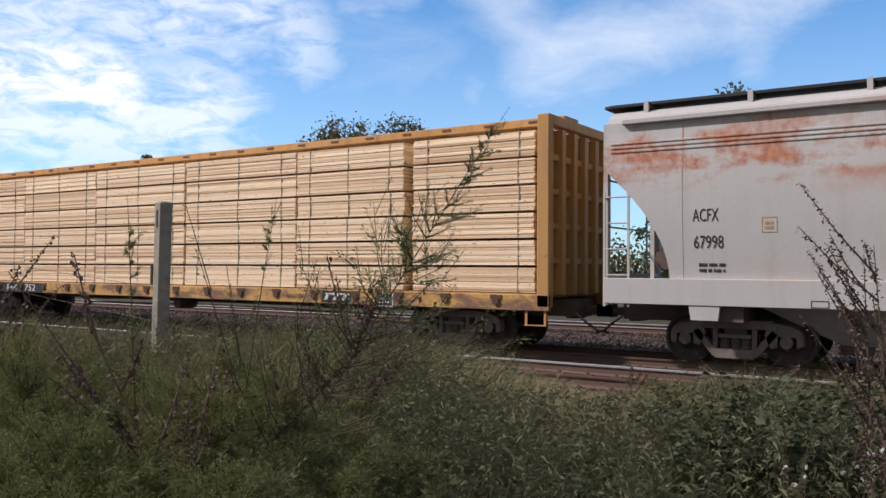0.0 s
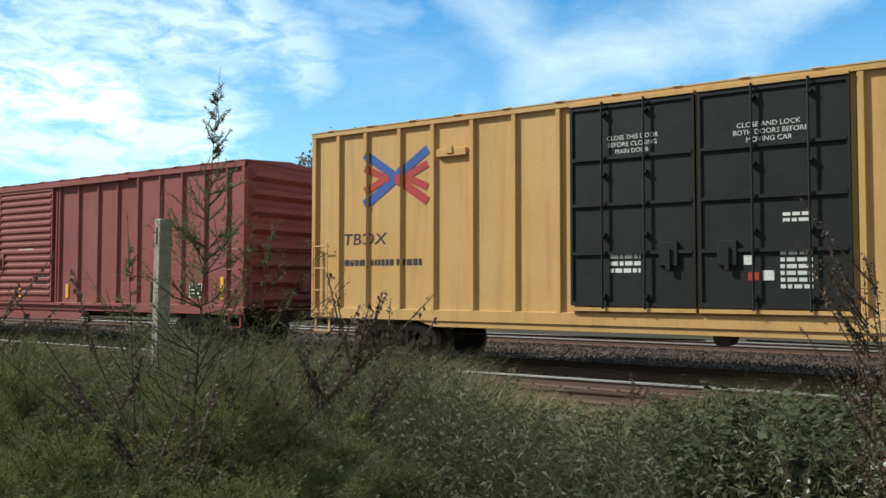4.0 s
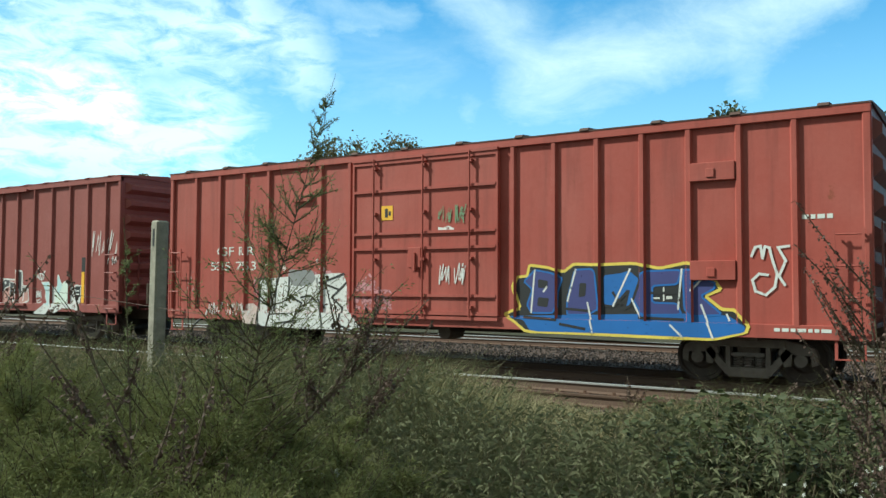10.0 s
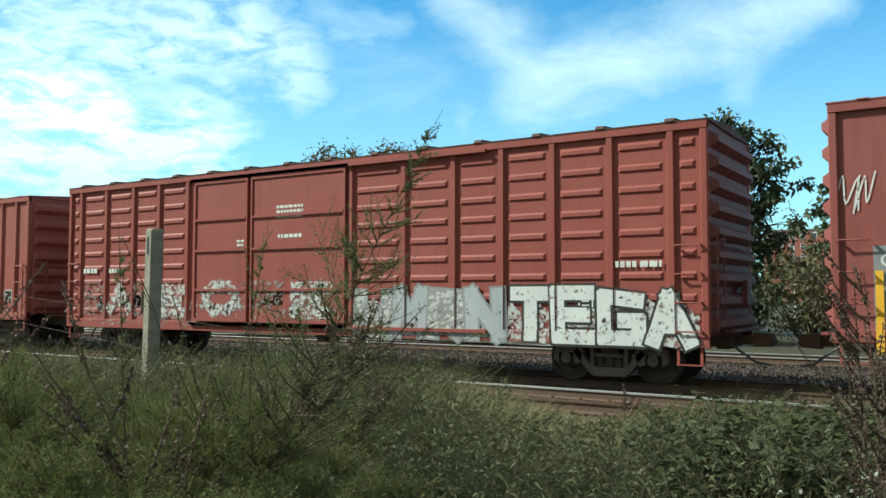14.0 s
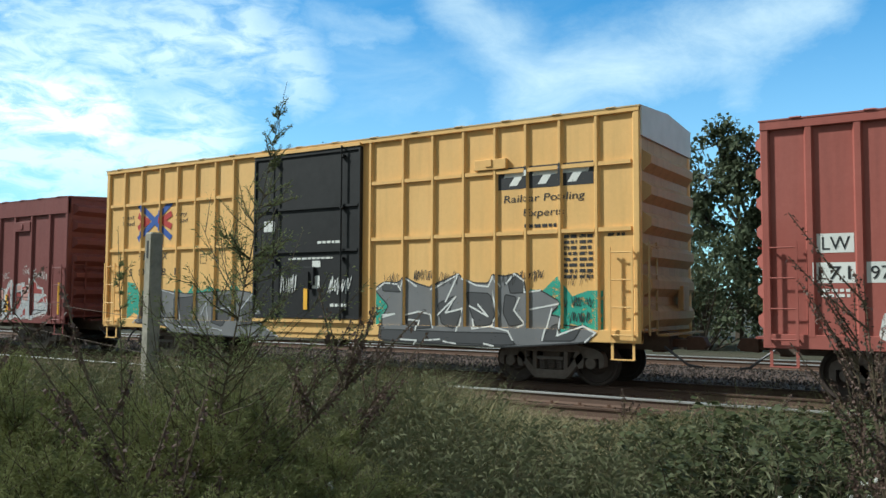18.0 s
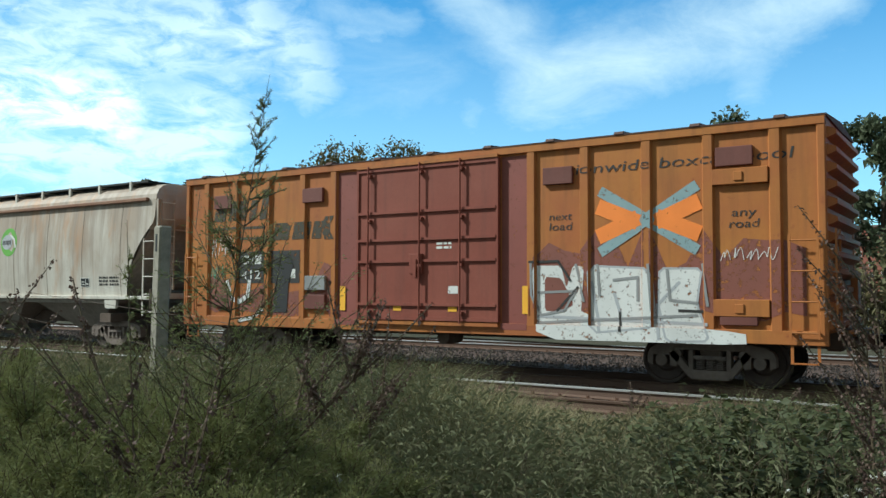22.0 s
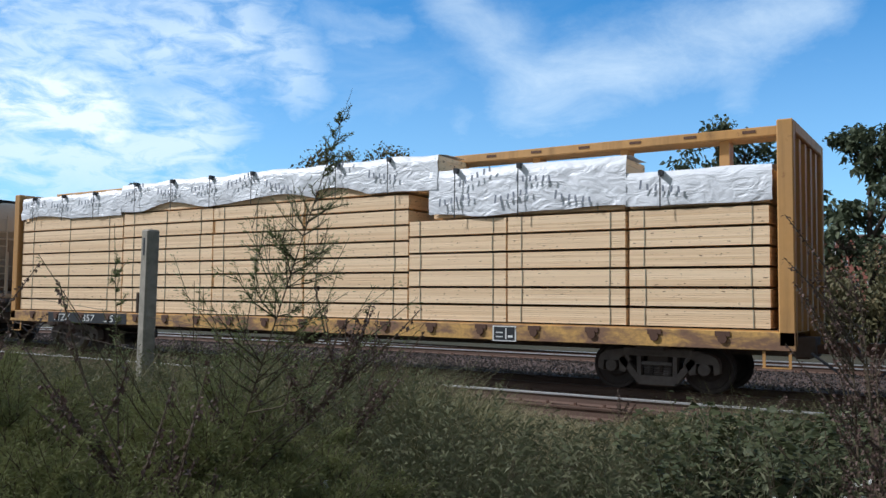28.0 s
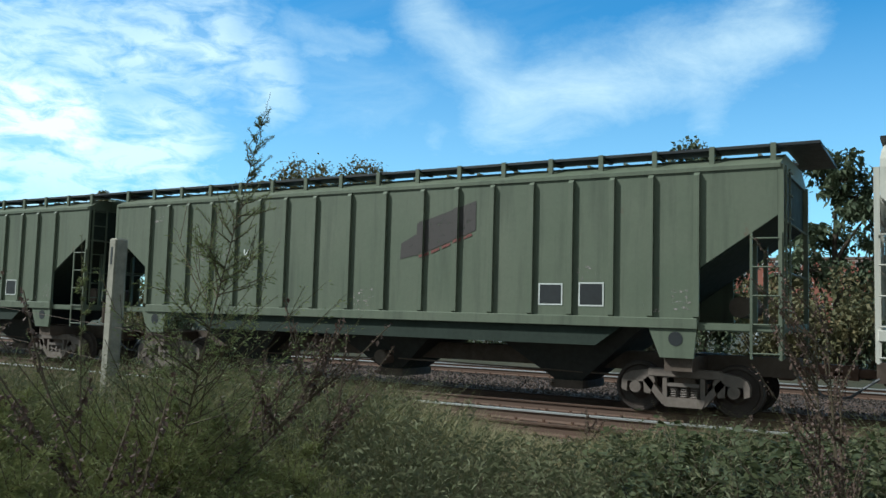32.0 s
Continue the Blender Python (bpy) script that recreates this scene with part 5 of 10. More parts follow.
def wrap(x0, x1, z0, z1, seed, at0):
    """A creased plastic sheet over the top bundle, hanging down the side, with faint print."""
    nx, prof = max(16, int((x1 - x0) * 9)), [(-1.53, 0.0), (-1.55, 0.25), (-1.53, 0.5), (-1.54, 0.75), (-1.50, 0.96), (-1.2, 1.0), (-0.8, 1.0), (-0.36, 0.98)]
    verts, faces = [], []
    for i in range(nx + 1):
        x = x0 + (x1 - x0) * i / nx
        hem = 0.05 * noise.noise(Vector((x * 0.8, seed * 3.1, 0))) + max(0.0, 0.55 * noise.noise(Vector((x * 0.35, seed * 1.7, 9))))
        for y, t in prof:
            z = z0 + hem * (1 - t) + (z1 - z0) * t
            k = noise.noise(Vector((x * 2.4 + z * 2.0, z * 3.5, seed))) * 0.045 + noise.noise(Vector((x * 7.0 - z * 5, z * 8.0, seed))) * 0.018
            verts.append((x, y - max(-0.004, k + 0.02) - 0.004, z + (0.05 * noise.noise(Vector((x * 1.1, y * 2, seed + 5))) if t > 0.9 else 0.0)))
    m = len(prof)
    faces = [(i * m + j, (i + 1) * m + j, (i + 1) * m + j + 1, i * m + j + 1) for i in range(nx) for j in range(m - 1)]
    w = tagged(new("plastic_wrap", raw("plastic_wrap", verts, faces, WRAP, True)), "creased white plastic sheet draped over the lumber", "plastic wrap", "lumber wraps")
    w.location = (at0, MID, 0)
    MOVING.append((w, at0, MID, 0.0))
    rnd = random.Random(seed)
    for row in range(2 if z1 - z0 > 0.9 else 1):
        x = x0 + 0.3 + 0.5 * row
        while x < x1 - 1.1:
            z = z0 + (z1 - z0) * ((0.48 if z1 - z0 < 0.9 else 0.22) + 0.40 * row) + rnd.uniform(-0.03, 0.03)
            tilt = rnd.uniform(-0.03, 0.07)
            for k in range(6):
                xx, zz, tall = x + 0.145 * k, z + tilt * k, 0.17 if k == 0 else 0.12
                part("print_bar", prism(B(), [(xx, zz), (xx + 0.045, zz), (xx + 0.06 - 0.03 * (k % 2), zz + tall), (xx + 0.02 - 0.03 * (k % 2), zz + tall)], -1.645, -1.641), WRAP_PRINT, w)
            x += 1.35
    for k in range(int((x1 - x0) / 1.5)):
        x = x0 + 0.7 + 1.5 * k
        s = B()
        box(s, x - 0.012, x + 0.012, -1.652, -1.646, z0 - 0.05, z1 - 0.02)
        box(s, x - 0.035, x + 0.035, -1.655, -1.50, z1 - 0.12, z1 - 0.02)
        part("strap", s, BLACK, w)


def lumber_loads():
    c, L, at0 = centrebeam(-30.97, -7.44, "yellow centre-beam flatcar loaded with stacked bare lumber", 4.76)
    CARS[2] = c
    rnd = random.Random(5)
    FITTED[c.name] = (1.0, 0.34)
    cols = [(-11.40, -6.91), (-6.86, -3.18), (-3.12, 0.80), (0.86, 4.88), (4.94, 8.12), (8.39, 11.38)]
    for k, (a, b) in enumerate(cols):
        rows, z = 6, 1.24
        h = 3.34 / rows
        for i in range(rows):
            e = rnd.uniform(-0.03, 0.03)
            bundle(a + max(0, e), b + min(0, e), z, h - 0.050, LUMBER, 100 * k + i, at0, "strapped bundle of rough sawn lumber boards", 12, ragged=0.03, rough=0.012)
            z += h
    far = B()
    box(far, -11.0, 11.0, 0.38, 1.50, 1.25, 4.30)
    f = tagged(new("lumber_pile", mesh_of(far, LUMBER, "lumber_pile")), "far-side stack of sawn lumber on the flatcar", "lumber")
    f.location = (at0, MID, 0)
    MOVING.append((f, at0, MID, 0.0))
    c, L, at0 = centrebeam(-291.47, -268.36, "yellow centre-beam flatcar loaded with wrapped new lumber")
    CARS[15] = c
    FITTED[c.name] = (1.0, 0.11)
    cols = [(-11.18, -6.29, 8, 4.02), (-6.23, -2.63, 8, 4.04), (-2.57, 0.51, 8, 4.04), (0.57, 3.57, 8, 4.04), (3.61, 6.01, 6, 3.43), (6.06, 8.55, 6, 3.43), (8.61, 11.16, 6, 3.43)]
    for k, (a, b, rows, head) in enumerate(cols):
        z, h = 1.25, (head - 1.25) / rows
        for i in range(rows):
            bundle(a + rnd.uniform(0, 0.02), b - rnd.uniform(0, 0.02), z, h - 0.050, LUMBER_NEW, 900 + 100 * k + i, at0, "strapped bundle of clean new lumber boards", 8, rough=0.003)
            z += h
    for k, (a, b, z0, z1) in enumerate(((-11.18, -6.31, 3.97, 4.71), (-6.33, 0.91, 4.05, 4.85), (0.89, 4.36, 4.06, 4.86), (4.15, 8.59, 3.45, 4.48), (8.57, 11.20, 3.46, 4.12))):
        wrap(a, b, z0, z1, k, at0)
        bundle(a + 0.06, b - 0.06, z0 - 0.01 if k < 3 else 3.43, z1 - z0 - 0.04, LUMBER_NEW, 2000 + k, at0, "wrapped top bundle of new lumber boards", 8, y=-1.46, rough=0.002)
    far = B()
    box(far, -11.0, 11.0, 0.38, 1.50, 1.25, 4.0)
    f = tagged(new("lumber_pile", mesh_of(far, LUMBER_NEW, "lumber_pile")), "far-side stack of new lumber on the flatcar", "lumber")
    f.location = (at0, MID, 0)
    MOVING.append((f, at0, MID, 0.0))


lumber_loads()

# ---------------------------------------------------------------- lettering and spray paint on the cars
LETTER_CACHE = {}


def text_triangles(s):
    """Triangles of a word in the built-in font, scaled to a cap height of one."""
    if s not in LETTER_CACHE:
        cu = bpy.data.curves.new("lettering", "FONT")
        cu.body, cu.resolution_u = s, 3
        ob = bpy.data.objects.new("lettering", cu)
        me = bpy.data.meshes.new_from_object(ob)
        me.calc_loop_triangles()
        co = [v.co for v in me.vertices]
        LETTER_CACHE[s] = [[(co[i].x / 0.70, co[i].y / 0.70) for i in t.vertices] for t in me.loop_triangles]
        bpy.data.objects.remove(ob)
        bpy.data.meshes.remove(me)
        bpy.data.curves.remove(cu)
    return LETTER_CACHE[s]


def cut(poly, axis, value, keep_less):
    """The part of a convex polygon on one side of a line."""
    out = []
    for a, b in zip(poly, poly[1:] + poly[:1]):
        ina, inb = (a[axis] <= value) == keep_less, (b[axis] <= value) == keep_less
        if ina:
            out.append(a)
        if ina != inb:
            t = (value - a[axis]) / (b[axis] - a[axis])
            out.append((a[0] + t * (b[0] - a[0]), a[1] + t * (b[1] - a[1])))
    return out


def cells(c):
    """Strips of a boxcar's side with their depth: panels, posts, doors, sill and top."""
    s = SIDES.get(c.name)
    if not s:
        return None
    marks = {-20.0: None, 20.0: None}
    spans = [(x - s["pw"] / 2, x + s["pw"] / 2, POST) for x in s["posts"]] + [(d["x0"], d["x1"], POST - 0.02) for d in s["doors"]]
    xs = sorted({-20.0, 20.0} | {e for a, b, _ in spans for e in (a, b)})
    out = []
    for a, b in zip(xs, xs[1:]):
        m = (a + b) / 2
        y = min([yy for p, q, yy in spans if p < m < q], default=PANEL - s["bump"])
        out += [(a, b, -9.0, s["sill"], POST + 0.004), (a, b, s["sill"], s["top"], y), (a, b, s["top"], 9.0, POST - 0.01)]
    return out


def paint_on(c, polys, mat, name, label="", layer=0, y=None):
    """Thin paint on the near side of a car, following its posts and panels."""
    grid = None if y is not None else cells(c)
    k, dx = FITTED.get(c.name, (1.0, 0.0))
    polys = [[(x * k + dx, z) for x, z in poly] for poly in polys]
    verts, faces = [], []
    for n, poly in enumerate(polys):
        lift = 0.004 + 0.003 * layer + 0.00002 * (n % 150)
        if grid is None:
            k = len(verts)
            verts += [(x, (y if y is not None else shell_depth(c, z)) - lift, z) for x, z in poly]
            faces.append(tuple(range(k, len(verts))))
            continue
        x0, x1 = min(p[0] for p in poly), max(p[0] for p in poly)
        z0, z1 = min(p[1] for p in poly), max(p[1] for p in poly)
        for a, b, za, zb, yy in grid:
            if b <= x0 or a >= x1 or zb <= z0 or za >= z1:
                continue
            q = list(poly)
            for axis, value, less in ((0, a, False), (0, b, True), (1, za, False), (1, zb, True)):
                if len(q) >= 3:
                    q = cut(q, axis, value, less)
            if len(q) >= 3:
                k = len(verts)
                verts += [(p[0], yy - lift, p[1]) for p in q]
                faces.append(tuple(range(k, len(verts))))
    if faces:
        return part(name, raw(name, verts, faces, mat), None, c, label)


def letters(c, s, x, z, h, w=None, mat=None, slant=0.0, layer=1, y=None):
    """A word with its left end at x and its baseline at z; h is the cap height, w the width that it fills."""
    t = text_triangles(s)
    lo, hi = min(p[0] for q in t for p in q), max(p[0] for q in t for p in q)
    k = (w / (hi - lo)) if w else h * 0.95
    return paint_on(c, [[(x + (p[0] - lo) * k + slant * p[1] * h, z + p[1] * h) for p in q] for q in t], mat or WHITE, "lettering", "", layer, y)


def rect(x0, x1, z0, z1):
    return [(x0, z0), (x1, z0), (x1, z1), (x0, z1)]


def outline(x0, x1, z0, z1, t):
    return [rect(x0, x1, z0, z0 + t), rect(x0, x1, z1 - t, z1), rect(x0, x0 + t, z0 + t, z1 - t), rect(x1 - t, x1, z0 + t, z1 - t)]


def small_print(c, x0, x1, z0, z1, rows, mat=None, cols=1, seed=0):
    """Lettering too small to read: rows of short bars."""
    rnd = random.Random(seed + int(x0 * 100))
    out, h = [], (z1 - z0) / rows
    for i in range(rows):
        for j in range(cols):
            a = x0 + (x1 - x0) * j / cols
            b = x0 + (x1 - x0) * (j + 0.85) / cols
            x = a
            while x < b:
                w = rnd.uniform(0.06, 0.16)
                out.append(rect(x, min(b, x + w), z0 + i * h + 0.22 * h, z0 + (i + 0.80) * h))
                x += w + 0.03
    return paint_on(c, out, mat or WHITE, "small_print", "", 1)


def stripe(c, x0, x1, z0, z1, mat=None):
    return paint_on(c, [rect(x0, x1, z0, z1)], mat or YELLOW_STRIPE, "reflective_stripe", "", 7)


def chart(c, x0, x1, z0, z1, y=None):
    """The black square with white border and marks."""
    paint_on(c, [rect(x0, x1, z0, z1)], WHITE, "service_panel", "black and white service panel", 1, y)
    w, h = x1 - x0, z1 - z0
    paint_on(c, [rect(x0 + 0.06 * w, x1 - 0.06 * w, z0 + 0.07 * h, z1 - 0.07 * h)], BLACK, "panel_field", "", 2, y)
    paint_on(c, [rect(x0 + 0.14 * w, x0 + 0.44 * w, z0 + 0.52 * h, z0 + 0.60 * h), rect(x0 + 0.14 * w, x0 + 0.44 * w, z0 + 0.25 * h, z0 + 0.33 * h), rect(x0 + 0.55 * w, x0 + 0.60 * w, z0 + 0.15 * h, z0 + 0.85 * h), rect(x0 + 0.66 * w, x0 + 0.86 * w, z0 + 0.25 * h, z0 + 0.40 * h)], WHITE, "panel_marks", "", 3, y)


STROKES = {
    "A": [[(0, 0), (0.45, 1), (0.95, 0)], [(0.2, 0.35), (0.75, 0.35)]], "B": [[(0, 0), (0, 1), (0.75, 0.95), (0.75, 0.6), (0.05, 0.5)], [(0.05, 0.5), (0.9, 0.42), (0.9, 0.03), (0, 0)]],
    "C": [[(0.9, 0.85), (0.45, 1), (0, 0.7), (0, 0.3), (0.45, 0), (0.9, 0.15)]], "E": [[(0.9, 1), (0, 1), (0, 0), (0.9, 0)], [(0, 0.5), (0.75, 0.5)]],
    "G": [[(0.9, 0.9), (0, 1), (0, 0), (0.9, 0), (0.9, 0.42), (0.5, 0.42)]], "H": [[(0, 0), (0, 1)], [(0.9, 0), (0.9, 1)], [(0, 0.5), (0.9, 0.5)]],
    "K": [[(0, 0), (0, 1)], [(0.85, 1), (0.08, 0.5), (0.9, 0)]], "M": [[(0, 0), (0.1, 1), (0.48, 0.35), (0.85, 1), (0.95, 0)]], "N": [[(0, 0), (0, 1), (0.85, 0), (0.85, 1)]],
    "O": [[(0.25, 0), (0, 0.3), (0, 0.75), (0.25, 1), (0.7, 1), (0.9, 0.7), (0.9, 0.25), (0.65, 0), (0.25, 0)]], "P": [[(0, 0), (0, 1), (0.8, 0.95), (0.8, 0.5), (0, 0.45)]],
    "R": [[(0, 0), (0, 1), (0.8, 0.95), (0.8, 0.55), (0.05, 0.5), (0.9, 0)]], "S": [[(0.9, 0.9), (0.1, 1), (0.05, 0.58), (0.85, 0.45), (0.85, 0.05), (0, 0.05)]],
    "T": [[(0, 1), (0.95, 1)], [(0.48, 1), (0.48, 0)]], "U": [[(0, 1), (0, 0.1), (0.3, 0), (0.85, 0.1), (0.85, 1)]], "W": [[(0, 1), (0.2, 0), (0.48, 0.6), (0.72, 0), (0.95, 1)]],
    "V": [[(0, 1), (0.45, 0), (0.9, 1)]], "I": [[(0.45, 0), (0.45, 1)]], "L": [[(0, 1), (0, 0), (0.85, 0)]], "D": [[(0, 0), (0, 1), (0.6, 0.95), (0.9, 0.5), (0.6, 0.03), (0, 0)]],
}


def stroke_quads(path, w):
    out = []
    for (x0, z0), (x1, z1) in zip(path, path[1:]):
        d = math.hypot(x1 - x0, z1 - z0) or 1e-6
        ux, uz = (x1 - x0) / d * w / 2, (z1 - z0) / d * w / 2
        x0, z0, x1, z1 = x0 - 0.8 * ux, z0 - 0.8 * uz, x1 + 0.8 * ux, z1 + 0.8 * uz
        out.append([(x0 - uz, z0 + ux), (x0 + uz, z0 - ux), (x1 + uz, z1 - ux), (x1 - uz, z1 + ux)])
    return out


def graffito(c, word, x0, x1, z0, z1, fills, line, seed, weight=0.30, edge=0.09, slant=0.0, back=None, shine=None, drop=None, label="spray-painted block letters"):
    """Big sprayed letters: a ground of colour, a drop shade, dark edges, filled strokes and highlights."""
    rnd = random.Random(seed)
    n = len(word)
    cw = (x1 - x0) / n
    H = z1 - z0
    w = weight * min(cw, H) * 1.15
    runs = []
    for i, ch in enumerate(word):
        ox, oz = x0 + cw * (i + 0.12), z0 + w * 0.45 + H * rnd.uniform(-0.03, 0.05)
        sx, sz = cw * 0.80 * rnd.uniform(0.92, 1.06), (H - w * 0.9) * rnd.uniform(0.92, 1.04)
        k = slant + rnd.uniform(-0.06, 0.06)
        runs.append([[(ox + p[0] * sx + k * p[1] * sz, oz + p[1] * sz) for p in path] for path in STROKES[ch]])
    if back:
        pts = []
        for i in range(int((x1 - x0) / 0.35) + 1):
            a = x0 - 0.1 + 0.35 * i
            pts.append([(a, z0 - 0.02 - rnd.uniform(0, 0.08)), (a + 0.38, z0 - 0.02 - rnd.uniform(0, 0.08)), (a + 0.38, z1 - H * rnd.uniform(-0.06, 0.16)), (a, z1 - H * rnd.uniform(-0.06, 0.16))])
        paint_on(c, pts, back, "graffiti_ground", "", 0)
    if drop:
        paint_on(c, [[(p[0] - 0.10, p[1] - 0.09) for p in q] for r in runs for path in r for q in stroke_quads(path, w + edge)], drop, "graffiti_shade", "", 1)
    for i, r in enumerate(runs):
        paint_on(c, [q for path in r for q in stroke_quads(path, w + 2 * edge)], line, "graffiti_outline", "", 2 + 0.7 * i)
        paint_on(c, [q for path in r for q in stroke_quads(path, w)], fills[i % len(fills)], "graffiti_letter", label, 2.35 + 0.7 * i)
    if shine:
        paint_on(c, [q for r in runs for path in r for q in stroke_quads([(p[0] - 0.22 * w, p[1] + 0.22 * w) for p in path], 0.10 * w)], shine, "graffiti_highlight", "", 2.5 + 0.7 * n)


def smooth_path(pts, k=4):
    """A bent line through the points."""
    p = [pts[0], *pts, pts[-1]]
    out = []
    for a, b, c, d in zip(p, p[1:], p[2:], p[3:]):
        for i in range(k):
            t = i / k
            out.append(tuple(0.5 * (2 * b[j] + (c[j] - a[j]) * t + (2 * a[j] - 5 * b[j] + 4 * c[j] - d[j]) * t * t + (3 * b[j] - a[j] - 3 * c[j] + d[j]) * t ** 3) for j in (0, 1)))
    return out + [pts[-1]]


def scrawl(c, x0, x1, z0, z1, mat, seed, w=0.035, loops=7, layer=4, y=None):
    """A quick sprayed tag of bent strokes that cannot be read."""
    rnd = random.Random(seed)
    n = max(2, min(loops, int((x1 - x0) / (z1 - z0) * 2.2) + 1))
    quads, cw, h = [], (x1 - x0) / n, z1 - z0
    for k in range(n):
        pts, up, u = [], rnd.random() < 0.5, -0.15
        for i in range(rnd.randint(4, 6)):
            up = not up
            u += rnd.uniform(-0.05, 0.42)
            pts.append((x0 + cw * (k + u) + (0.10 * h if up else 0.0), z0 + h * (rnd.uniform(0.70, 1.05) if up else rnd.uniform(-0.05, 0.30))))
        quads += stroke_quads(smooth_path(pts), w * 0.55)
    return paint_on(c, quads, mat, "tag", "quick sprayed scrawl", layer, y)


def blot(c, x0, x1, z0, z1, mat, seed, layer=0, label=""):
    """An uneven sprayed area."""
    rnd = random.Random(seed)
    out, n = [], max(3, int((x1 - x0) / 0.3))
    tops = [z1 - (z1 - z0) * rnd.uniform(0, 0.45) for _ in range(n + 1)]
    lows = [z0 + (z1 - z0) * rnd.uniform(0, 0.18) for _ in range(n + 1)]
    for i in range(n):
        a, b = x0 + (x1 - x0) * i / n, x0 + (x1 - x0) * (i + 1) / n
        out.append([(a, lows[i]), (b, lows[i + 1]), (b, tops[i + 1]), (a, tops[i])])
    return paint_on(c, out, mat, "sprayed_patch", label, layer)


def chevrons(c, x0, x1, z0, z1, left, right, w=0.2, inner=0.16):
    """The crossed-arrows emblem."""
    xm, zm = (x0 + x1) / 2, (z0 + z1) / 2
    for s, cols in ((-1, left), (1, right)):
        xe = x0 if s < 0 else x1
        g = 0.06 * s
        paint_on(c, stroke_quads([(xe, z1 - 0.12), (xm + g, zm + 0.05), (xm + g, zm + 0.02)], w), cols[0], "emblem_bar", "", 2 + 0.1 * s)
        paint_on(c, stroke_quads([(xe, z0 + 0.12), (xm + g, zm - 0.05), (xm + g, zm - 0.02)], w), cols[1], "emblem_bar", "", 2.5 + 0.1 * s)
        paint_on(c, stroke_quads([(xe, z1 - 0.42), (xm + 0.28 * s, zm), (xe, z0 + 0.42)], inner), cols[2], "emblem_bar", "", 3 + 0.1 * s)


BLUE_P, RED_P, TEAL_P = spray("paint_blue", (0.03, 0.09, 0.36), 0.05), spray("paint_red", (0.42, 0.03, 0.025), 0.05), spray("paint_teal", (0.05, 0.33, 0.24), 0.25)
INK, INK_SOFT = spray("paint_black", (0.018, 0.018, 0.02), 0.05), spray("paint_black_worn", (0.03, 0.028, 0.026), 0.22)
SILVER, PALE_P = spray("paint_silver", (0.42, 0.43, 0.45), 0.15), spray("paint_white_worn", (0.68, 0.68, 0.66), 0.20)
GHOST = spray("paint_white_faint", (0.42, 0.36, 0.34), 0.60)
FLAKED = spray("paint_white_flaked", (0.56, 0.54, 0.52), 0.40)
DARK_G, MID_G = spray("paint_dark_grey", (0.060, 0.060, 0.064), 0.06), spray("paint_mid_grey", (0.17, 0.17, 0.175), 0.08)
CYAN_P, PINK_P = spray("paint_pale_cyan", (0.50, 0.68, 0.70), 0.10), spray("paint_pale_pink", (0.66, 0.52, 0.48), 0.10)
SKY_P, NAVY_P, LEMON_P = spray("paint_sky_blue", (0.022, 0.135, 0.44), 0.08), spray("paint_navy", (0.050, 0.055, 0.200), 0.05), spray("paint_lemon", (0.75, 0.58, 0.10), 0.10)
ROSE_P, ORANGE_P, CREAM_P = spray("paint_rose", (0.48, 0.26, 0.23), 0.15), spray("paint_orange", (0.62, 0.19, 0.05), 0.10), spray("paint_cream", (0.66, 0.47, 0.28), 0.10)
GREY_P, ICE_P, GREEN_P = spray("stencil_grey", (0.27, 0.27, 0.27), 0.10), spray("paint_ice_blue", (0.15, 0.42, 0.60), 0.08), spray("paint_leaf_green", (0.16, 0.42, 0.06), 0.05)
CLOTH_RED = spray("paint_dull_red", (0.20, 0.06, 0.05), 0.25)


BLUE_D, SAND_P, MINT_P = spray("paint_deep_blue", (0.035, 0.115, 0.34), 0.06), spray("paint_sand", (0.60, 0.45, 0.19), 0.08), spray("paint_mint", (0.66, 0.74, 0.66), 0.10)
RED_D, RUST_D = spray("paint_dark_red", (0.28, 0.04, 0.035), 0.10), spray("paint_rust_field", (0.20, 0.065, 0.045), 0.10)


def shape(c, pts, mat, layer, line=None, w=0.05):
    """A sprayed form with rounded corners and, if asked for, a line round it."""
    pts = [p for a, b in zip(pts, pts[1:] + pts[:1]) for p in ((0.90 * a[0] + 0.10 * b[0], 0.90 * a[1] + 0.10 * b[1]), (0.10 * a[0] + 0.90 * b[0], 0.10 * a[1] + 0.90 * b[1]))]
    tris = tessellate_polygon([[Vector((x, z, 0)) for x, z in pts]])
    paint_on(c, [[pts[i] for i in t] for t in tris], mat, "graffiti_form", "sprayed graffiti form", layer)
    if line:
        paint_on(c, stroke_quads(pts + pts[:1], w), line, "graffiti_outline", "", layer + 0.3)


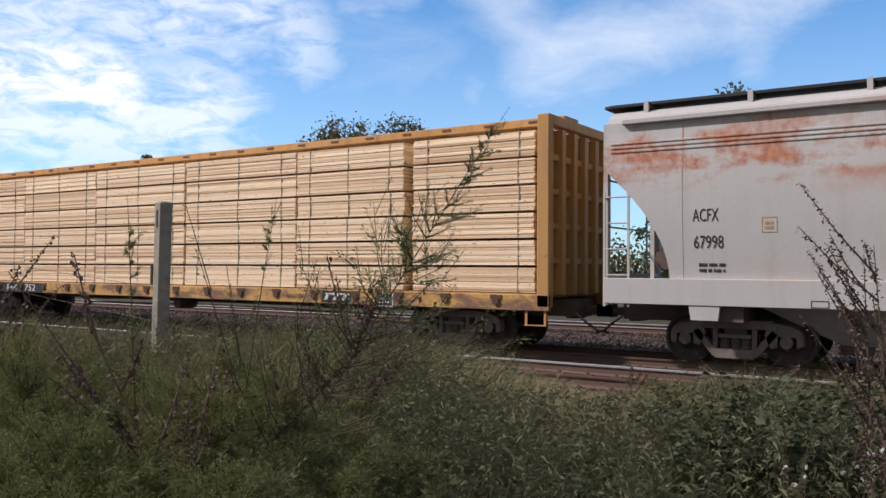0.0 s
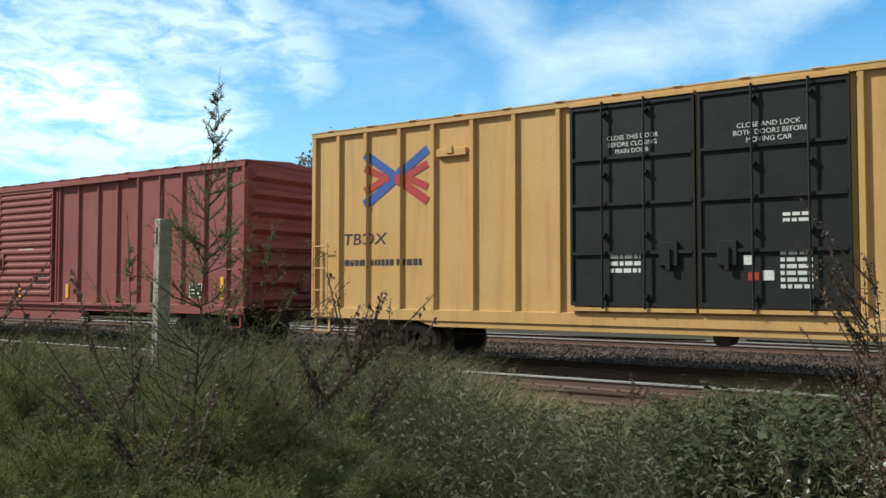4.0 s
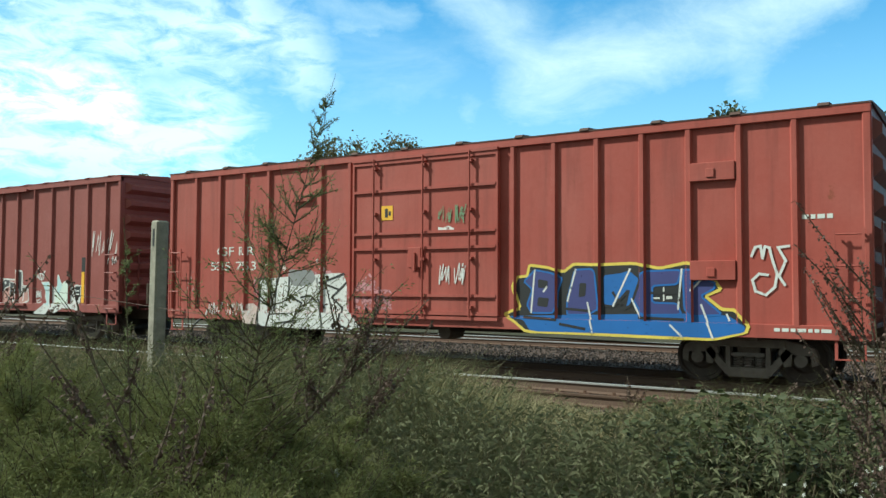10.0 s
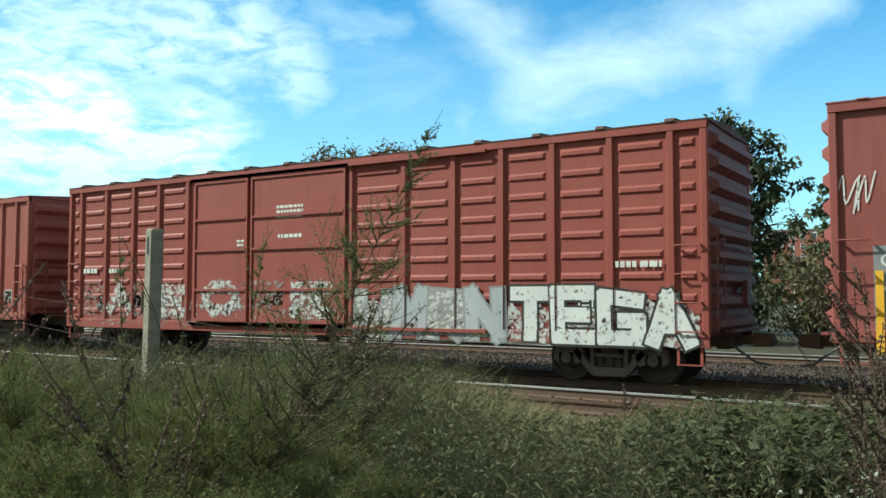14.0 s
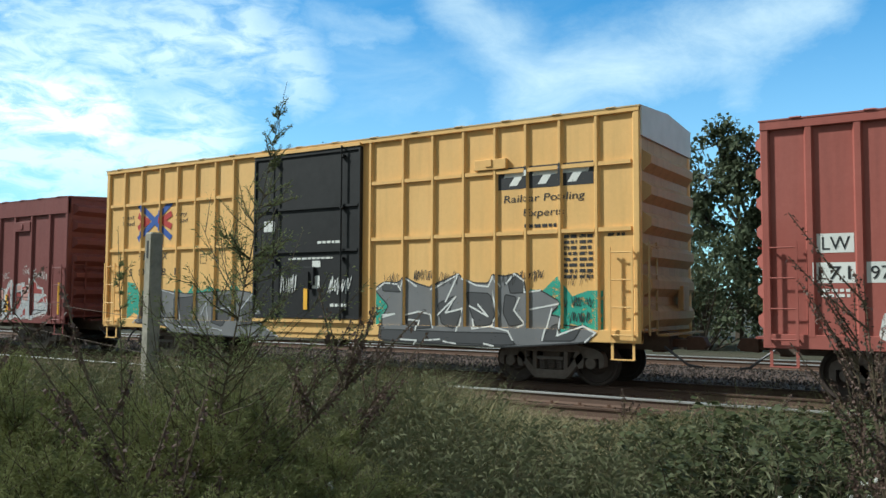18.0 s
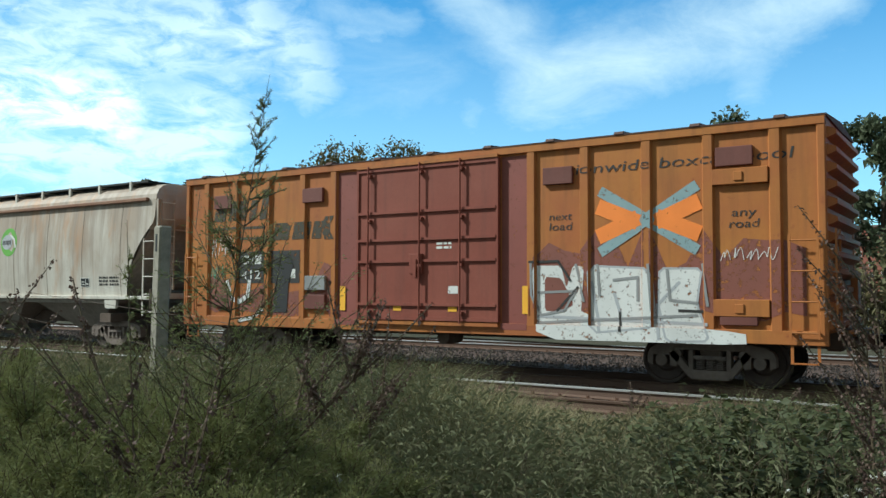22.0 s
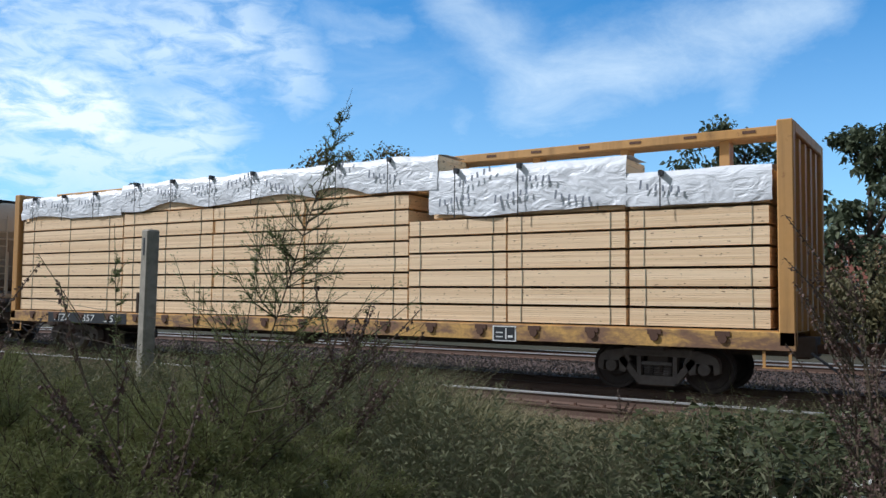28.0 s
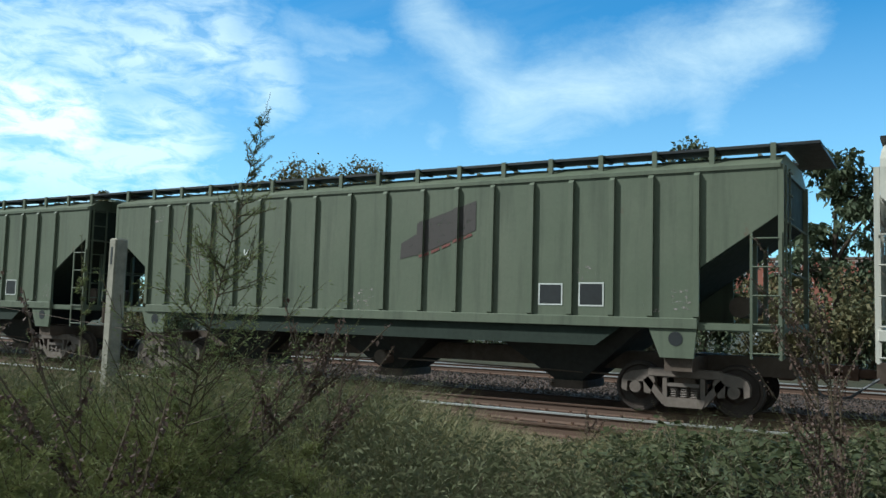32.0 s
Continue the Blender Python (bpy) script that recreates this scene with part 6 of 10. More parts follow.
def pieces():
    """Large sprayed pieces, car by car."""
    c = CARS[6]
    shape(c, [(1.74, 1.17), (2.11, 1.29), (1.96, 1.72), (2.04, 1.92), (2.26, 1.94), (2.31, 2.16), (2.7, 2.11), (3.05, 2.02), (3.26, 2.17), (3.75, 2.15), (4.45, 2.17), (4.94, 2.07), (5.42, 2.17), (5.6, 2.12), (5.62, 1.97), (5.92, 1.85), (6.02, 1.69), (5.75, 1.57), (6.03, 1.34), (6.25, 1.33), (6.49, 1.06), (6.45, 0.95), (5.91, 0.81), (4.81, 0.81), (3.43, 0.83), (2.26, 0.83), (2.01, 1.02)], INK, 2, LEMON_P, 0.055)
    shape(c, [(1.79, 1.13), (5.53, 1.26), (6.14, 1.23), (6.44, 1.04), (6.42, 0.95), (5.91, 0.83), (4.81, 0.84), (4.01, 0.85), (2.36, 0.84), (2.21, 1.06)], SKY_P, 3)
    shape(c, [(2.19, 1.83), (2.43, 2.06), (2.88, 1.98), (3.02, 1.89), (2.93, 1.63), (2.91, 1.33), (2.84, 1.21), (2.36, 1.2), (2.26, 1.36), (2.38, 1.67)], NAVY_P, 4, SKY_P, 0.035)
    shape(c, [(3.28, 2.06), (3.62, 2.07), (3.71, 1.98), (3.78, 1.3), (3.53, 1.19), (3.12, 1.18), (3.12, 1.46)], NAVY_P, 4, SKY_P, 0.035)
    shape(c, [(4.61, 2.02), (5.34, 2.04), (5.26, 1.78), (4.8, 1.75), (4.8, 1.44), (5.25, 1.43), (5.33, 1.23), (4.61, 1.21), (4.44, 1.48)], NAVY_P, 4, SKY_P, 0.035)
    shape(c, [(5.36, 2.04), (5.54, 2.04), (5.52, 1.77), (5.69, 1.89), (5.92, 1.81), (5.91, 1.7), (5.67, 1.57), (6.05, 1.24), (5.51, 1.21), (5.38, 1.33)], NAVY_P, 4, SKY_P, 0.035)
    shape(c, [(3.84, 1.97), (4.19, 2.01), (4.36, 2.06), (4.58, 1.89), (4.4, 1.39), (4.27, 1.31), (4.36, 1.68), (4.06, 1.35), (3.84, 1.38)], SKY_P, 4.2, INK, 0.05)
    paint_on(c, [q for path in ([(2.43, 2.06), (2.35, 1.21)], [(3.3, 2.06), (3.13, 1.45)], [(3.54, 1.42), (3.66, 0.84)], [(4.38, 2.06), (4.05, 1.37)], [(4.41, 1.5), (4.57, 1.17)], [(5.34, 2.05), (5.27, 1.33)], [(5.69, 1.87), (5.51, 1.67)], [(5.68, 1.41), (5.89, 0.83)], [(5.14, 1.04), (5.37, 0.82)], [(2.69, 1.72), (2.62, 1.63)], [(6.12, 1.25), (6.16, 1.15)],) for q in stroke_quads(path, 0.035)], PALE_P, "graffiti_line", "", 5)
    paint_on(c, [q for path in ([(6.54, 2.27), (6.6, 2.42), (6.69, 2.44), (6.72, 2.23), (6.76, 2.43), (6.83, 2.41), (6.88, 2.19), (6.95, 1.96), (6.91, 1.73), (6.77, 1.6), (6.6, 1.66), (6.55, 1.85), (6.66, 1.96), (6.8, 1.94)], [(7.14, 2.43), (6.97, 2.41), (7.09, 2.18), (6.98, 1.92), (7.07, 1.77)],) for q in stroke_quads(path, 0.045)], PALE_P, "graffiti_line", "", 5)
    for pts in ([(2.50, 1.88), (2.72, 1.84), (2.70, 1.70), (2.50, 1.70)], [(2.50, 1.52), (2.74, 1.50), (2.70, 1.32), (2.48, 1.34)], [(3.38, 1.80), (3.52, 1.80), (3.50, 1.55), (3.36, 1.52)]):
        shape(c, pts, INK, 4.6)
    paint_on(c, [q for path in ([(4.05, 1.62), (4.20, 1.40)], [(4.78, 1.62), (5.20, 1.62)], [(4.55, 1.16), (5.35, 1.14)], [(2.2, 1.12), (2.9, 1.08)], [(3.0, 1.0), (3.5, 0.92)], [(3.1, 1.30), (3.6, 1.26)]) for q in stroke_quads(path, 0.05)], INK, "graffiti_line", "", 4.8)
    shape(c, [(-5.12, 1.89), (-4.18, 1.95), (-2.45, 2.04), (-2.35, 1.8), (-2.3, 1.22), (-1.87, 0.75), (-3.5, 0.7), (-5.13, 0.74)], PALE_P, 1)
    shape(c, [(-4.13, 2.13), (-3.38, 2.1), (-3.27, 1.9), (-3.44, 1.74), (-3.98, 1.72), (-4.15, 1.9)], GREY_P, 2)
    shape(c, [(-5.7, 1.24), (-5.31, 1.29), (-5.12, 1.17), (-5.09, 0.77), (-5.59, 0.78)], PINK_P, 1)
    paint_on(c, [q for path in ([(-5.09, 0.74), (-5.11, 1.89), (-4.81, 1.91), (-4.59, 1.07), (-4.52, 1.9)], [(-4.11, 1.92), (-4.13, 1.49), (-3.71, 1.32), (-3.94, 0.87), (-4.51, 0.81)], [(-3.73, 1.45), (-3.44, 1.5), (-3.11, 1.26), (-3.02, 0.76)], [(-3.23, 1.9), (-3.2, 1.5), (-3.01, 1.21)], [(-2.43, 2.01), (-3.1, 1.8), (-2.59, 1.65)], [(-2.35, 1.8), (-2.78, 1.46), (-2.46, 1.22), (-2.56, 0.83), (-2.2, 0.73)],) for q in stroke_quads(path, 0.05)], INK_SOFT, "graffiti_line", "", 3)
    shape(c, [(-4.91, 2.28), (-4.83, 2.35), (-4.76, 2.27), (-4.83, 2.2)], PINK_P, 2)
    shape(c, [(-4.37, 2.16), (-4.28, 2.24), (-4.2, 2.16), (-4.29, 2.08)], PINK_P, 2)
    shape(c, [(-3.29, 2.33), (-3.22, 2.4), (-3.14, 2.32), (-3.22, 2.25)], PINK_P, 2)
    shape(c, [(-3.11, 2.13), (-3.05, 2.2), (-2.98, 2.13), (-3.05, 2.06)], PINK_P, 2)
    c = CARS[10]
    shape(c, [(1.77, 1.99), (1.99, 2.09), (2.33, 2.07), (2.55, 2.19), (2.82, 2.06), (3.19, 1.96), (3.39, 2.06), (3.9, 2.25), (4, 2.15), (4.29, 2.05), (4.62, 2.04), (4.72, 2.22), (4.99, 2.18), (5.27, 2.24), (5.47, 2.08), (5.51, 1.85), (5.79, 1.9), (6.25, 1.65), (5.99, 1.41), (6.25, 1.37), (6.2, 1.06), (6.69, 1.22), (6.97, 1.08), (6.8, 0.89), (5.11, 0.75), (3.88, 0.75), (1.88, 0.79), (1.93, 1.3), (2.1, 1.56), (1.77, 1.86)], MID_G, 2, INK, 0.03)
    shape(c, [(1.94, 2.07), (2.33, 2.04), (2.44, 1.86), (1.94, 1.89)], DARK_G, 3, INK, 0.025)
    shape(c, [(2.54, 1.36), (2.92, 1.42), (3.23, 1.36), (3.28, 1.1), (2.86, 1.07), (2.6, 1.16)], DARK_G, 3, INK, 0.025)
    shape(c, [(3.39, 1.61), (3.84, 1.79), (3.69, 1.47), (3.99, 1.47), (3.84, 1.09), (3.49, 1.18)], DARK_G, 3, INK, 0.025)
    shape(c, [(4.09, 1.86), (4.66, 1.83), (4.82, 1.39), (4.66, 1.18), (4.32, 1.15), (4.18, 1.52)], DARK_G, 3, INK, 0.025)
    shape(c, [(5.01, 1.81), (5.26, 1.76), (5.23, 1.49), (5.43, 1.22), (5.11, 1.16), (4.96, 1.44)], DARK_G, 3, INK, 0.025)
    shape(c, [(1.93, 1.04), (3.88, 1.02), (5.11, 1.03), (5.29, 0.78), (1.93, 0.8)], DARK_G, 3, INK, 0.025)
    shape(c, [(5.27, 2.21), (5.44, 2.06), (5.46, 1.85), (5.13, 1.83), (5.08, 2.04)], DARK_G, 3, INK, 0.025)
    shape(c, [(6.08, 1.23), (6.69, 1.18), (6.52, 0.91), (5.81, 0.89)], DARK_G, 3, INK, 0.025)
    shape(c, [(6.33, 1.37), (6.42, 1.43), (6.41, 1.05), (6.22, 1.05)], TEAL_P, 3.2)
    paint_on(c, [q for path in ([(1.77, 1.92), (1.99, 2.07), (2.33, 2.04), (2.44, 1.89)], [(2.44, 1.89), (2.55, 2.16), (2.84, 1.99)], [(3.24, 1.91), (3.9, 2.23), (3.59, 1.66)], [(4, 2.15), (4.33, 2), (4.62, 1.97), (4.72, 2.18), (4.9, 1.97)], [(5.04, 2.04), (5.22, 2.23), (5.44, 2.08), (5.48, 1.85), (5.79, 1.89)], [(1.93, 1.35), (2.27, 1.38), (1.93, 1.3)], [(2.54, 1.36), (2.92, 1.44), (3.26, 1.37), (3.31, 1.1)], [(2.65, 1.26), (2.92, 1.24), (2.86, 1.04)], [(3.39, 1.37), (3.84, 1.76), (3.59, 1.42), (4.04, 1.52), (3.89, 1.04)], [(4.18, 1.57), (4.61, 1.36), (4.38, 1.6)], [(4.74, 1.88), (4.87, 1.39), (4.7, 1.16), (4.28, 1.1), (4.25, 1.29)],) for q in stroke_quads(path, 0.035)], PALE_P, "graffiti_line", "", 4)
    paint_on(c, [q for path in ([(4.7, 1.16), (5.11, 1.07), (5.21, 0.89)], [(5.33, 1.74), (5.21, 1.49), (5.45, 1.22), (5.29, 1.15)], [(5.57, 1.51), (6.21, 1.63)], [(6.04, 1.52), (5.86, 0.91)], [(6.27, 1.41), (6.18, 1.01), (6.69, 1.2), (6.97, 1.08), (6.76, 0.9)], [(2.49, 0.83), (2.89, 0.82), (2.83, 0.74)], [(3.12, 0.83), (3.49, 0.86)], [(3.58, 0.82), (3.88, 0.78)], [(4.56, 0.8), (4.77, 0.76)],) for q in stroke_quads(path, 0.035)], PALE_P, "graffiti_line", "", 4)
    shape(c, [(-6.53, 1.03), (-5.88, 1.59), (-5.53, 1.94), (-4.4, 1.82), (-3.64, 1.87), (-2.69, 1.92), (-2.13, 1.86), (-1.7, 1.44), (-1.65, 1.03), (-1.13, 0.79), (-2.48, 0.74), (-5.06, 0.81), (-5.19, 0.98)], MID_G, 2, INK, 0.03)
    shape(c, [(-6.17, 1.4), (-5.58, 1.82), (-5.33, 1.41), (-5.26, 1.04), (-6.31, 1.04)], DARK_G, 3, INK, 0.025)
    shape(c, [(-4.92, 1.71), (-4.08, 1.76), (-4.21, 1.25), (-3.9, 0.92), (-4.86, 0.95)], DARK_G, 3, INK, 0.025)
    shape(c, [(-3.52, 1.76), (-2.81, 1.81), (-2.7, 1.43), (-3.05, 0.99), (-3.47, 1.1)], DARK_G, 3, INK, 0.025)
    shape(c, [(-2.46, 1.65), (-2.02, 1.6), (-1.92, 1.13), (-2.36, 0.96)], DARK_G, 3, INK, 0.025)
    paint_on(c, [q for path in ([(-6.53, 1.03), (-5.74, 1.77), (-5.53, 1.94), (-4.92, 1.82)], [(-5.53, 1.41), (-5.06, 0.89)], [(-4.82, 1.71), (-4.66, 0.96), (-4.02, 0.93)], [(-3.89, 1.29), (-3.71, 1.59), (-3.62, 0.98), (-3.05, 0.89)], [(-3.34, 1.43), (-2.81, 1.49), (-2.47, 1.12)], [(-2.69, 1.92), (-2.47, 1.44), (-2.02, 1.86)], [(-1.7, 1.44), (-1.91, 1.28), (-1.65, 1.03), (-1.13, 0.79)],) for q in stroke_quads(path, 0.035)], SILVER, "graffiti_line", "", 4)
    c = CARS[14]
    shape(c, [(2.47, 1.88), (3.07, 2.2), (3.7, 2.29), (4.07, 2.13), (4.93, 2.13), (5.39, 2.04), (5.69, 2.28), (6.19, 2.35), (6.62, 2.22), (7.1, 2.27), (7.83, 2.38), (8.28, 2.24), (8.66, 2.13), (8.91, 1.94), (9.44, 1.91), (9.59, 1.78), (9.6, 1.31), (9.45, 1.03), (6.85, 0.98), (3.19, 1), (2.24, 1.07), (2.45, 1.36)], ICE_P, 1)
    shape(c, [(2.74, 1.82), (3.16, 2.08), (3.54, 2.06), (3.59, 1.76), (4.62, 2.13), (4.83, 1.83), (5.62, 2.1), (6.2, 2.22), (6.77, 1.9), (7.64, 2.2), (7.96, 2.19), (8.85, 1.83), (9.51, 1.51), (9.46, 1.07), (6.29, 0.96), (3.45, 0.98), (2.98, 1.02)], INK, 2)
    shape(c, [(2.82, 1.93), (3.29, 2.03), (3.57, 1.04), (3.06, 1.07)], CREAM_P, 3, PALE_P, 0.03)
    shape(c, [(3.59, 1.68), (4.08, 1.84), (4.59, 2.03), (4.72, 1.3), (4.33, 1.23), (3.62, 1.37)], CREAM_P, 3, PALE_P, 0.03)
    shape(c, [(4.99, 1.62), (5.39, 1.97), (5.91, 2.12), (6.55, 2.03), (6.78, 1.67), (6.76, 1.22), (6.5, 0.97), (5.49, 0.96), (5.27, 1.06)], CREAM_P, 3, PALE_P, 0.03)
    shape(c, [(6.84, 1.79), (7.7, 2.17), (7.77, 2.05), (7.34, 1.9), (7.72, 1.18), (7.85, 1.03), (7.33, 1.04), (6.98, 1.56)], CREAM_P, 3, PALE_P, 0.03)
    shape(c, [(7.93, 2.03), (8.85, 1.77), (9.48, 1.43), (9.28, 1.06), (8.92, 1.11), (8.48, 1.48), (8.55, 1.06), (8.04, 1.04), (7.79, 1.57)], CREAM_P, 3, PALE_P, 0.03)
    paint_on(c, [q for path in ([(2.91, 1.42), (3.47, 1.38)], [(4.01, 1.4), (4.66, 1.39)], [(5.05, 1.4), (5.62, 1.41)], [(5.89, 1.4), (6.75, 1.41)], [(7.1, 1.44), (7.58, 1.43)], [(7.91, 1.45), (8.29, 1.43)], [(8.68, 1.47), (9.43, 1.41)],) for q in stroke_quads(path, 0.22)], ORANGE_P, "graffiti_line", "", 4)
    paint_on(c, [q for path in ([(3.6, 1.32), (4.16, 1.58), (4.57, 1.22)], [(5.25, 1.53), (5.42, 1.06)], [(7.31, 1.9), (7.72, 1.13)], [(8.36, 1.47), (8.85, 1.08)],) for q in stroke_quads(path, 0.05)], INK, "graffiti_line", "", 5)
    shape(c, [(-9.09, 0.99), (-9.11, 1.56), (-8.67, 2.15), (-7.48, 2.19), (-7, 2.27), (-6.55, 2.08), (-6.35, 2.29), (-5.93, 2.35), (-6.09, 2.12), (-5.42, 2.16), (-5.18, 2.08), (-5.19, 1.11), (-8.81, 0.98)], ORANGE_P, 0)
    shape(c, [(-8.85, 1), (-8.71, 1.57), (-8.6, 2.13), (-8.21, 2.19), (-7.65, 2.05), (-7.07, 2.06), (-6.75, 2.09), (-6.28, 2.04), (-5.18, 2.08), (-5.2, 0.8), (-6.29, 0.83), (-7.28, 0.95)], INK, 1)
    shape(c, [(-8.58, 0.99), (-8.22, 1.57), (-8.39, 1.88), (-8.13, 2.16), (-7.69, 2.05), (-7.32, 2.03), (-7.37, 1.57), (-7.61, 1.5), (-7.83, 1.57), (-7.87, 1.27), (-7.33, 1.28), (-7.32, 0.99)], BLUE_D, 2.5, INK, 0.045)
    shape(c, [(-6.93, 1.88), (-6.71, 2.03), (-6.44, 1.73), (-6.44, 1.19), (-6.34, 0.99), (-6.52, 0.82), (-7.16, 0.95), (-7.27, 1.41), (-6.99, 1.42), (-6.94, 1.17), (-6.79, 1.22)], SAND_P, 2.5, INK, 0.045)
    shape(c, [(-6.28, 1.93), (-6.01, 1.97), (-5.83, 1.69), (-5.61, 2.01), (-5.46, 1.99), (-5.51, 1.26), (-5.69, 1.25), (-5.86, 1.48), (-5.88, 0.85), (-6.24, 0.88), (-6.23, 1.4)], BLUE_D, 2.5, INK, 0.045)
    paint_on(c, [q for path in ([(-8.53, 2.1), (-8.21, 2.12)], [(-8.67, 1.84), (-8.39, 1.86)], [(-8.64, 1.72), (-8.22, 1.66)], [(-8.62, 1.48), (-8.31, 1.48)], [(-8.81, 1.29), (-8.51, 1.28)], [(-8.83, 1.07), (-8.6, 1.08)], [(-7.11, 1.97), (-6.89, 2)], [(-7.17, 1.72), (-6.96, 1.72)], [(-6.39, 1.98), (-6.26, 2)], [(-6.4, 1.4), (-6.26, 1.38)], [(-5.84, 2.03), (-5.66, 2.01)], [(-5.43, 1.9), (-5.2, 1.92)], [(-5.43, 1.46), (-5.2, 1.48)],) for q in stroke_quads(path, 0.11)], CYAN_P, "graffiti_line", "", 2)
    paint_on(c, [q for path in ([(-8.07, 1.69), (-8.06, 1.07)], [(-8.29, 1.39), (-7.85, 1.41)], [(-8.24, 1.57), (-7.89, 1.23)], [(-7.91, 1.56), (-8.23, 1.21)], [(-6.47, 1.93), (-6.28, 1.52)], [(-6.46, 1.73), (-6.13, 1.92)], [(-5.48, 1.02), (-5.26, 1.07)], [(-5.4, 1.22), (-5.37, 0.87)],) for q in stroke_quads(path, 0.025)], PALE_P, "graffiti_line", "", 4)
    paint_on(c, [q for path in ([(-8.39, 1.88), (-8.22, 1.57), (-8.58, 0.99)], [(-7.69, 2.05), (-7.32, 2.03), (-7.37, 1.57), (-7.61, 1.5)], [(-6.93, 1.88), (-6.79, 1.22)], [(-6.28, 1.93), (-6.23, 1.4), (-6.24, 0.88)], [(-5.83, 1.69), (-5.61, 2.01)],) for q in stroke_quads(path, 0.035)], INK, "graffiti_line", "", 4)
    c = CARS[11]
    shape(c, [(1.96, 2.03), (4.56, 2.01), (4.58, 1.59), (4.46, 1.28), (4.36, 1.04), (2.16, 1.01), (1.95, 1.1)], DARK_G, 1.5, FLAKED, 0.04)
    shape(c, [(2.16, 1.95), (2.4, 1.94), (2.42, 1.71), (2.67, 1.69), (2.69, 1.32), (2.42, 1.29), (2.42, 1.02), (2.13, 1.01)], ROSE_P, 2.5, INK_SOFT, 0.03)
    shape(c, [(2.81, 1.87), (3.18, 1.87), (3.49, 1.07), (3.15, 1.04), (3.05, 1.22), (2.92, 1.03), (2.62, 1.02)], ROSE_P, 2.5, INK_SOFT, 0.03)
    shape(c, [(3.45, 1.96), (3.87, 1.97), (4.06, 1.76), (4.02, 1.45), (3.91, 1.34), (4.26, 1.03), (3.97, 1.03), (3.74, 1.27), (3.73, 1.03), (3.45, 1.03)], ROSE_P, 2.5, INK_SOFT, 0.03)
    shape(c, [(3.92, 1.97), (4.51, 1.96), (4.51, 1.63), (4.35, 1.61), (4.35, 1.06), (4.11, 1.15), (4.12, 1.58), (3.94, 1.72)], ROSE_P, 2.5, INK_SOFT, 0.03)
    shape(c, [(4.46, 1.59), (4.63, 1.95), (4.79, 2.21), (5.03, 2.27), (5.12, 2.14), (5.3, 2.12), (5.64, 2.18), (5.66, 2.07), (5.84, 2.05), (5.97, 2.28), (6.17, 2.27), (6.35, 2.07), (6.65, 1.98), (6.66, 1.82), (6.85, 1.76), (6.97, 1.6), (7.05, 1.52), (7.06, 1.33), (6.94, 1.24), (6.59, 1.22), (6.17, 1.03), (5.91, 1.08), (5.65, 1.05), (5.29, 1.13), (5.02, 1.02), (4.45, 1.03)], SILVER, 2.2, FLAKED, 0.055)
    shape(c, [(4.72, 1.89), (4.86, 2.08), (4.88, 1.59), (5, 1.21), (4.95, 1.03), (4.83, 1.08), (4.77, 1.59), (4.58, 1.33)], RED_D, 3)
    shape(c, [(5.21, 1.87), (5.48, 1.89), (5.48, 1.51), (5.3, 1.3), (5.23, 1.38)], RED_D, 3)
    shape(c, [(5.53, 2.03), (5.75, 2.07), (5.77, 1.84), (5.57, 1.84)], RED_D, 3)
    shape(c, [(6.1, 2.23), (6.29, 2.15), (6.33, 1.99), (6.6, 1.96), (6.6, 1.82), (6.18, 1.84), (6.2, 1.33), (6.11, 1.23)], RED_D, 3)
    shape(c, [(6.33, 1.5), (6.56, 1.68), (6.83, 1.76), (6.97, 1.52), (6.92, 1.28), (6.85, 1.56), (6.6, 1.58)], RED_D, 3)
    shape(c, [(5.61, 1.3), (5.74, 1.39), (5.74, 1.14), (5.61, 1.09)], RED_D, 3)
    shape(c, [(4.9, 2.17), (5.07, 2.19), (5.05, 1.97), (4.89, 1.95)], ROSE_P, 3.2)
    shape(c, [(5.26, 2.08), (5.51, 2.1), (5.48, 1.93), (5.26, 1.93)], ROSE_P, 3.2)
    shape(c, [(5.88, 2.01), (6.06, 2.21), (6.07, 1.84), (5.88, 1.84)], ROSE_P, 3.2)
    shape(c, [(5.53, 1.97), (5.75, 2.01), (5.88, 1.84), (5.83, 1.59), (5.57, 1.64)], ROSE_P, 3.2)
    paint_on(c, [q for path in ([(4.55, 1.63), (4.84, 2.13)], [(4.55, 1.11), (4.65, 1.59)], [(5.09, 1.85), (5.07, 1.12)], [(5.14, 1.29), (5.57, 1.36), (5.52, 1.55)], [(5.66, 1.64), (5.96, 1.14)], [(6.26, 1.68), (6.39, 1.4), (6.64, 1.48), (6.43, 1.52)], [(6.17, 1.15), (6.6, 1.36), (6.92, 1.38)], [(5.03, 2.23), (5.16, 1.89), (5.48, 1.93)], [(6.14, 1.8), (6.6, 1.78), (6.72, 1.6)],) for q in stroke_quads(path, 0.05)], FLAKED, "graffiti_line", "", 3.6)
    paint_on(c, [q for path in ([(5.12, 2.08), (5.16, 1.08)], [(4.84, 1.93), (5.02, 1.55), (4.93, 1.04)], [(6.06, 2.21), (6.09, 1.06)], [(5.25, 1.72), (5.96, 1.72)], [(6.13, 1.31), (6.26, 1.33), (6.51, 1.32), (6.84, 1.32)], [(6.2, 1.19), (6.6, 1.27)],) for q in stroke_quads(path, 0.03)], INK_SOFT, "graffiti_line", "", 3.8)
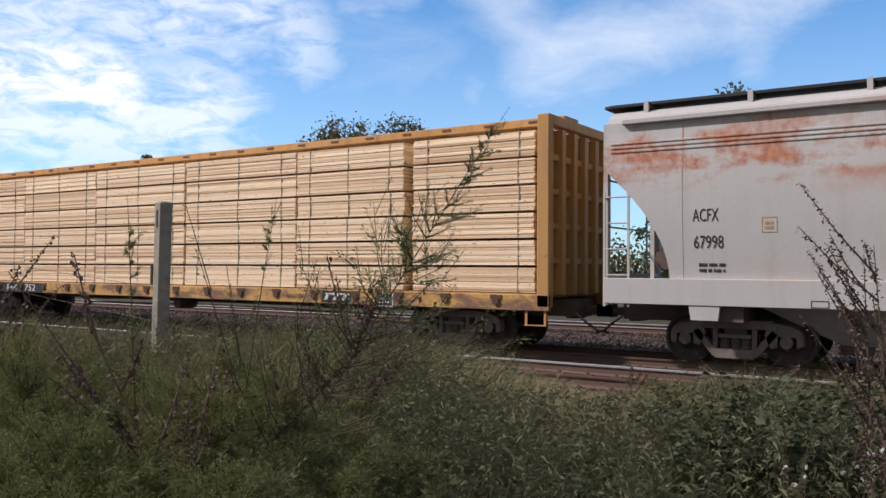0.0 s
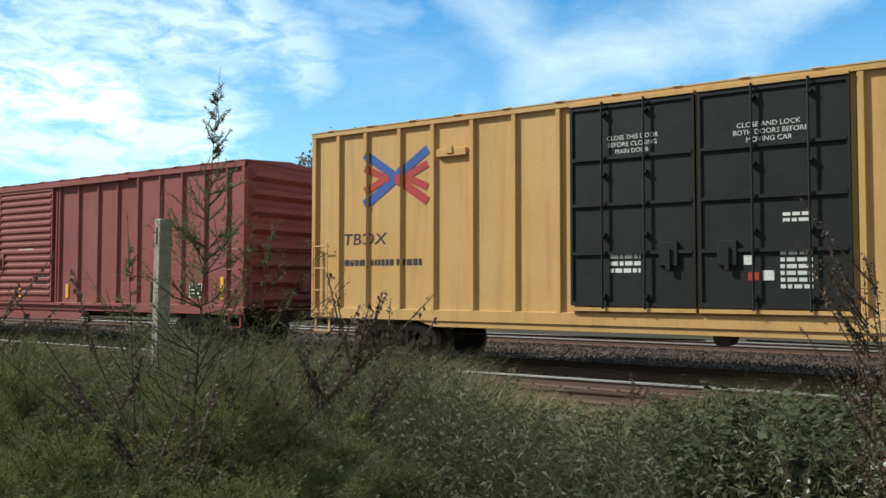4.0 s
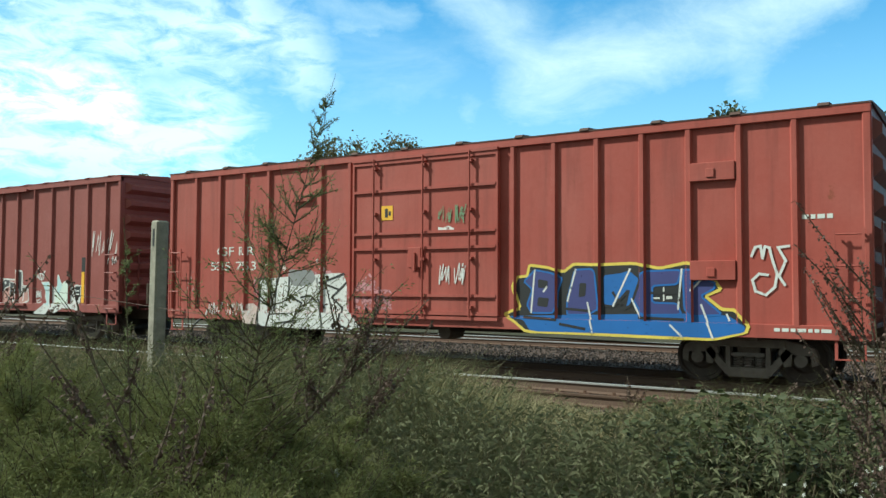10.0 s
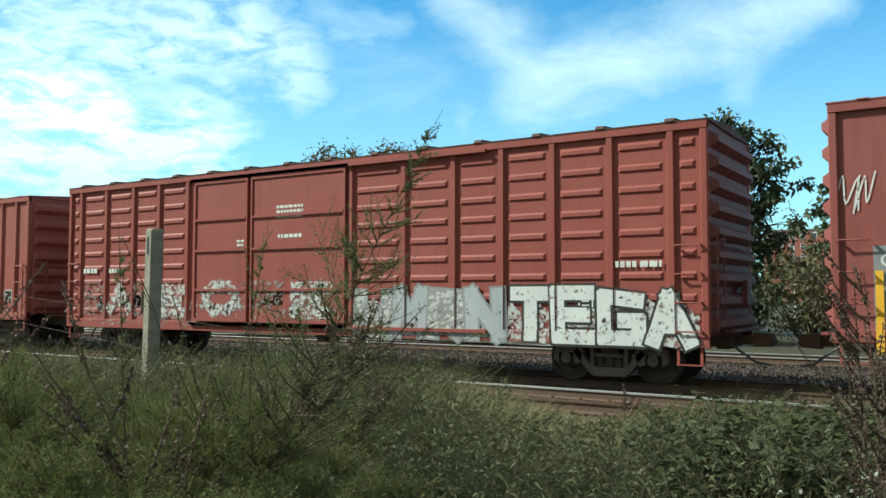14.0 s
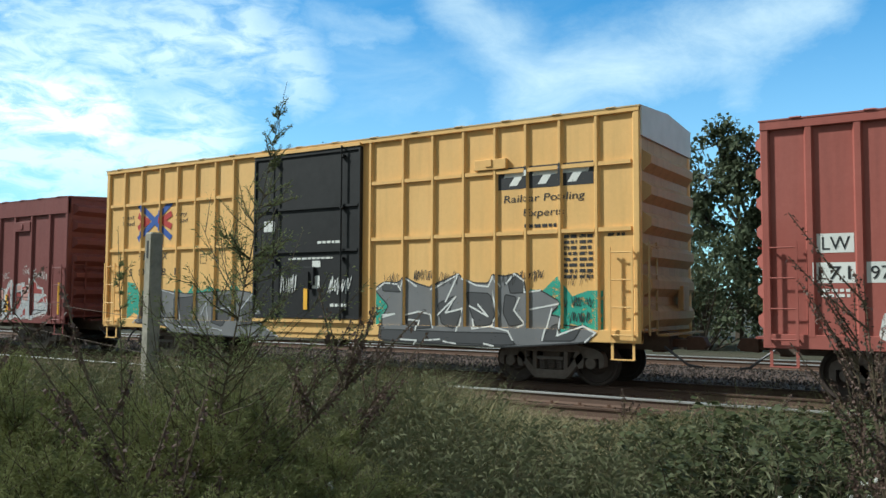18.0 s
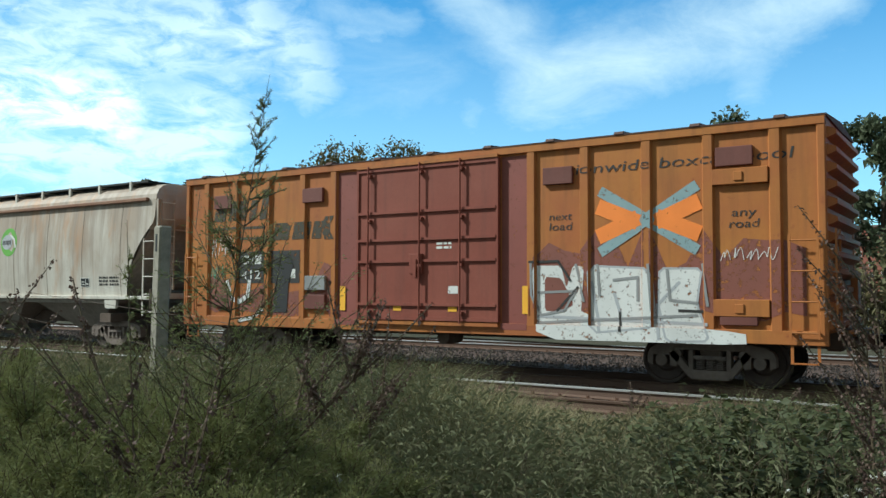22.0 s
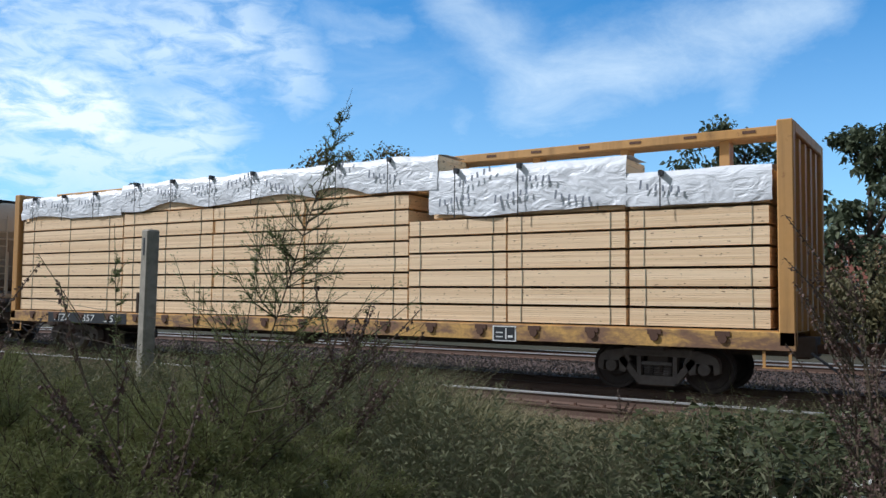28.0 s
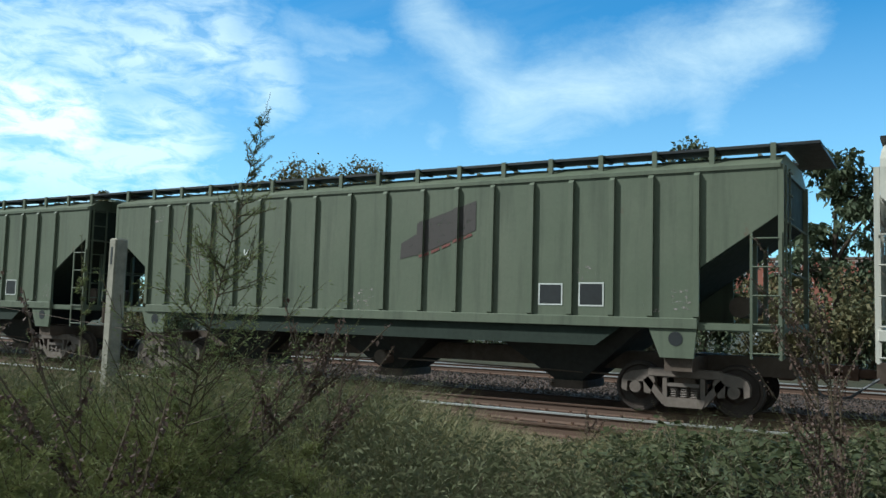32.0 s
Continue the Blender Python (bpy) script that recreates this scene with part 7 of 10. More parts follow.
    paint_on(c, [q for path in ([(2.08, 2.32), (2.11, 2.51), (2.21, 2.52), (2.23, 2.44), (2.1, 2.42)], [(2.23, 2.34), (2.25, 2.51), (2.3, 2.37), (2.33, 2.51)], [(2.41, 2.53), (2.35, 2.48), (2.4, 2.42), (2.36, 2.34)], [(2.08, 2.08), (2.1, 2.27), (2.19, 2.28), (2.2, 2.2), (2.1, 2.18)], [(2.2, 2.09), (2.25, 2.27), (2.3, 2.09)], [(2.32, 2.09), (2.32, 2.26), (2.38, 2.25), (2.33, 2.18), (2.39, 2.08)], [(2.38, 2.27), (2.46, 2.28)], [(2.41, 2.27), (2.41, 2.09)],) for q in stroke_quads(path, 0.03)], FLAKED, "graffiti_line", "", 4)
    paint_on(c, [q for path in ([(2.65, 2.08), (2.65, 2.26), (2.74, 2.24), (2.68, 2.18), (2.76, 2.15), (2.67, 2.08)], [(2.77, 2.08), (2.84, 2.25), (2.88, 2.08)], [(2.9, 2.25), (2.9, 2.09), (2.97, 2.1)], [(3.05, 2.25), (2.99, 2.24), (2.99, 2.09), (3.06, 2.1)], [(2.99, 2.17), (3.04, 2.17)],) for q in stroke_quads(path, 0.03)], FLAKED, "graffiti_line", "", 4)
    paint_on(c, [q for path in ([(3.63, 2.25), (3.54, 2.24), (3.54, 2.19), (3.62, 2.16), (3.59, 2.1), (3.52, 2.1)], [(3.65, 2.1), (3.67, 2.24), (3.71, 2.16), (3.75, 2.25), (3.77, 2.1)], [(3.79, 2.1), (3.84, 2.24), (3.88, 2.1)], [(3.91, 2.24), (3.86, 2.18), (3.93, 2.16), (3.9, 2.1), (4.07, 2.09)],) for q in stroke_quads(path, 0.03)], FLAKED, "graffiti_line", "", 4)
    paint_on(c, [q for path in ([(4.4, 2.44), (4.58, 2.48)], [(4.49, 2.45), (4.51, 2.24)], [(4.58, 2.3), (4.58, 2.45), (4.65, 2.46), (4.65, 2.39), (4.6, 2.37)], [(4.77, 2.5), (4.66, 2.45), (4.68, 2.32), (4.82, 2.34)],) for q in stroke_quads(path, 0.035)], FLAKED, "graffiti_line", "", 4)
    paint_on(c, [q for path in ([(5.56, 2.62), (5.62, 2.41), (5.71, 2.51), (5.58, 2.58)], [(5.71, 2.68), (5.75, 2.43), (5.87, 2.61)], [(5.6, 2.66), (5.76, 2.7)], [(5.78, 2.57), (5.95, 2.38)], [(5.93, 2.59), (5.8, 2.38)],) for q in stroke_quads(path, 0.03)], FLAKED, "graffiti_line", "", 4)
    paint_on(c, [q for path in ([(6.25, 2.58), (6.13, 2.52), (6.21, 2.46), (6.12, 2.34)], [(6.25, 2.5), (6.27, 2.29)], [(6.21, 2.42), (6.34, 2.45), (6.34, 2.29)], [(6.38, 2.31), (6.4, 2.47), (6.45, 2.37), (6.49, 2.47), (6.52, 2.29)], [(6.55, 2.29), (6.61, 2.53), (6.66, 2.29)], [(6.69, 2.49), (6.75, 2.26)], [(6.8, 2.42), (6.81, 2.24), (6.9, 2.22), (6.9, 2.36), (6.82, 2.4)],) for q in stroke_quads(path, 0.035)], FLAKED, "graffiti_line", "", 4)
    paint_on(c, [q for path in ([(6.49, 1.15), (6.53, 1.06)], [(6.55, 1.06), (6.59, 1.18), (6.64, 1.07)], [(6.68, 1.16), (6.78, 1.16), (6.72, 1.08)],) for q in stroke_quads(path, 0.025)], FLAKED, "graffiti_line", "", 4)
    shape(c, [(-7.01, 2.46), (-6.18, 2.62), (-6.05, 2.09), (-5.14, 2.02), (-4.17, 2.07), (-3.88, 2.15), (-3.48, 2.01), (-2.92, 2.27), (-2.55, 2.06), (-2.24, 2.28), (-1.97, 1.65), (-2.05, 1.04), (-1.66, 0.83), (-5.66, 0.8), (-7.01, 0.9)], FLAKED, 0)
    shape(c, [(-6.9, 1.83), (-6.08, 1.86), (-6.02, 0.95), (-6.84, 1)], SILVER, 2.5, GREY_P, 0.045)
    shape(c, [(-5.92, 1.8), (-5.27, 1.76), (-5.15, 0.95), (-5.79, 0.94)], SILVER, 2.5, GREY_P, 0.045)
    shape(c, [(-5.12, 1.94), (-4.41, 1.72), (-4.51, 1.06), (-5.05, 0.93)], SILVER, 2.5, GREY_P, 0.045)
    shape(c, [(-4.35, 1.63), (-3.69, 1.64), (-3.6, 1.08), (-4.29, 0.96)], SILVER, 2.5, GREY_P, 0.045)
    shape(c, [(-3.48, 1.74), (-2.71, 2.03), (-2.61, 1.8), (-3.13, 1.59), (-2.56, 1.31), (-2.83, 0.98), (-3.51, 0.87)], SILVER, 2.5, GREY_P, 0.045)
    shape(c, [(-2.48, 1.73), (-2.02, 1.54), (-2.49, 0.9)], SILVER, 2.5, GREY_P, 0.045)
    paint_on(c, [q for path in ([(-6.73, 1.68), (-6.59, 1.03)], [(-5.66, 1.63), (-5.59, 1.06)], [(-4.96, 1.63), (-4.71, 1.08)], [(-4.12, 1.42), (-3.88, 1.15)], [(-3.32, 1.11), (-2.88, 1.22)],) for q in stroke_quads(path, 0.05)], FLAKED, "graffiti_line", "", 3.5)
    paint_on(c, [q for path in ([(-6.83, 1.69), (-6.68, 1.07)], [(-6.75, 1.69), (-6.36, 1.8), (-6.56, 1.07)], [(-6.33, 1.77), (-6.22, 1.08)], [(-5.99, 1.62), (-5.75, 1.09), (-5.52, 1.77)], [(-5.66, 1.62), (-5.32, 1.03)], [(-5.17, 1.84), (-5.04, 1.18)], [(-4.96, 1.91), (-4.56, 1.77), (-4.5, 1.27), (-4.71, 0.91)], [(-5.95, 1.77), (-6, 1.09)], [(-6.94, 2.16), (-6.9, 1.81), (-6.71, 1.38)],) for q in stroke_quads(path, 0.06)], GREY_P, "graffiti_line", "", 4)
    paint_on(c, [q for path in ([(-6.86, 2.46), (-6.66, 2.23), (-6.82, 2.16)], [(-5.62, 2.43), (-5.3, 2.29)], [(-5.45, 1.8), (-5.38, 1.4), (-5.18, 1.33)], [(-4.9, 1.41), (-4.84, 1.05)],) for q in stroke_quads(path, 0.03)], DARK_G, "graffiti_line", "", 4.2)
    c = CARS[12]
    shape(c, [(2.47, 2.25), (3.09, 2.24), (3.21, 1.8), (3.35, 2.24), (3.61, 2.21), (3.54, 1.26), (6.62, 1.02), (6.63, 0.81), (2.59, 0.79)], PALE_P, 1)
    shape(c, [(3.68, 2.23), (4.92, 2.16), (5.01, 1.08), (3.74, 0.94)], PALE_P, 1.5, SILVER, 0.04)
    shape(c, [(5.08, 2.16), (5.85, 2.15), (5.76, 1.5), (5.99, 0.86), (5.22, 0.82), (5.05, 1.49)], PALE_P, 1.7, SILVER, 0.04)
    shape(c, [(2.74, 2.02), (3.09, 2), (3.37, 1.47), (3.02, 1.33), (2.74, 1.35)], RUST_D, 2)
    paint_on(c, [q for path in ([(4.2, 1.69), (4.31, 1.35)], [(5.07, 0.87), (5.04, 1.49), (5.44, 1.9)], [(2.57, 1.24), (5.94, 1.15)], [(3.74, 1.91), (3.91, 0.99)],) for q in stroke_quads(path, 0.06)], SILVER, "graffiti_line", "", 2.5)
    paint_on(c, [q for path in ([(2.46, 2.31), (2.47, 1.66), (2.66, 1.26), (3.17, 1.37), (3.41, 1.76)], [(3.41, 2.25), (3.6, 1.55)], [(3.86, 2.24), (3.9, 1.66)], [(4.88, 2.23), (4.94, 1.39)], [(5.87, 2.22), (5.97, 1.49)], [(2.6, 1.71), (3.41, 1.74)], [(5.22, 2.13), (5.27, 1.58), (5.76, 1.53)], [(2.6, 1.11), (5.76, 1.31)], [(4.19, 1.95), (4.66, 2), (4.66, 1.57)],) for q in stroke_quads(path, 0.05)], GREY_P, "graffiti_line", "", 4)
    paint_on(c, [q for path in ([(2.43, 2.32), (3.03, 2.33), (3.29, 1.95)], [(3.01, 1.36), (3.45, 1.81)], [(4.31, 1.33), (4.32, 1)], [(5.44, 1.39), (5.87, 1.38)],) for q in stroke_quads(path, 0.05)], INK_SOFT, "graffiti_line", "", 4.2)
    c = CARS[7]
    shape(c, [(2.12, 1.95), (2.52, 1.97), (2.6, 2.1), (2.94, 2.03), (3.31, 2.14), (3.41, 1.92), (3.83, 1.91), (4.16, 1.89), (4.3, 2.19), (4.57, 2.16), (4.59, 1.69), (4.9, 1.69), (4.95, 1.22), (4.55, 1.13), (3.92, 1.13), (3.33, 1.14), (2.6, 1.17), (2.36, 1.38), (2.14, 1.51)], ROSE_P, 0.8, PALE_P, 0.045)
    shape(c, [(2.19, 1.92), (2.5, 1.93), (2.47, 1.63), (2.36, 1.81)], DARK_G, 1.8, PALE_P, 0.025)
    shape(c, [(2.57, 2.1), (2.84, 2.06), (2.88, 1.83), (3.06, 1.67), (3.11, 1.25), (2.93, 1.27), (2.81, 1.65), (2.7, 1.65), (2.6, 1.47)], DARK_G, 1.8, PALE_P, 0.025)
    shape(c, [(2.86, 2.01), (3.16, 2.02), (3.09, 1.87), (2.93, 1.85)], DARK_G, 1.8, PALE_P, 0.025)
    shape(c, [(3.19, 1.58), (3.58, 1.91), (3.88, 1.89), (3.87, 1.69), (3.68, 1.65), (3.43, 1.45), (3.33, 1.16), (3.24, 1.16)], DARK_G, 1.8, PALE_P, 0.025)
    shape(c, [(3.9, 1.83), (4.16, 1.78), (4.02, 1.56), (4.3, 1.67), (4.16, 1.44), (3.9, 1.41)], DARK_G, 1.8, PALE_P, 0.025)
    shape(c, [(4.33, 2.17), (4.55, 2.16), (4.55, 1.4), (4.46, 1.39), (4.38, 1.61), (4.18, 1.26), (3.97, 1.13), (4.25, 1.48), (4.35, 1.82)], DARK_G, 1.8, PALE_P, 0.025)
    shape(c, [(4.58, 1.65), (4.85, 1.65), (4.84, 1.52), (4.6, 1.5)], DARK_G, 1.8, PALE_P, 0.025)
    paint_on(c, [q for path in ([(2.79, 1.85), (2.79, 1.83)], [(3.62, 1.8), (3.65, 1.79)],) for q in stroke_quads(path, 0.08)], PALE_P, "graffiti_line", "", 3)
    paint_on(c, [q for path in ([(2.6, 1.42), (2.68, 1.6), (2.91, 1.16), (3.28, 1.16)], [(2.31, 1.9), (2.49, 1.38)], [(3.82, 1.35), (3.83, 1.13)], [(3.92, 1.43), (4.16, 1.39)], [(4.67, 1.46), (4.64, 1.23)],) for q in stroke_quads(path, 0.05)], PALE_P, "graffiti_line", "", 2.6)
    shape(c, [(5.27, 0.84), (5.81, 1.1), (5.91, 1.2), (5.82, 1.37), (5.85, 1.53), (5.75, 1.69), (5.6, 1.82), (6.09, 1.83), (6.19, 1.75), (6.35, 1.63), (6.45, 1.69), (6.44, 2.01), (6.5, 2.06), (6.59, 1.91), (6.69, 1.75), (6.85, 1.87), (7.03, 1.79), (7.14, 1.71), (7.29, 1.65), (7.35, 1.73), (7.47, 1.75), (7.6, 1.65), (7.62, 1.31), (7.59, 0.96), (7.17, 1.03), (6.82, 1.02), (6.46, 0.88), (6.28, 0.89), (6.14, 1.01), (5.97, 0.82)], PALE_P, 1)
    shape(c, [(6.37, 1.67), (6.87, 1.83), (7.1, 1.73), (7.1, 1.18), (6.36, 1.15)], MINT_P, 1.4)
    shape(c, [(5.69, 1.8), (6.09, 1.81), (6.12, 1.09), (5.93, 1.12), (5.89, 1.45)], CYAN_P, 1.3)
    shape(c, [(6.47, 2.01), (6.56, 1.91), (6.69, 1.69), (6.55, 1.41), (6.45, 1.57)], CYAN_P, 1.6)
    paint_on(c, [q for path in ([(5.48, 2.31), (5.44, 2.17), (5.52, 2.09), (5.69, 2.06), (5.81, 2.16)], [(5.36, 1.96), (5.45, 2.05), (5.52, 1.9), (5.56, 2.06), (5.64, 1.86), (5.71, 2.04)], [(5.77, 2.14), (5.73, 1.9)], [(5.39, 1.98), (5.64, 1.88)],) for q in stroke_quads(path, 0.03)], PALE_P, "graffiti_line", "", 2.5)
    paint_on(c, [q for path in ([(5.38, 1.53), (5.39, 1.34), (5.45, 1.53), (5.46, 1.34)], [(5.49, 1.53), (5.51, 1.36), (5.56, 1.51), (5.57, 1.36)], [(5.61, 1.55), (5.63, 1.32)], [(5.4, 1.26), (5.46, 1.16), (5.64, 1.22)], [(5.44, 1.24), (5.55, 1.28)],) for q in stroke_quads(path, 0.035)], PALE_P, "graffiti_line", "", 2.5)
    paint_on(c, [q for path in ([(1.8, 1.39), (1.93, 1.51), (1.91, 1.37), (2.02, 1.44), (2.04, 1.37)], [(1.93, 1.37), (2.1, 1.4)],) for q in stroke_quads(path, 0.03)], PALE_P, "graffiti_line", "", 2.5)
    c = CARS[9]
    shape(c, [(-6.18, 1.11), (-6.11, 1.5), (-5.78, 1.63), (-5.55, 1.79), (-5.46, 2.22), (-5.32, 1.77), (-4.97, 1.71), (-4.9, 2.28), (-4.78, 1.71), (-4.58, 1.65), (-4.45, 2.15), (-4.2, 1.65), (-3.97, 1.53), (-3.76, 2.29), (-3.6, 1.53), (-3.17, 1.3), (-2.61, 1.14), (-2.26, 0.97), (-5.6, 0.92)], PALE_P, 1)
    paint_on(c, [q for path in ([(-5.6, 1.25), (-5.12, 1.07), (-4.97, 1.45)], [(-4.65, 1.14), (-4.35, 1.46), (-4.04, 1.06)], [(-3.82, 1.29), (-3.52, 1.05)],) for q in stroke_quads(path, 0.03)], INK_SOFT, "graffiti_line", "", 2)
    paint_on(c, [q for path in ([(2.1, 0.99), (2.79, 1.82), (3.05, 2.46), (3.19, 1.82), (3.98, 1.07)], [(1.98, 2.22), (2.33, 2.32), (2.3, 1.82), (1.9, 1.81)], [(2.05, 1.56), (2.15, 1.21)],) for q in stroke_quads(path, 0.1)], FLAKED, "graffiti_line", "", 2)
    shape(c, [(3.41, 2.19), (3.64, 2.35), (4.85, 2.29), (5.26, 2.02), (5.31, 1.01), (2.8, 0.97), (3.19, 1.58), (3.99, 1.73), (3.54, 1.9)], FLAKED, 1)
    paint_on(c, [q for path in ([(3.54, 2.02), (4.17, 2.21), (4.2, 1.45), (4.41, 1.09)], [(4.59, 2.11), (4.83, 1.47), (5.16, 1.29)],) for q in stroke_quads(path, 0.08)], ROSE_P, "graffiti_line", "", 2.2)
    # the far end of the blue piece on the dark maroon car
    c = CARS[14]
    shape(c, [(-5.3, 0.92), (-5.3, 2.1), (-4.6, 2.3), (-4.1, 2.1), (-3.2, 2.2), (-2.9, 1.9), (-3.0, 0.92)], ORANGE_P, 0)
    shape(c, [(-5.25, 0.95), (-5.2, 1.95), (-4.4, 2.05), (-3.4, 1.95), (-3.05, 1.7), (-3.1, 0.95)], INK, 1)
    shape(c, [(-5.1, 1.0), (-5.1, 1.8), (-4.7, 1.9), (-4.6, 1.5), (-4.2, 1.9), (-4.2, 1.0)], SAND_P, 2.5, INK, 0.045)
    shape(c, [(-4.1, 1.0), (-4.0, 1.85), (-3.4, 1.8), (-3.3, 1.4), (-3.6, 1.2), (-3.3, 1.0)], BLUE_D, 2.5, INK, 0.045)
    paint_on(c, [q for z in (1.1, 1.35, 1.6, 1.8) for q in stroke_quads([(-3.3, z), (-3.12, z + 0.02)], 0.10) + stroke_quads([(-4.62, z), (-4.5, z)], 0.10)], CYAN_P, "graffiti_line", "", 2)
    # quick tags on the boxcars
    c = CARS[6]
    scrawl(c, -6.95, -5.2, 0.98, 1.30, PALE_P, 601, 0.035, 8)
    scrawl(c, -7.75, -7.25, 1.5, 2.3, GHOST, 602, 0.05, 2)
    c = CARS[14]
    scrawl(c, -9.25, -8.85, 2.15, 2.35, PALE_P, 603, 0.03, 4)
    scrawl(c, -9.3, -8.75, 1.65, 1.95, PALE_P, 604, 0.03, 4)
    c = CARS[10]
    for x, z, sd in ((2.75, 2.12, 605), (5.35, 2.08, 606), (6.3, 1.55, 607), (6.4, 1.25, 608)):
        scrawl(c, x, x + 0.5, z, z + 0.22, INK, sd, 0.025, 4)


def lettering():
    c = CARS[1]
    letters(c, "ACFX", -5.70, 2.59, 0.23, 0.46, INK)
    letters(c, "67998", -5.68, 2.11, 0.23, 0.52, INK)
    small_print(c, -5.6, -5.05, 1.66, 1.86, 2, INK_SOFT)
    paint_on(c, outline(-4.51, -4.25, 2.37, 2.64, 0.015), spray("paint_ochre", (0.45, 0.30, 0.10), 0.2), "stencil_box")
    small_print(c, -4.46, -4.30, 2.42, 2.58, 2, spray("paint_ochre", (0.45, 0.30, 0.10), 0.2))
    paint_on(c, outline(-3.72, -3.44, 1.10, 1.22, 0.012), INK, "stencil_box", "", 1, -1.60)
    # centre-beam cars: numbers on the side sill
    for k, num in ((2, ("864", "752")), (15, ("857", "351"))):
        c = CARS[k]
        paint_on(c, [rect(-9.65, -5.98, 0.89, 1.19)], BLACK, "number_field", "black field behind white numbers", 0, -1.602)
        for s, x, w in (("TTZX", -9.40, 0.82), (num[0], -8.0, 0.58), (num[1], -6.98, 0.58)):
            letters(c, s, x, 0.94, 0.20, w, WHITE, 0.12, 1, -1.602)
        chart(c, *((7.13, 7.60) if k == 2 else (5.66, 6.20)), 0.86, 1.17, -1.602)
        if k == 15:
            continue
        paint_on(c, [rect(5.50, 6.38, 0.91, 1.17)], BLACK, "emblem_field", "", 0, -1.602)
        paint_on(c, [[(5.56 + i * 0.27, 0.96), (5.66 + i * 0.27, 0.96), (5.78 + i * 0.27, 1.13), (5.68 + i * 0.27, 1.13)] for i in range(3)] + [rect(5.62, 6.34, 1.09, 1.13)], WHITE, "emblem_bar", "", 1, -1.602)
        letters(c, "NSH76A", 4.38, 0.98, 0.10, 0.55, INK, 0, 1, -1.602)
    # golden hi-cube
    c = CARS[3]
    chevrons(c, -7.80, -6.22, 3.45, 4.75, (BLUE_P, BLUE_P, RED_P), (BLUE_P, RED_P, RED_P), 0.20)
    for q in ([rect(4.88, 6.05, 4.36, 4.52)], [rect(5.15, 5.32, 3.86, 4.36)], [rect(5.72, 5.89, 3.86, 4.36)], stroke_quads([(6.05, 4.48), (6.42, 4.18), (6.05, 3.90)], 0.15), stroke_quads([(6.80, 4.48), (6.48, 4.18), (6.84, 3.88)], 0.15)):
        paint_on(c, q, CLOTH_RED, "emblem_bar", "", 2)
    letters(c, "Railcar Pooling Experts", 3.64, 3.52, 0.24, 4.45, INK)
    letters(c, "TBOX", -8.55, 2.62, 0.26, 1.25, INK, 0.15)
    small_print(c, -8.5, -6.2, 2.08, 2.32, 1, INK_SOFT, 3)
    chart(c, 7.20, 7.70, 1.56, 1.90)
    small_print(c, 6.14, 6.66, 1.85, 2.46, 6, INK_SOFT, 2)
    small_print(c, 7.13, 7.70, 2.06, 2.48, 5, INK_SOFT, 2)
    paint_on(c, [rect(8.01, 8.52, 1.04, 1.20)], YELLOW_STRIPE, "yellow_plate", "", 1)
    stripe(c, 8.52, 8.62, 1.20, 2.08, ORANGE_P)
    stripe(c, 2.80, 2.90, 1.30, 1.66, ORANGE_P)
    paint_on(c, [rect(7.25, 7.55, 1.33, 1.44)], WHITE, "plate", "", 1)
    letters(c, "XGH61", 5.36, 1.20, 0.12, 0.48, INK)
    for k, (s, x, w) in enumerate((("CLOSE THIS DOOR", -1.95, 1.0), ("BEFORE CLOSING", -1.93, 0.95), ("MAIN DOOR", -1.78, 0.65))):
        letters(c, s, x, 4.44 - 0.13 * k, 0.085, w, WHITE)
    for k, (s, x, w) in enumerate((("CLOSE AND LOCK", 0.46, 1.05), ("BOTH DOORS BEFORE", 0.40, 1.22), ("MOVING CAR", 0.62, 0.75))):
        letters(c, s, x, 4.44 - 0.13 * k, 0.085, w, WHITE)
    paint_on(c, [rect(0.55, 0.72, 2.05, 2.22), rect(0.86, 1.05, 1.78, 1.95)], WHITE, "placard", "", 2)
    paint_on(c, [rect(0.62, 0.80, 1.78, 1.92)], RED_P, "placard", "", 2)
    small_print(c, 1.15, 1.75, 1.62, 2.30, 6)
    small_print(c, -1.9, -1.2, 1.9, 2.3, 3)
    small_print(c, 1.2, 1.7, 2.75, 2.95, 2)
    # the two sister cars with grey stencil fields
    for k, nums, top, low in ((4, ("40", "04"), 2.72, 1.80), (7, ("40", "05"), 2.50, 1.16)):
        c = CARS[k]
        for x0, x1, a, n in ((-8.88, -8.22, "GF", nums[0]), (-7.88, -7.16, "RR", nums[1])):
            paint_on(c, [rect(x0, x1, low, top)], GREY_P, "stencil_field", "grey stencil field", 0)
            letters(c, a, x0 + 0.10, top - 0.34, 0.22, 0.44, WHITE, 0, 2)
            letters(c, n, x0 + 0.10, top - 0.78, 0.22, 0.44, WHITE, 0, 2)
        stripe(c, -8.86, -8.74, low - 0.40, top - 0.40)
        paint_on(c, outline(-6.0, -5.66, 2.12, 2.46, 0.03), WHITE, "stencil_box", "", 1)
        for a in (-4.28, 1.82, -0.55):
            stripe(c, a, a + 0.14, 1.30, 1.72)
        paint_on(c, [rect(0.34, 0.94, 1.68, 2.10)], BLACK if k == 4 else GREY_P, "panel_board", "", 2)
        small_print(c, -3.2, -2.45, 2.32, 2.60, 2)
        small_print(c, -0.6, 0.35, 2.74, 2.96, 2)
        small_print(c, -8.64, -8.20, 4.16, 4.44, 4)
        small_print(c, -8.6, -8.1, 1.52, 1.72, 2, PALE_P)
        chart(c, 7.35, 7.85, 1.35, 1.72)
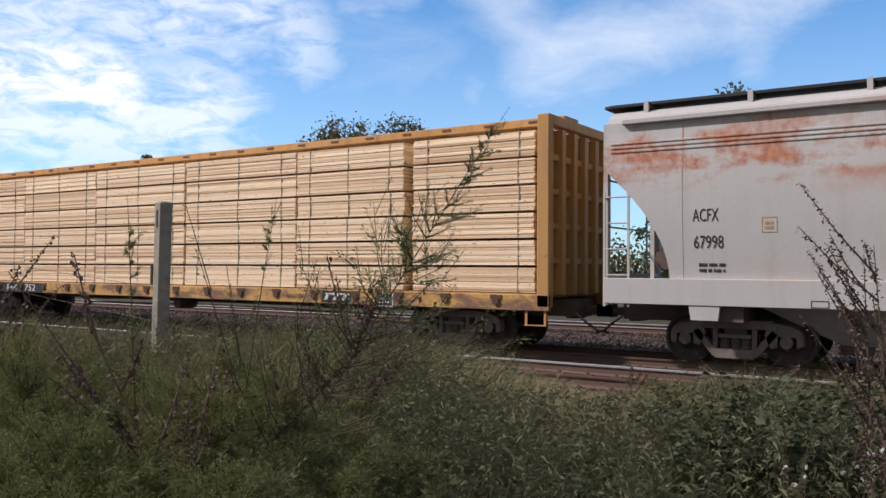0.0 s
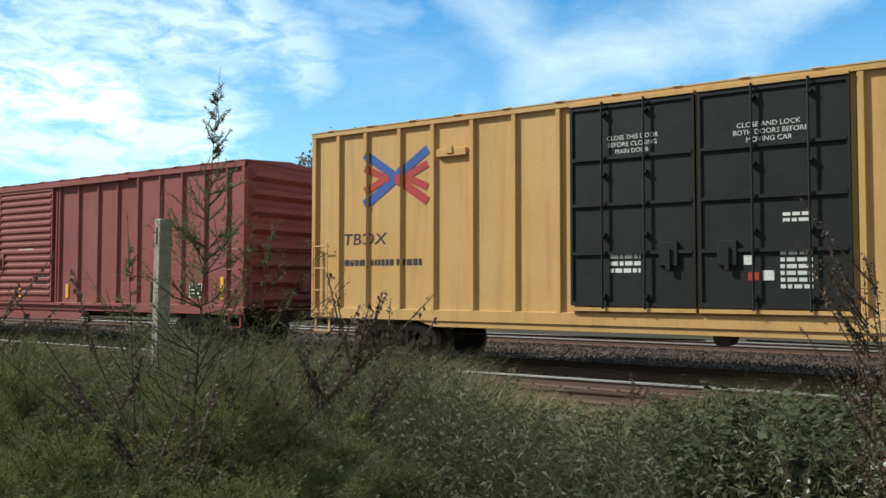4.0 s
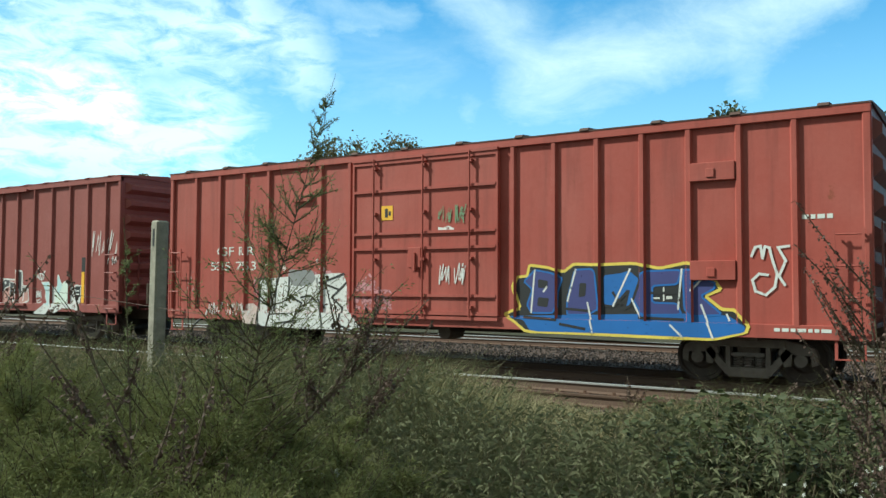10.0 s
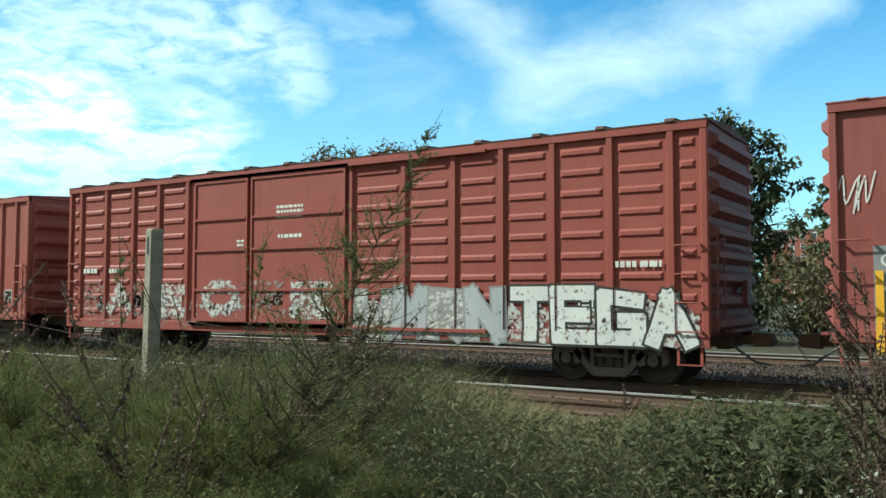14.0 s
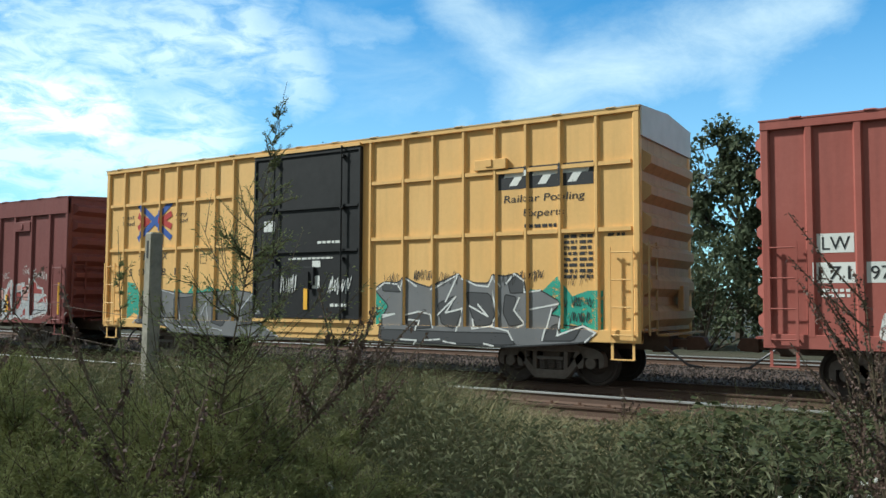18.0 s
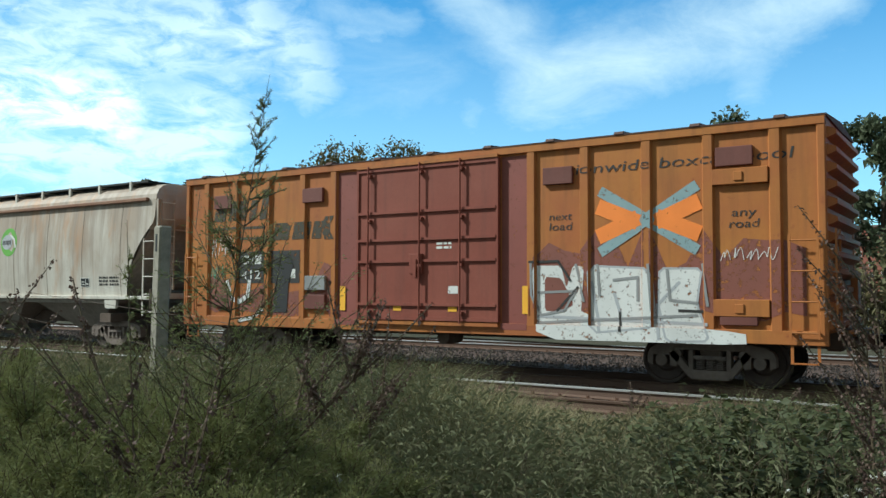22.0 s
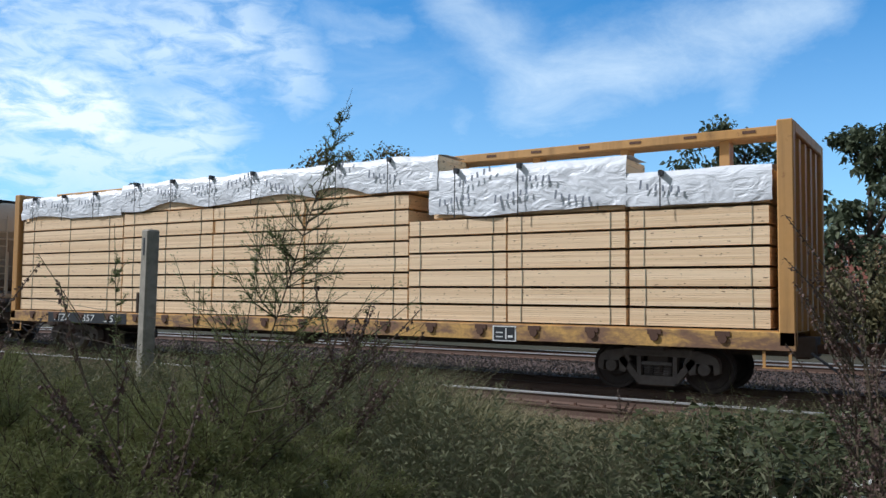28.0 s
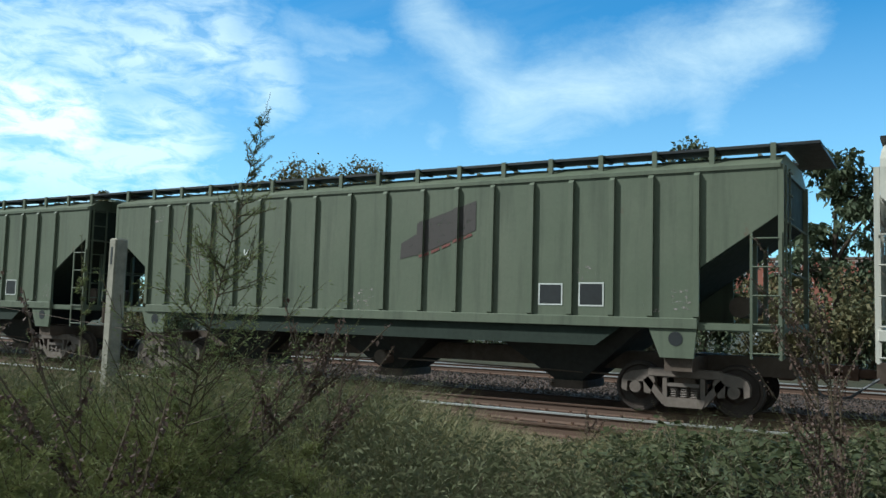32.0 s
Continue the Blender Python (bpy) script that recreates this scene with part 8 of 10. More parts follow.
        if k == 4:
            for i, (a, b, z0, z1) in enumerate(((-7.8, -7.2, 1.60, 2.0), (-6.95, -6.4, 1.62, 2.02), (-6.10, -5.55, 1.70, 2.22), (-5.22, -4.58, 1.62, 2.02), (-9.25, -8.95, 1.45, 1.75))):
                scrawl(c, a, b, z0, z1, PALE_P, 20 + i, 0.03, 4)
            stripe(c, 8.55, 8.68, 1.3, 1.9)
    c = CARS[7]
    blot(c, -7.9, -3.9, 1.10, 1.95, FLAKED, 3)
    blot(c, -3.8, 1.3, 1.20, 1.80, FLAKED, 4)
    paint_on(c, [rect(-6.2, 2.2, 0.66, 0.90)], FLAKED, "sprayed_patch", "", 0, POST + 0.04)
    stripe(c, 7.68, 7.82, 1.20, 2.12)
    paint_on(c, [rect(7.66, 7.84, 2.12, 2.55)], INK, "sprayed_patch", "", 3)
    scrawl(c, 8.10, 9.45, 2.60, 3.28, PALE_P, 31, 0.045, 5)
    scrawl(c, 8.90, 9.40, 2.32, 2.58, PALE_P, 32, 0.03, 3)
    scrawl(c, -9.45, -8.9, 3.0, 3.75, PALE_P, 33, 0.045, 4)
    # pressed-panel sisters
    c = CARS[5]
    letters(c, "MGW", -8.74, 2.27, 0.20, 0.66, WHITE)
    letters(c, "1876", -7.66, 2.27, 0.20, 0.70, WHITE)
    shape(c, [(-8.54, 2.04), (-7.54, 2.05), (-6.99, 2.02), (-6.43, 2.06), (-5.54, 2.05), (-4.24, 2.08), (-4.17, 1.81), (-4.37, 0.76), (-5.85, 0.71), (-8.83, 0.7), (-8.74, 1.16), (-8.38, 1.26), (-8.71, 1.36)], INK_SOFT, 1.5, PALE_P, 0.03)
    shape(c, [(-8.51, 1.95), (-7.7, 1.98), (-7.75, 1.66), (-8.21, 1.64), (-8.24, 1.41), (-7.81, 1.42), (-7.95, 0.8), (-8.74, 0.78), (-8.69, 1.13), (-8.32, 1.14), (-8.32, 1.23), (-8.66, 1.32)], CYAN_P, 2.5, INK_SOFT, 0.03)
    shape(c, [(-7.54, 1.91), (-7.25, 1.93), (-7.28, 1.62), (-7.08, 1.62), (-7.01, 1.95), (-6.75, 1.95), (-6.98, 0.76), (-7.26, 0.75), (-7.23, 1.14), (-7.47, 1.13), (-7.55, 0.77), (-7.81, 0.78)], PINK_P, 2.5, INK_SOFT, 0.03)
    shape(c, [(-6.43, 1.97), (-5.83, 1.99), (-6.01, 0.77), (-6.68, 0.75)], CYAN_P, 2.5, INK_SOFT, 0.03)
    shape(c, [(-6.21, 1.67), (-6.05, 1.67), (-6.12, 1.16), (-6.29, 1.15)], INK_SOFT, 3)
    shape(c, [(-5.53, 1.96), (-5.24, 1.98), (-5.25, 1.56), (-5.07, 1.76), (-4.94, 1.62), (-4.82, 1.98), (-4.44, 1.97), (-4.69, 0.79), (-5.69, 0.76)], CYAN_P, 2.5, INK_SOFT, 0.03)
    paint_on(c, [q for path in ([(-5.18, 1.96), (-5.25, 1.22)], [(-4.87, 1.93), (-5.03, 1.2)],) for q in stroke_quads(path, 0.11)], INK_SOFT, "graffiti_line", "", 3)
    paint_on(c, [q for path in ([(-8.57, 2.04), (-7.54, 2.06)], [(-7.49, 1.98), (-6.72, 2)], [(-6.43, 2.04), (-5.81, 2.04)], [(-5.56, 2.04), (-4.25, 2.08)], [(-4.19, 1.81), (-4.54, 0.78)],) for q in stroke_quads(path, 0.055)], PALE_P, "graffiti_line", "", 3.2)
    paint_on(c, [q for path in ([(-7.78, 1.86), (-7.65, 1.79)], [(-7.83, 1.64), (-7.67, 1.57)], [(-7.97, 0.96), (-7.84, 0.88)], [(-6.83, 1.62), (-6.68, 1.52)], [(-6.88, 1.43), (-6.73, 1.33)], [(-6.93, 0.99), (-6.81, 0.86)], [(-5.88, 1.62), (-5.75, 1.53)], [(-5.91, 1.44), (-5.77, 1.35)], [(-5.98, 1.01), (-5.85, 0.89)], [(-5.13, 1.91), (-4.91, 1.8)], [(-5.04, 1.94), (-4.87, 1.85)], [(-4.55, 1.32), (-4.43, 1.21)], [(-4.58, 1.16), (-4.45, 1.05)], [(-4.64, 0.97), (-4.52, 0.86)],) for q in stroke_quads(path, 0.035)], PALE_P, "graffiti_line", "", 3.4)
    paint_on(c, [q for path in ([(-8.69, 1.01), (-8.66, 0.86)], [(-8.59, 1.01), (-8.49, 0.94), (-8.58, 0.86)], [(-8.41, 1.01), (-8.33, 0.87)], [(-8.24, 0.99), (-8.16, 0.99)], [(-8.11, 1.02), (-8.03, 0.87)], [(-4.99, 0.96), (-4.88, 0.92), (-4.97, 0.8), (-4.84, 0.81)],) for q in stroke_quads(path, 0.022)], INK_SOFT, "graffiti_line", "", 3.4)
    paint_on(c, [q for path in ([(-4.21, 2.12), (-4.11, 1.93), (-4.06, 2.14)], [(-4.02, 2.12), (-4, 1.93)], [(-3.94, 2.12), (-3.78, 2.16)], [(-3.86, 2.14), (-3.82, 1.8)], [(-4.15, 1.84), (-3.97, 1.78), (-4.07, 1.71)],) for q in stroke_quads(path, 0.035)], PALE_P, "graffiti_line", "", 4)
    paint_on(c, [q for path in ([(-3.61, 1.76), (-3.59, 1.54), (-3.51, 1.71), (-3.43, 1.52)], [(-3.39, 1.71), (-3.37, 1.57), (-3.28, 1.59)], [(-3.24, 1.57), (-3.18, 1.78), (-3.11, 1.59)], [(-3.57, 1.48), (-3.51, 1.38)], [(-3.39, 1.5), (-3.38, 1.38)], [(-3.24, 1.51), (-2.94, 1.41)],) for q in stroke_quads(path, 0.035)], PALE_P, "graffiti_line", "", 4)
    scrawl(c, -1.7, 1.05, 1.25, 1.75, GHOST, 43, 0.10, 8)
    blot(c, -1.4, 0.9, 1.2, 1.6, GHOST, 44)
    graffito(c, "RENS", 1.70, 4.60, 1.30, 2.26, [GHOST], GHOST, 45, 0.24, 0.05)
    graffito(c, "NEO", 5.50, 8.60, 0.72, 1.66, [GHOST], GHOST, 46, 0.26, 0.05, 0.15)
    chart(c, 6.74, 7.28, 1.46, 1.76)
    small_print(c, 8.0, 8.7, 2.32, 2.52, 1, GHOST, 2)
    c = CARS[8]
    small_print(c, -8.63, -7.95, 2.27, 2.50, 1, WHITE, 2)
    small_print(c, -7.45, -6.90, 2.27, 2.48, 1)
    blot(c, 1.40, 9.20, 0.68, 1.72, FLAKED, 51)
    graffito(c, "TEGA", 5.43, 9.20, 0.72, 1.80, [PALE_P], INK_SOFT, 52, 0.26, 0.05)
    graffito(c, "HMRN", 1.50, 5.40, 0.72, 1.82, [FLAKED, SILVER], GREY_P, 53, 0.26, 0.05)
    graffito(c, "SAKE", -8.60, -4.20, 1.12, 2.0, [GHOST, FLAKED], GHOST, 54, 0.28, 0.05)
    blot(c, -8.5, 1.2, 0.80, 1.75, GHOST, 55)
    graffito(c, "ORE", -3.6, 1.0, 1.15, 2.0, [FLAKED, GHOST, FLAKED], GHOST, 56, 0.3, 0.05)
    small_print(c, -0.95, 0.05, 3.55, 3.90, 3)
    small_print(c, -0.90, 0.0, 3.05, 3.2, 1)
    small_print(c, -2.3, -2.0, 2.9, 3.1, 2)
    small_print(c, 7.65, 8.6, 2.18, 2.38, 1, WHITE, 2)
    chart(c, 6.9, 7.4, 1.42, 1.72)
    # orange-red car with the blue piece
    c = CARS[6]
    letters(c, "GF RR", -6.55, 2.50, 0.22, 1.25, WHITE)
    letters(c, "585 753", -6.85, 2.12, 0.22, 1.62, WHITE)
    chart(c, 4.70, 5.24, 1.42, 1.78)
    blot(c, -5.3, -1.0, 0.85, 2.15, spray("paint_pink_faint", (0.52, 0.24, 0.26), 0.42), 63, 0)
    paint_on(c, [rect(-1.30, -0.99, 3.20, 3.52)], YELLOW_STRIPE, "placard", "", 2)
    paint_on(c, [rect(-1.20, -1.12, 3.26, 3.46), rect(-1.10, -1.04, 3.30, 3.40)], INK, "placard_mark", "", 3)
    scrawl(c, 0.16, 0.95, 3.08, 3.44, spray("paint_faded_green", (0.16, 0.25, 0.14), 0.3), 69, 0.05, 4)
    scrawl(c, 0.20, 0.88, 1.78, 2.22, PALE_P, 70, 0.04, 4)
    blot(c, 0.2, 0.6, 2.88, 3.02, PALE_P, 71, 3)
    small_print(c, 7.35, 7.9, 2.85, 2.98, 1)
    small_print(c, 6.9, 8.0, 0.96, 1.06, 1)
    # brick-red car
    c = CARS[9]
    paint_on(c, [rect(-7.06, -6.50, 2.50, 2.82), rect(-7.12, -6.47, 2.0, 2.34), rect(-6.33, -5.76, 2.0, 2.34)], WHITE, "stencil_field", "white stencil field", 0)
    letters(c, "LW", -6.98, 2.55, 0.22, 0.42, INK, 0, 2)
    letters(c, "171", -7.04, 2.06, 0.22, 0.48, INK, 0, 2)
    letters(c, "974", -6.27, 2.06, 0.22, 0.44, INK, 0, 2)
    small_print(c, -7.0, -6.5, 1.75, 1.92, 2)
    paint_on(c, outline(-5.15, -4.90, 2.36, 2.60, 0.02), WHITE, "stencil_box", "", 1)
    paint_on(c, [rect(-2.44, -2.08, 2.18, 2.46)], WHITE, "plate", "", 2)
    paint_on(c, [rect(-2.68, -2.12, 1.76, 2.12)], SILVER, "plate", "", 1)
    stripe(c, -3.2, -3.06, 1.35, 1.8)
    for k, (s, x, w) in enumerate((("CLOSE AND LOCK", -0.08, 0.82), ("DOORS BEFORE", -0.04, 0.72), ("MOVING CAR", 0.02, 0.62))):
        letters(c, s, x, 3.50 - 0.12 * k, 0.08, w, WHITE)
    small_print(c, -0.6, 0.1, 2.62, 2.74, 1)
    paint_on(c, [rect(-0.45, -0.22, 2.02, 2.22)], WHITE, "placard", "", 2)
    blot(c, 1.8, 7.5, 0.95, 2.2, GHOST, 84)
    stripe(c, 3.05, 3.18, 1.3, 1.75)
    stripe(c, 4.55, 4.70, 1.3, 1.75)
    chart(c, 6.6, 7.0, 1.5, 1.85)
    # light-yellow hi-cube
    c = CARS[10]
    paint_on(c, [rect(4.85, 6.92, 3.95, 4.40)], INK, "emblem_field", "", 0)
    for i in range(3):
        x = 4.98 + 0.64 * i
        paint_on(c, [[(x, 4.20), (x + 0.55, 4.20), (x + 0.60, 4.32), (x + 0.04, 4.32)], [(x + 0.12, 4.02), (x + 0.30, 4.02), (x + 0.42, 4.20), (x + 0.24, 4.20)]], WHITE, "emblem_bar", "", 1)
    letters(c, "Railcar Pooling", 4.98, 3.68, 0.15, 1.75, INK, 0.15)
    letters(c, "Experts", 5.45, 3.38, 0.15, 0.85, INK, 0.15)
    small_print(c, 5.48, 6.28, 3.12, 3.24, 1, INK)
    chevrons(c, -6.44, -5.18, 3.25, 4.40, (BLUE_P, BLUE_P, RED_P), (BLUE_P, BLUE_P, RED_P), 0.16)
    letters(c, "next", -7.08, 3.92, 0.12, 0.40, INK, 0.15)
    letters(c, "load", -7.08, 3.74, 0.12, 0.40, INK, 0.15)
    letters(c, "any", -4.88, 3.92, 0.12, 0.36, INK, 0.15)
    letters(c, "road", -4.92, 3.74, 0.12, 0.42, INK, 0.15)
    letters(c, "FB", -6.44, 2.76, 0.20, 0.38, INK, 0.15)
    letters(c, "OX", -5.68, 2.76, 0.20, 0.40, INK, 0.15)
    for s, x, w in (("5", -6.86, 0.14), ("02", -6.38, 0.36), ("78", -5.68, 0.34), ("1", -4.92, 0.10)):
        letters(c, s, x, 2.33, 0.19, w, INK, 0.15)
    paint_on(c, outline(-3.98, -3.74, 2.62, 2.86, 0.015), INK_SOFT, "stencil_box", "", 1)
    for a, b, sd in ((-6.9, -2.1, 91), (1.75, 7.1, 92)):
        blot(c, a, b, 1.1, 2.2, TEAL_P, sd)
    for i in range(4):
        scrawl(c, 1.9 + 1.5 * i, 2.3 + 1.5 * i, 2.0, 2.3, INK_SOFT, 95 + i, 0.02, 2)
    small_print(c, 6.3, 6.95, 2.1, 3.0, 8, INK_SOFT, 2)
    small_print(c, 7.2, 7.6, 2.9, 3.1, 2, INK_SOFT)
    paint_on(c, [rect(-1.62, -1.26, 3.34, 3.60), rect(-0.05, 0.18, 1.95, 2.25), rect(-0.05, 0.20, 2.45, 2.60)], WHITE, "placard", "", 2)
    stripe(c, -0.30, -0.18, 1.45, 1.95)
    scrawl(c, -1.1, -0.4, 1.85, 2.3, PALE_P, 101, 0.03, 4)
    scrawl(c, 0.45, 1.1, 1.8, 2.25, PALE_P, 102, 0.04, 5)
    small_print(c, 0.1, 0.9, 2.98, 3.08, 1)
    small_print(c, -0.8, 0.8, 2.62, 2.70, 1)
    small_print(c, 0.5, 1.1, 1.5, 1.62, 1)
    # maroon car
    c = CARS[11]
    for x in (2.20, 4.64, -2.86, -4.9):
        stripe(c, x, x + 0.15, 1.25, 1.80)
    stripe(c, 7.42, 7.58, 1.20, 2.16)
    stripe(c, -7.40, -7.26, 1.35, 2.18)
    paint_on(c, [rect(-6.3, -5.65, 1.92, 2.22), rect(-5.0, -4.45, 1.92, 2.22)], INK, "number_field", "", 7)
    letters(c, "415", -6.22, 1.97, 0.20, 0.48, WHITE, 0, 8)
    letters(c, "738", -4.96, 1.97, 0.20, 0.46, WHITE, 0, 8)
    for k, (s, x, w) in enumerate((("CLOSE AND LOCK", 0.0, 0.95), ("DOORS BEFORE", 0.05, 0.85), ("MOVING CAR", 0.12, 0.7))):
        letters(c, s, x, 4.00 - 0.12 * k, 0.08, w, WHITE)
    paint_on(c, [rect(0.48, 0.62, 2.68, 2.84), rect(-0.32, -0.20, 1.90, 2.25), rect(0.25, 0.38, 1.70, 1.86)], WHITE, "placard", "", 2)
    small_print(c, -0.6, 0.3, 2.46, 2.56, 1)
    # amber car
    c = CARS[12]
    pale_b, flame = spray("paint_faded_blue", (0.26, 0.36, 0.38), 0.18), spray("paint_flame", (0.86, 0.24, 0.035), 0.08)
    chevrons(c, 3.98, 5.72, 2.40, 3.74, (pale_b, pale_b, flame), (pale_b, pale_b, flame), 0.20, 0.30)
    letters(c, "nationwide boxcar pool", 2.80, 4.02, 0.20, 4.6, INK_SOFT, 0.2)
    letters(c, "next", 2.84, 3.14, 0.15, 0.48, INK_SOFT, 0.15)
    letters(c, "load", 2.84, 2.94, 0.15, 0.48, INK_SOFT, 0.15)
    letters(c, "any", 6.38, 3.06, 0.15, 0.42, INK_SOFT, 0.15)
    letters(c, "road", 6.34, 2.86, 0.15, 0.50, INK_SOFT, 0.15)
    faded = spray("paint_faded_black", (0.050, 0.040, 0.022), 0.30)
    rust_p = spray("paint_rust_brown", (0.215, 0.072, 0.050), 0.26)
    red_p = spray("paint_primer_red", (0.230, 0.064, 0.048), 0.10)
    paint_on(c, [rect(-2.68, -2.02, 0.95, 4.5), rect(1.76, 2.36, 0.95, 4.5)], red_p, "primer_patch", "red primer beside the door", 0)
    for x0, x1, z0, z1, sd in ((-7.05, -6.2, 1.1, 2.3, 1), (-6.0, -4.95, 1.1, 1.95, 2), (-4.85, -3.8, 1.1, 1.8, 3), (-3.6, -2.8, 1.1, 2.6, 4), (2.5, 4.8, 1.1, 3.0, 5), (4.9, 7.6, 1.1, 2.9, 6)):
        blot(c, x0, x1, z0, z1, rust_p, 900 + sd, 0, "")
    for x, w, z, h in ((-6.90, 0.42, 3.52, 0.50), (-6.36, 0.60, 3.52, 0.50), (-5.62, 0.24, 3.52, 0.50), (-5.24, 0.30, 3.52, 0.74), (-4.75, 0.52, 2.98, 0.42), (-4.12, 0.56, 2.98, 0.42), (-3.48, 0.30, 2.98, 0.42)):
        k = 0.22 * h
        paint_on(c, [[(x, z), (x + w, z), (x + w + k, z + h), (x + k, z + h)]], faded, "emblem_bar", "", 1)
    paint_on(c, outline(-5.95, -4.95, 3.02, 3.36, 0.07) + [rect(-6.95, -6.0, 3.30, 3.36), rect(-6.3, -5.95, 2.6, 2.66), [(-3.05, 2.95), (-2.72, 2.95), (-2.88, 3.22), (-2.72, 3.5), (-3.05, 3.5), (-3.2, 3.22)]], faded, "emblem_bar", "", 1)
    paint_on(c, [rect(-5.95, -4.98, 1.92, 2.72), rect(-4.80, -3.78, 1.92, 2.72)], INK_SOFT, "number_field", "dark field behind white numbers", 1)
    letters(c, "CN", -5.84, 2.40, 0.22, 0.42, WHITE, 0, 3)
    letters(c, "412", -5.84, 2.03, 0.22, 0.68, WHITE, 0, 3)
    paint_on(c, [rect(-5.36, -5.14, 2.40, 2.64), rect(-4.22, -3.98, 2.04, 2.26)], WHITE, "stencil_bar", "", 3)
    paint_on(c, [[(-4.72, 1.2), (-4.25, 1.2), (-4.2, 1.9), (-4.05, 2.35), (-4.15, 2.6), (-4.45, 2.66), (-4.7, 2.5), (-4.66, 1.9)]], INK, "sprayed_patch", "black sprayed patch over the number", 4)
    paint_on(c, stroke_quads([(-6.35, 1.95), (-6.2, 1.6), (-5.9, 1.45), (-5.6, 1.6), (-5.55, 1.95)], 0.12) + stroke_quads([(-5.8, 0.98), (-5.4, 1.05), (-5.05, 1.3)], 0.09), PALE_P, "tag", "", 4)
    scrawl(c, -6.9, -6.3, 2.6, 3.2, PALE_P, 132, 0.03, 4)
    scrawl(c, -6.95, -6.45, 2.05, 2.35, TEAL_P, 133, 0.03, 4)
    scrawl(c, 6.2, 7.1, 2.28, 2.5, PALE_P, 137, 0.02, 4)
    for x in (2.24, -2.55):
        stripe(c, x, x + 0.16, 1.28, 1.84)
    stripe(c, 7.80, 7.94, 1.2, 2.18)
    for x in (-0.95, 0.5):
        paint_on(c, [rect(x, x + 0.22, 1.30, 1.40)], YELLOW_STRIPE, "yellow_plate", "", 2)
    paint_on(c, [rect(0.5, 0.75, 1.68, 1.84)], PALE_P, "placard", "", 2)
    small_print(c, 0.2, 0.65, 2.62, 2.80, 2)
    brown = paint("board_brown", (0.13, 0.045, 0.035), None, 0.5, 0.3)
    for x, z in ((-6.5, 3.85), (3.05, 3.85), (6.45, 3.95), (-3.4, 3.85), (-6.45, 1.3), (-3.3, 1.3), (6.5, 1.15), (-3.3, 1.75)):
        bm = B()
        box(bm, x - 0.32, x + 0.32, POST - 0.015, PANEL, z, z + 0.34, 0.01)
        part("route_board", bm, brown if z != 1.75 else GREY_P, c, "rusty routing board")
    # cream hopper with the round green emblem
    c = CARS[13]
    disc = [(1.51 + 0.46 * math.cos(6.283 * i / 28), 3.28 + 0.46 * math.sin(6.283 * i / 28)) for i in range(28)]
    paint_on(c, [disc], GREEN_P, "emblem", "round green emblem", 0)
    paint_on(c, [[(1.51 + (0.05 + 0.30 * math.cos(6.283 * i / 20) - 0.15), 3.28 + 0.24 * math.sin(6.283 * i / 20)) for i in range(20)]], SILVER, "emblem_field", "", 1)
    paint_on(c, [rect(1.16 + 0.085 * i, 1.21 + 0.085 * i, 3.20, 3.34) for i in range(6)], INK, "emblem_bar", "", 2)
    paint_on(c, stroke_quads([(1.60, 3.50), (1.82, 3.36), (1.90, 3.12)], 0.07), PALE_P, "emblem_bar", "", 2)
    letters(c, "CGOX", -7.06, 2.64, 0.21, 0.97, INK)
    letters(c, "5030", -7.03, 2.16, 0.21, 0.80, INK)
    letters(c, "LD LMT", -7.03, 1.86, 0.09, 0.38, INK_SOFT)
    letters(c, "LT WT", -7.03, 1.70, 0.09, 0.34, INK_SOFT)
    small_print(c, -6.5, -6.1, 1.70, 1.95, 2, INK_SOFT)
    chart(c, 5.40, 5.84, 1.82, 2.10)
    small_print(c, 6.3, 7.3, 1.85, 2.15, 3, INK_SOFT, 2)
    small_print(c, -1.9, -1.55, 1.75, 1.95, 3, CLOTH_RED)
    scrawl(c, -0.5, 0.2, 1.9, 2.2, INK_SOFT, 141, 0.012, 6)
    # dark maroon hi-cube
    c = CARS[14]
    paint_on(c, stroke_quads([(7.62, 4.62), (7.05, 4.62), (6.98, 4.52), (6.98, 4.12), (7.05, 4.02), (7.62, 4.02), (7.72, 4.12), (7.74, 4.60)], 0.14) + stroke_quads([(7.78, 4.64), (8.05, 4.40), (8.22, 4.10), (8.42, 4.05), (8.52, 4.14), (8.52, 4.66)], 0.15), WHITE, "emblem_bar", "white flowing band emblem", 2)
    small_print(c, 6.90, 8.64, 3.62, 3.80, 1, WHITE, 3)
    letters(c, "DW C", -8.72, 3.06, 0.22, 1.25, WHITE)
    letters(c, "793 599", -8.70, 2.52, 0.22, 1.70, WHITE)
    chart(c, 8.12, 8.54, 1.54, 1.84)
    small_print(c, 6.9, 7.6, 2.4, 2.75, 4, WHITE, 2)
    small_print(c, 7.9, 8.6, 2.4, 2.75, 4, WHITE, 2)
    small_print(c, -2.1, -1.1, 3.9, 4.5, 5)
    small_print(c, 0.6, 1.4, 3.8, 4.3, 4)
    small_print(c, -2.2, -0.8, 2.6, 2.9, 2)
    small_print(c, 0.3, 2.0, 2.7, 3.0, 2)
    paint_on(c, [rect(-1.75, -1.55, 2.1, 2.45), rect(0.7, 0.9, 2.1, 2.4)], WHITE, "placard", "", 2)
    paint_on(c, outline(-5.55, -5.25, 2.52, 2.82, 0.02), WHITE, "stencil_box", "", 1)
    scrawl(c, 8.9, 9.4, 2.55, 2.78, PALE_P, 155, 0.03, 4)
    # warm-white hopper
    c = CARS[16]
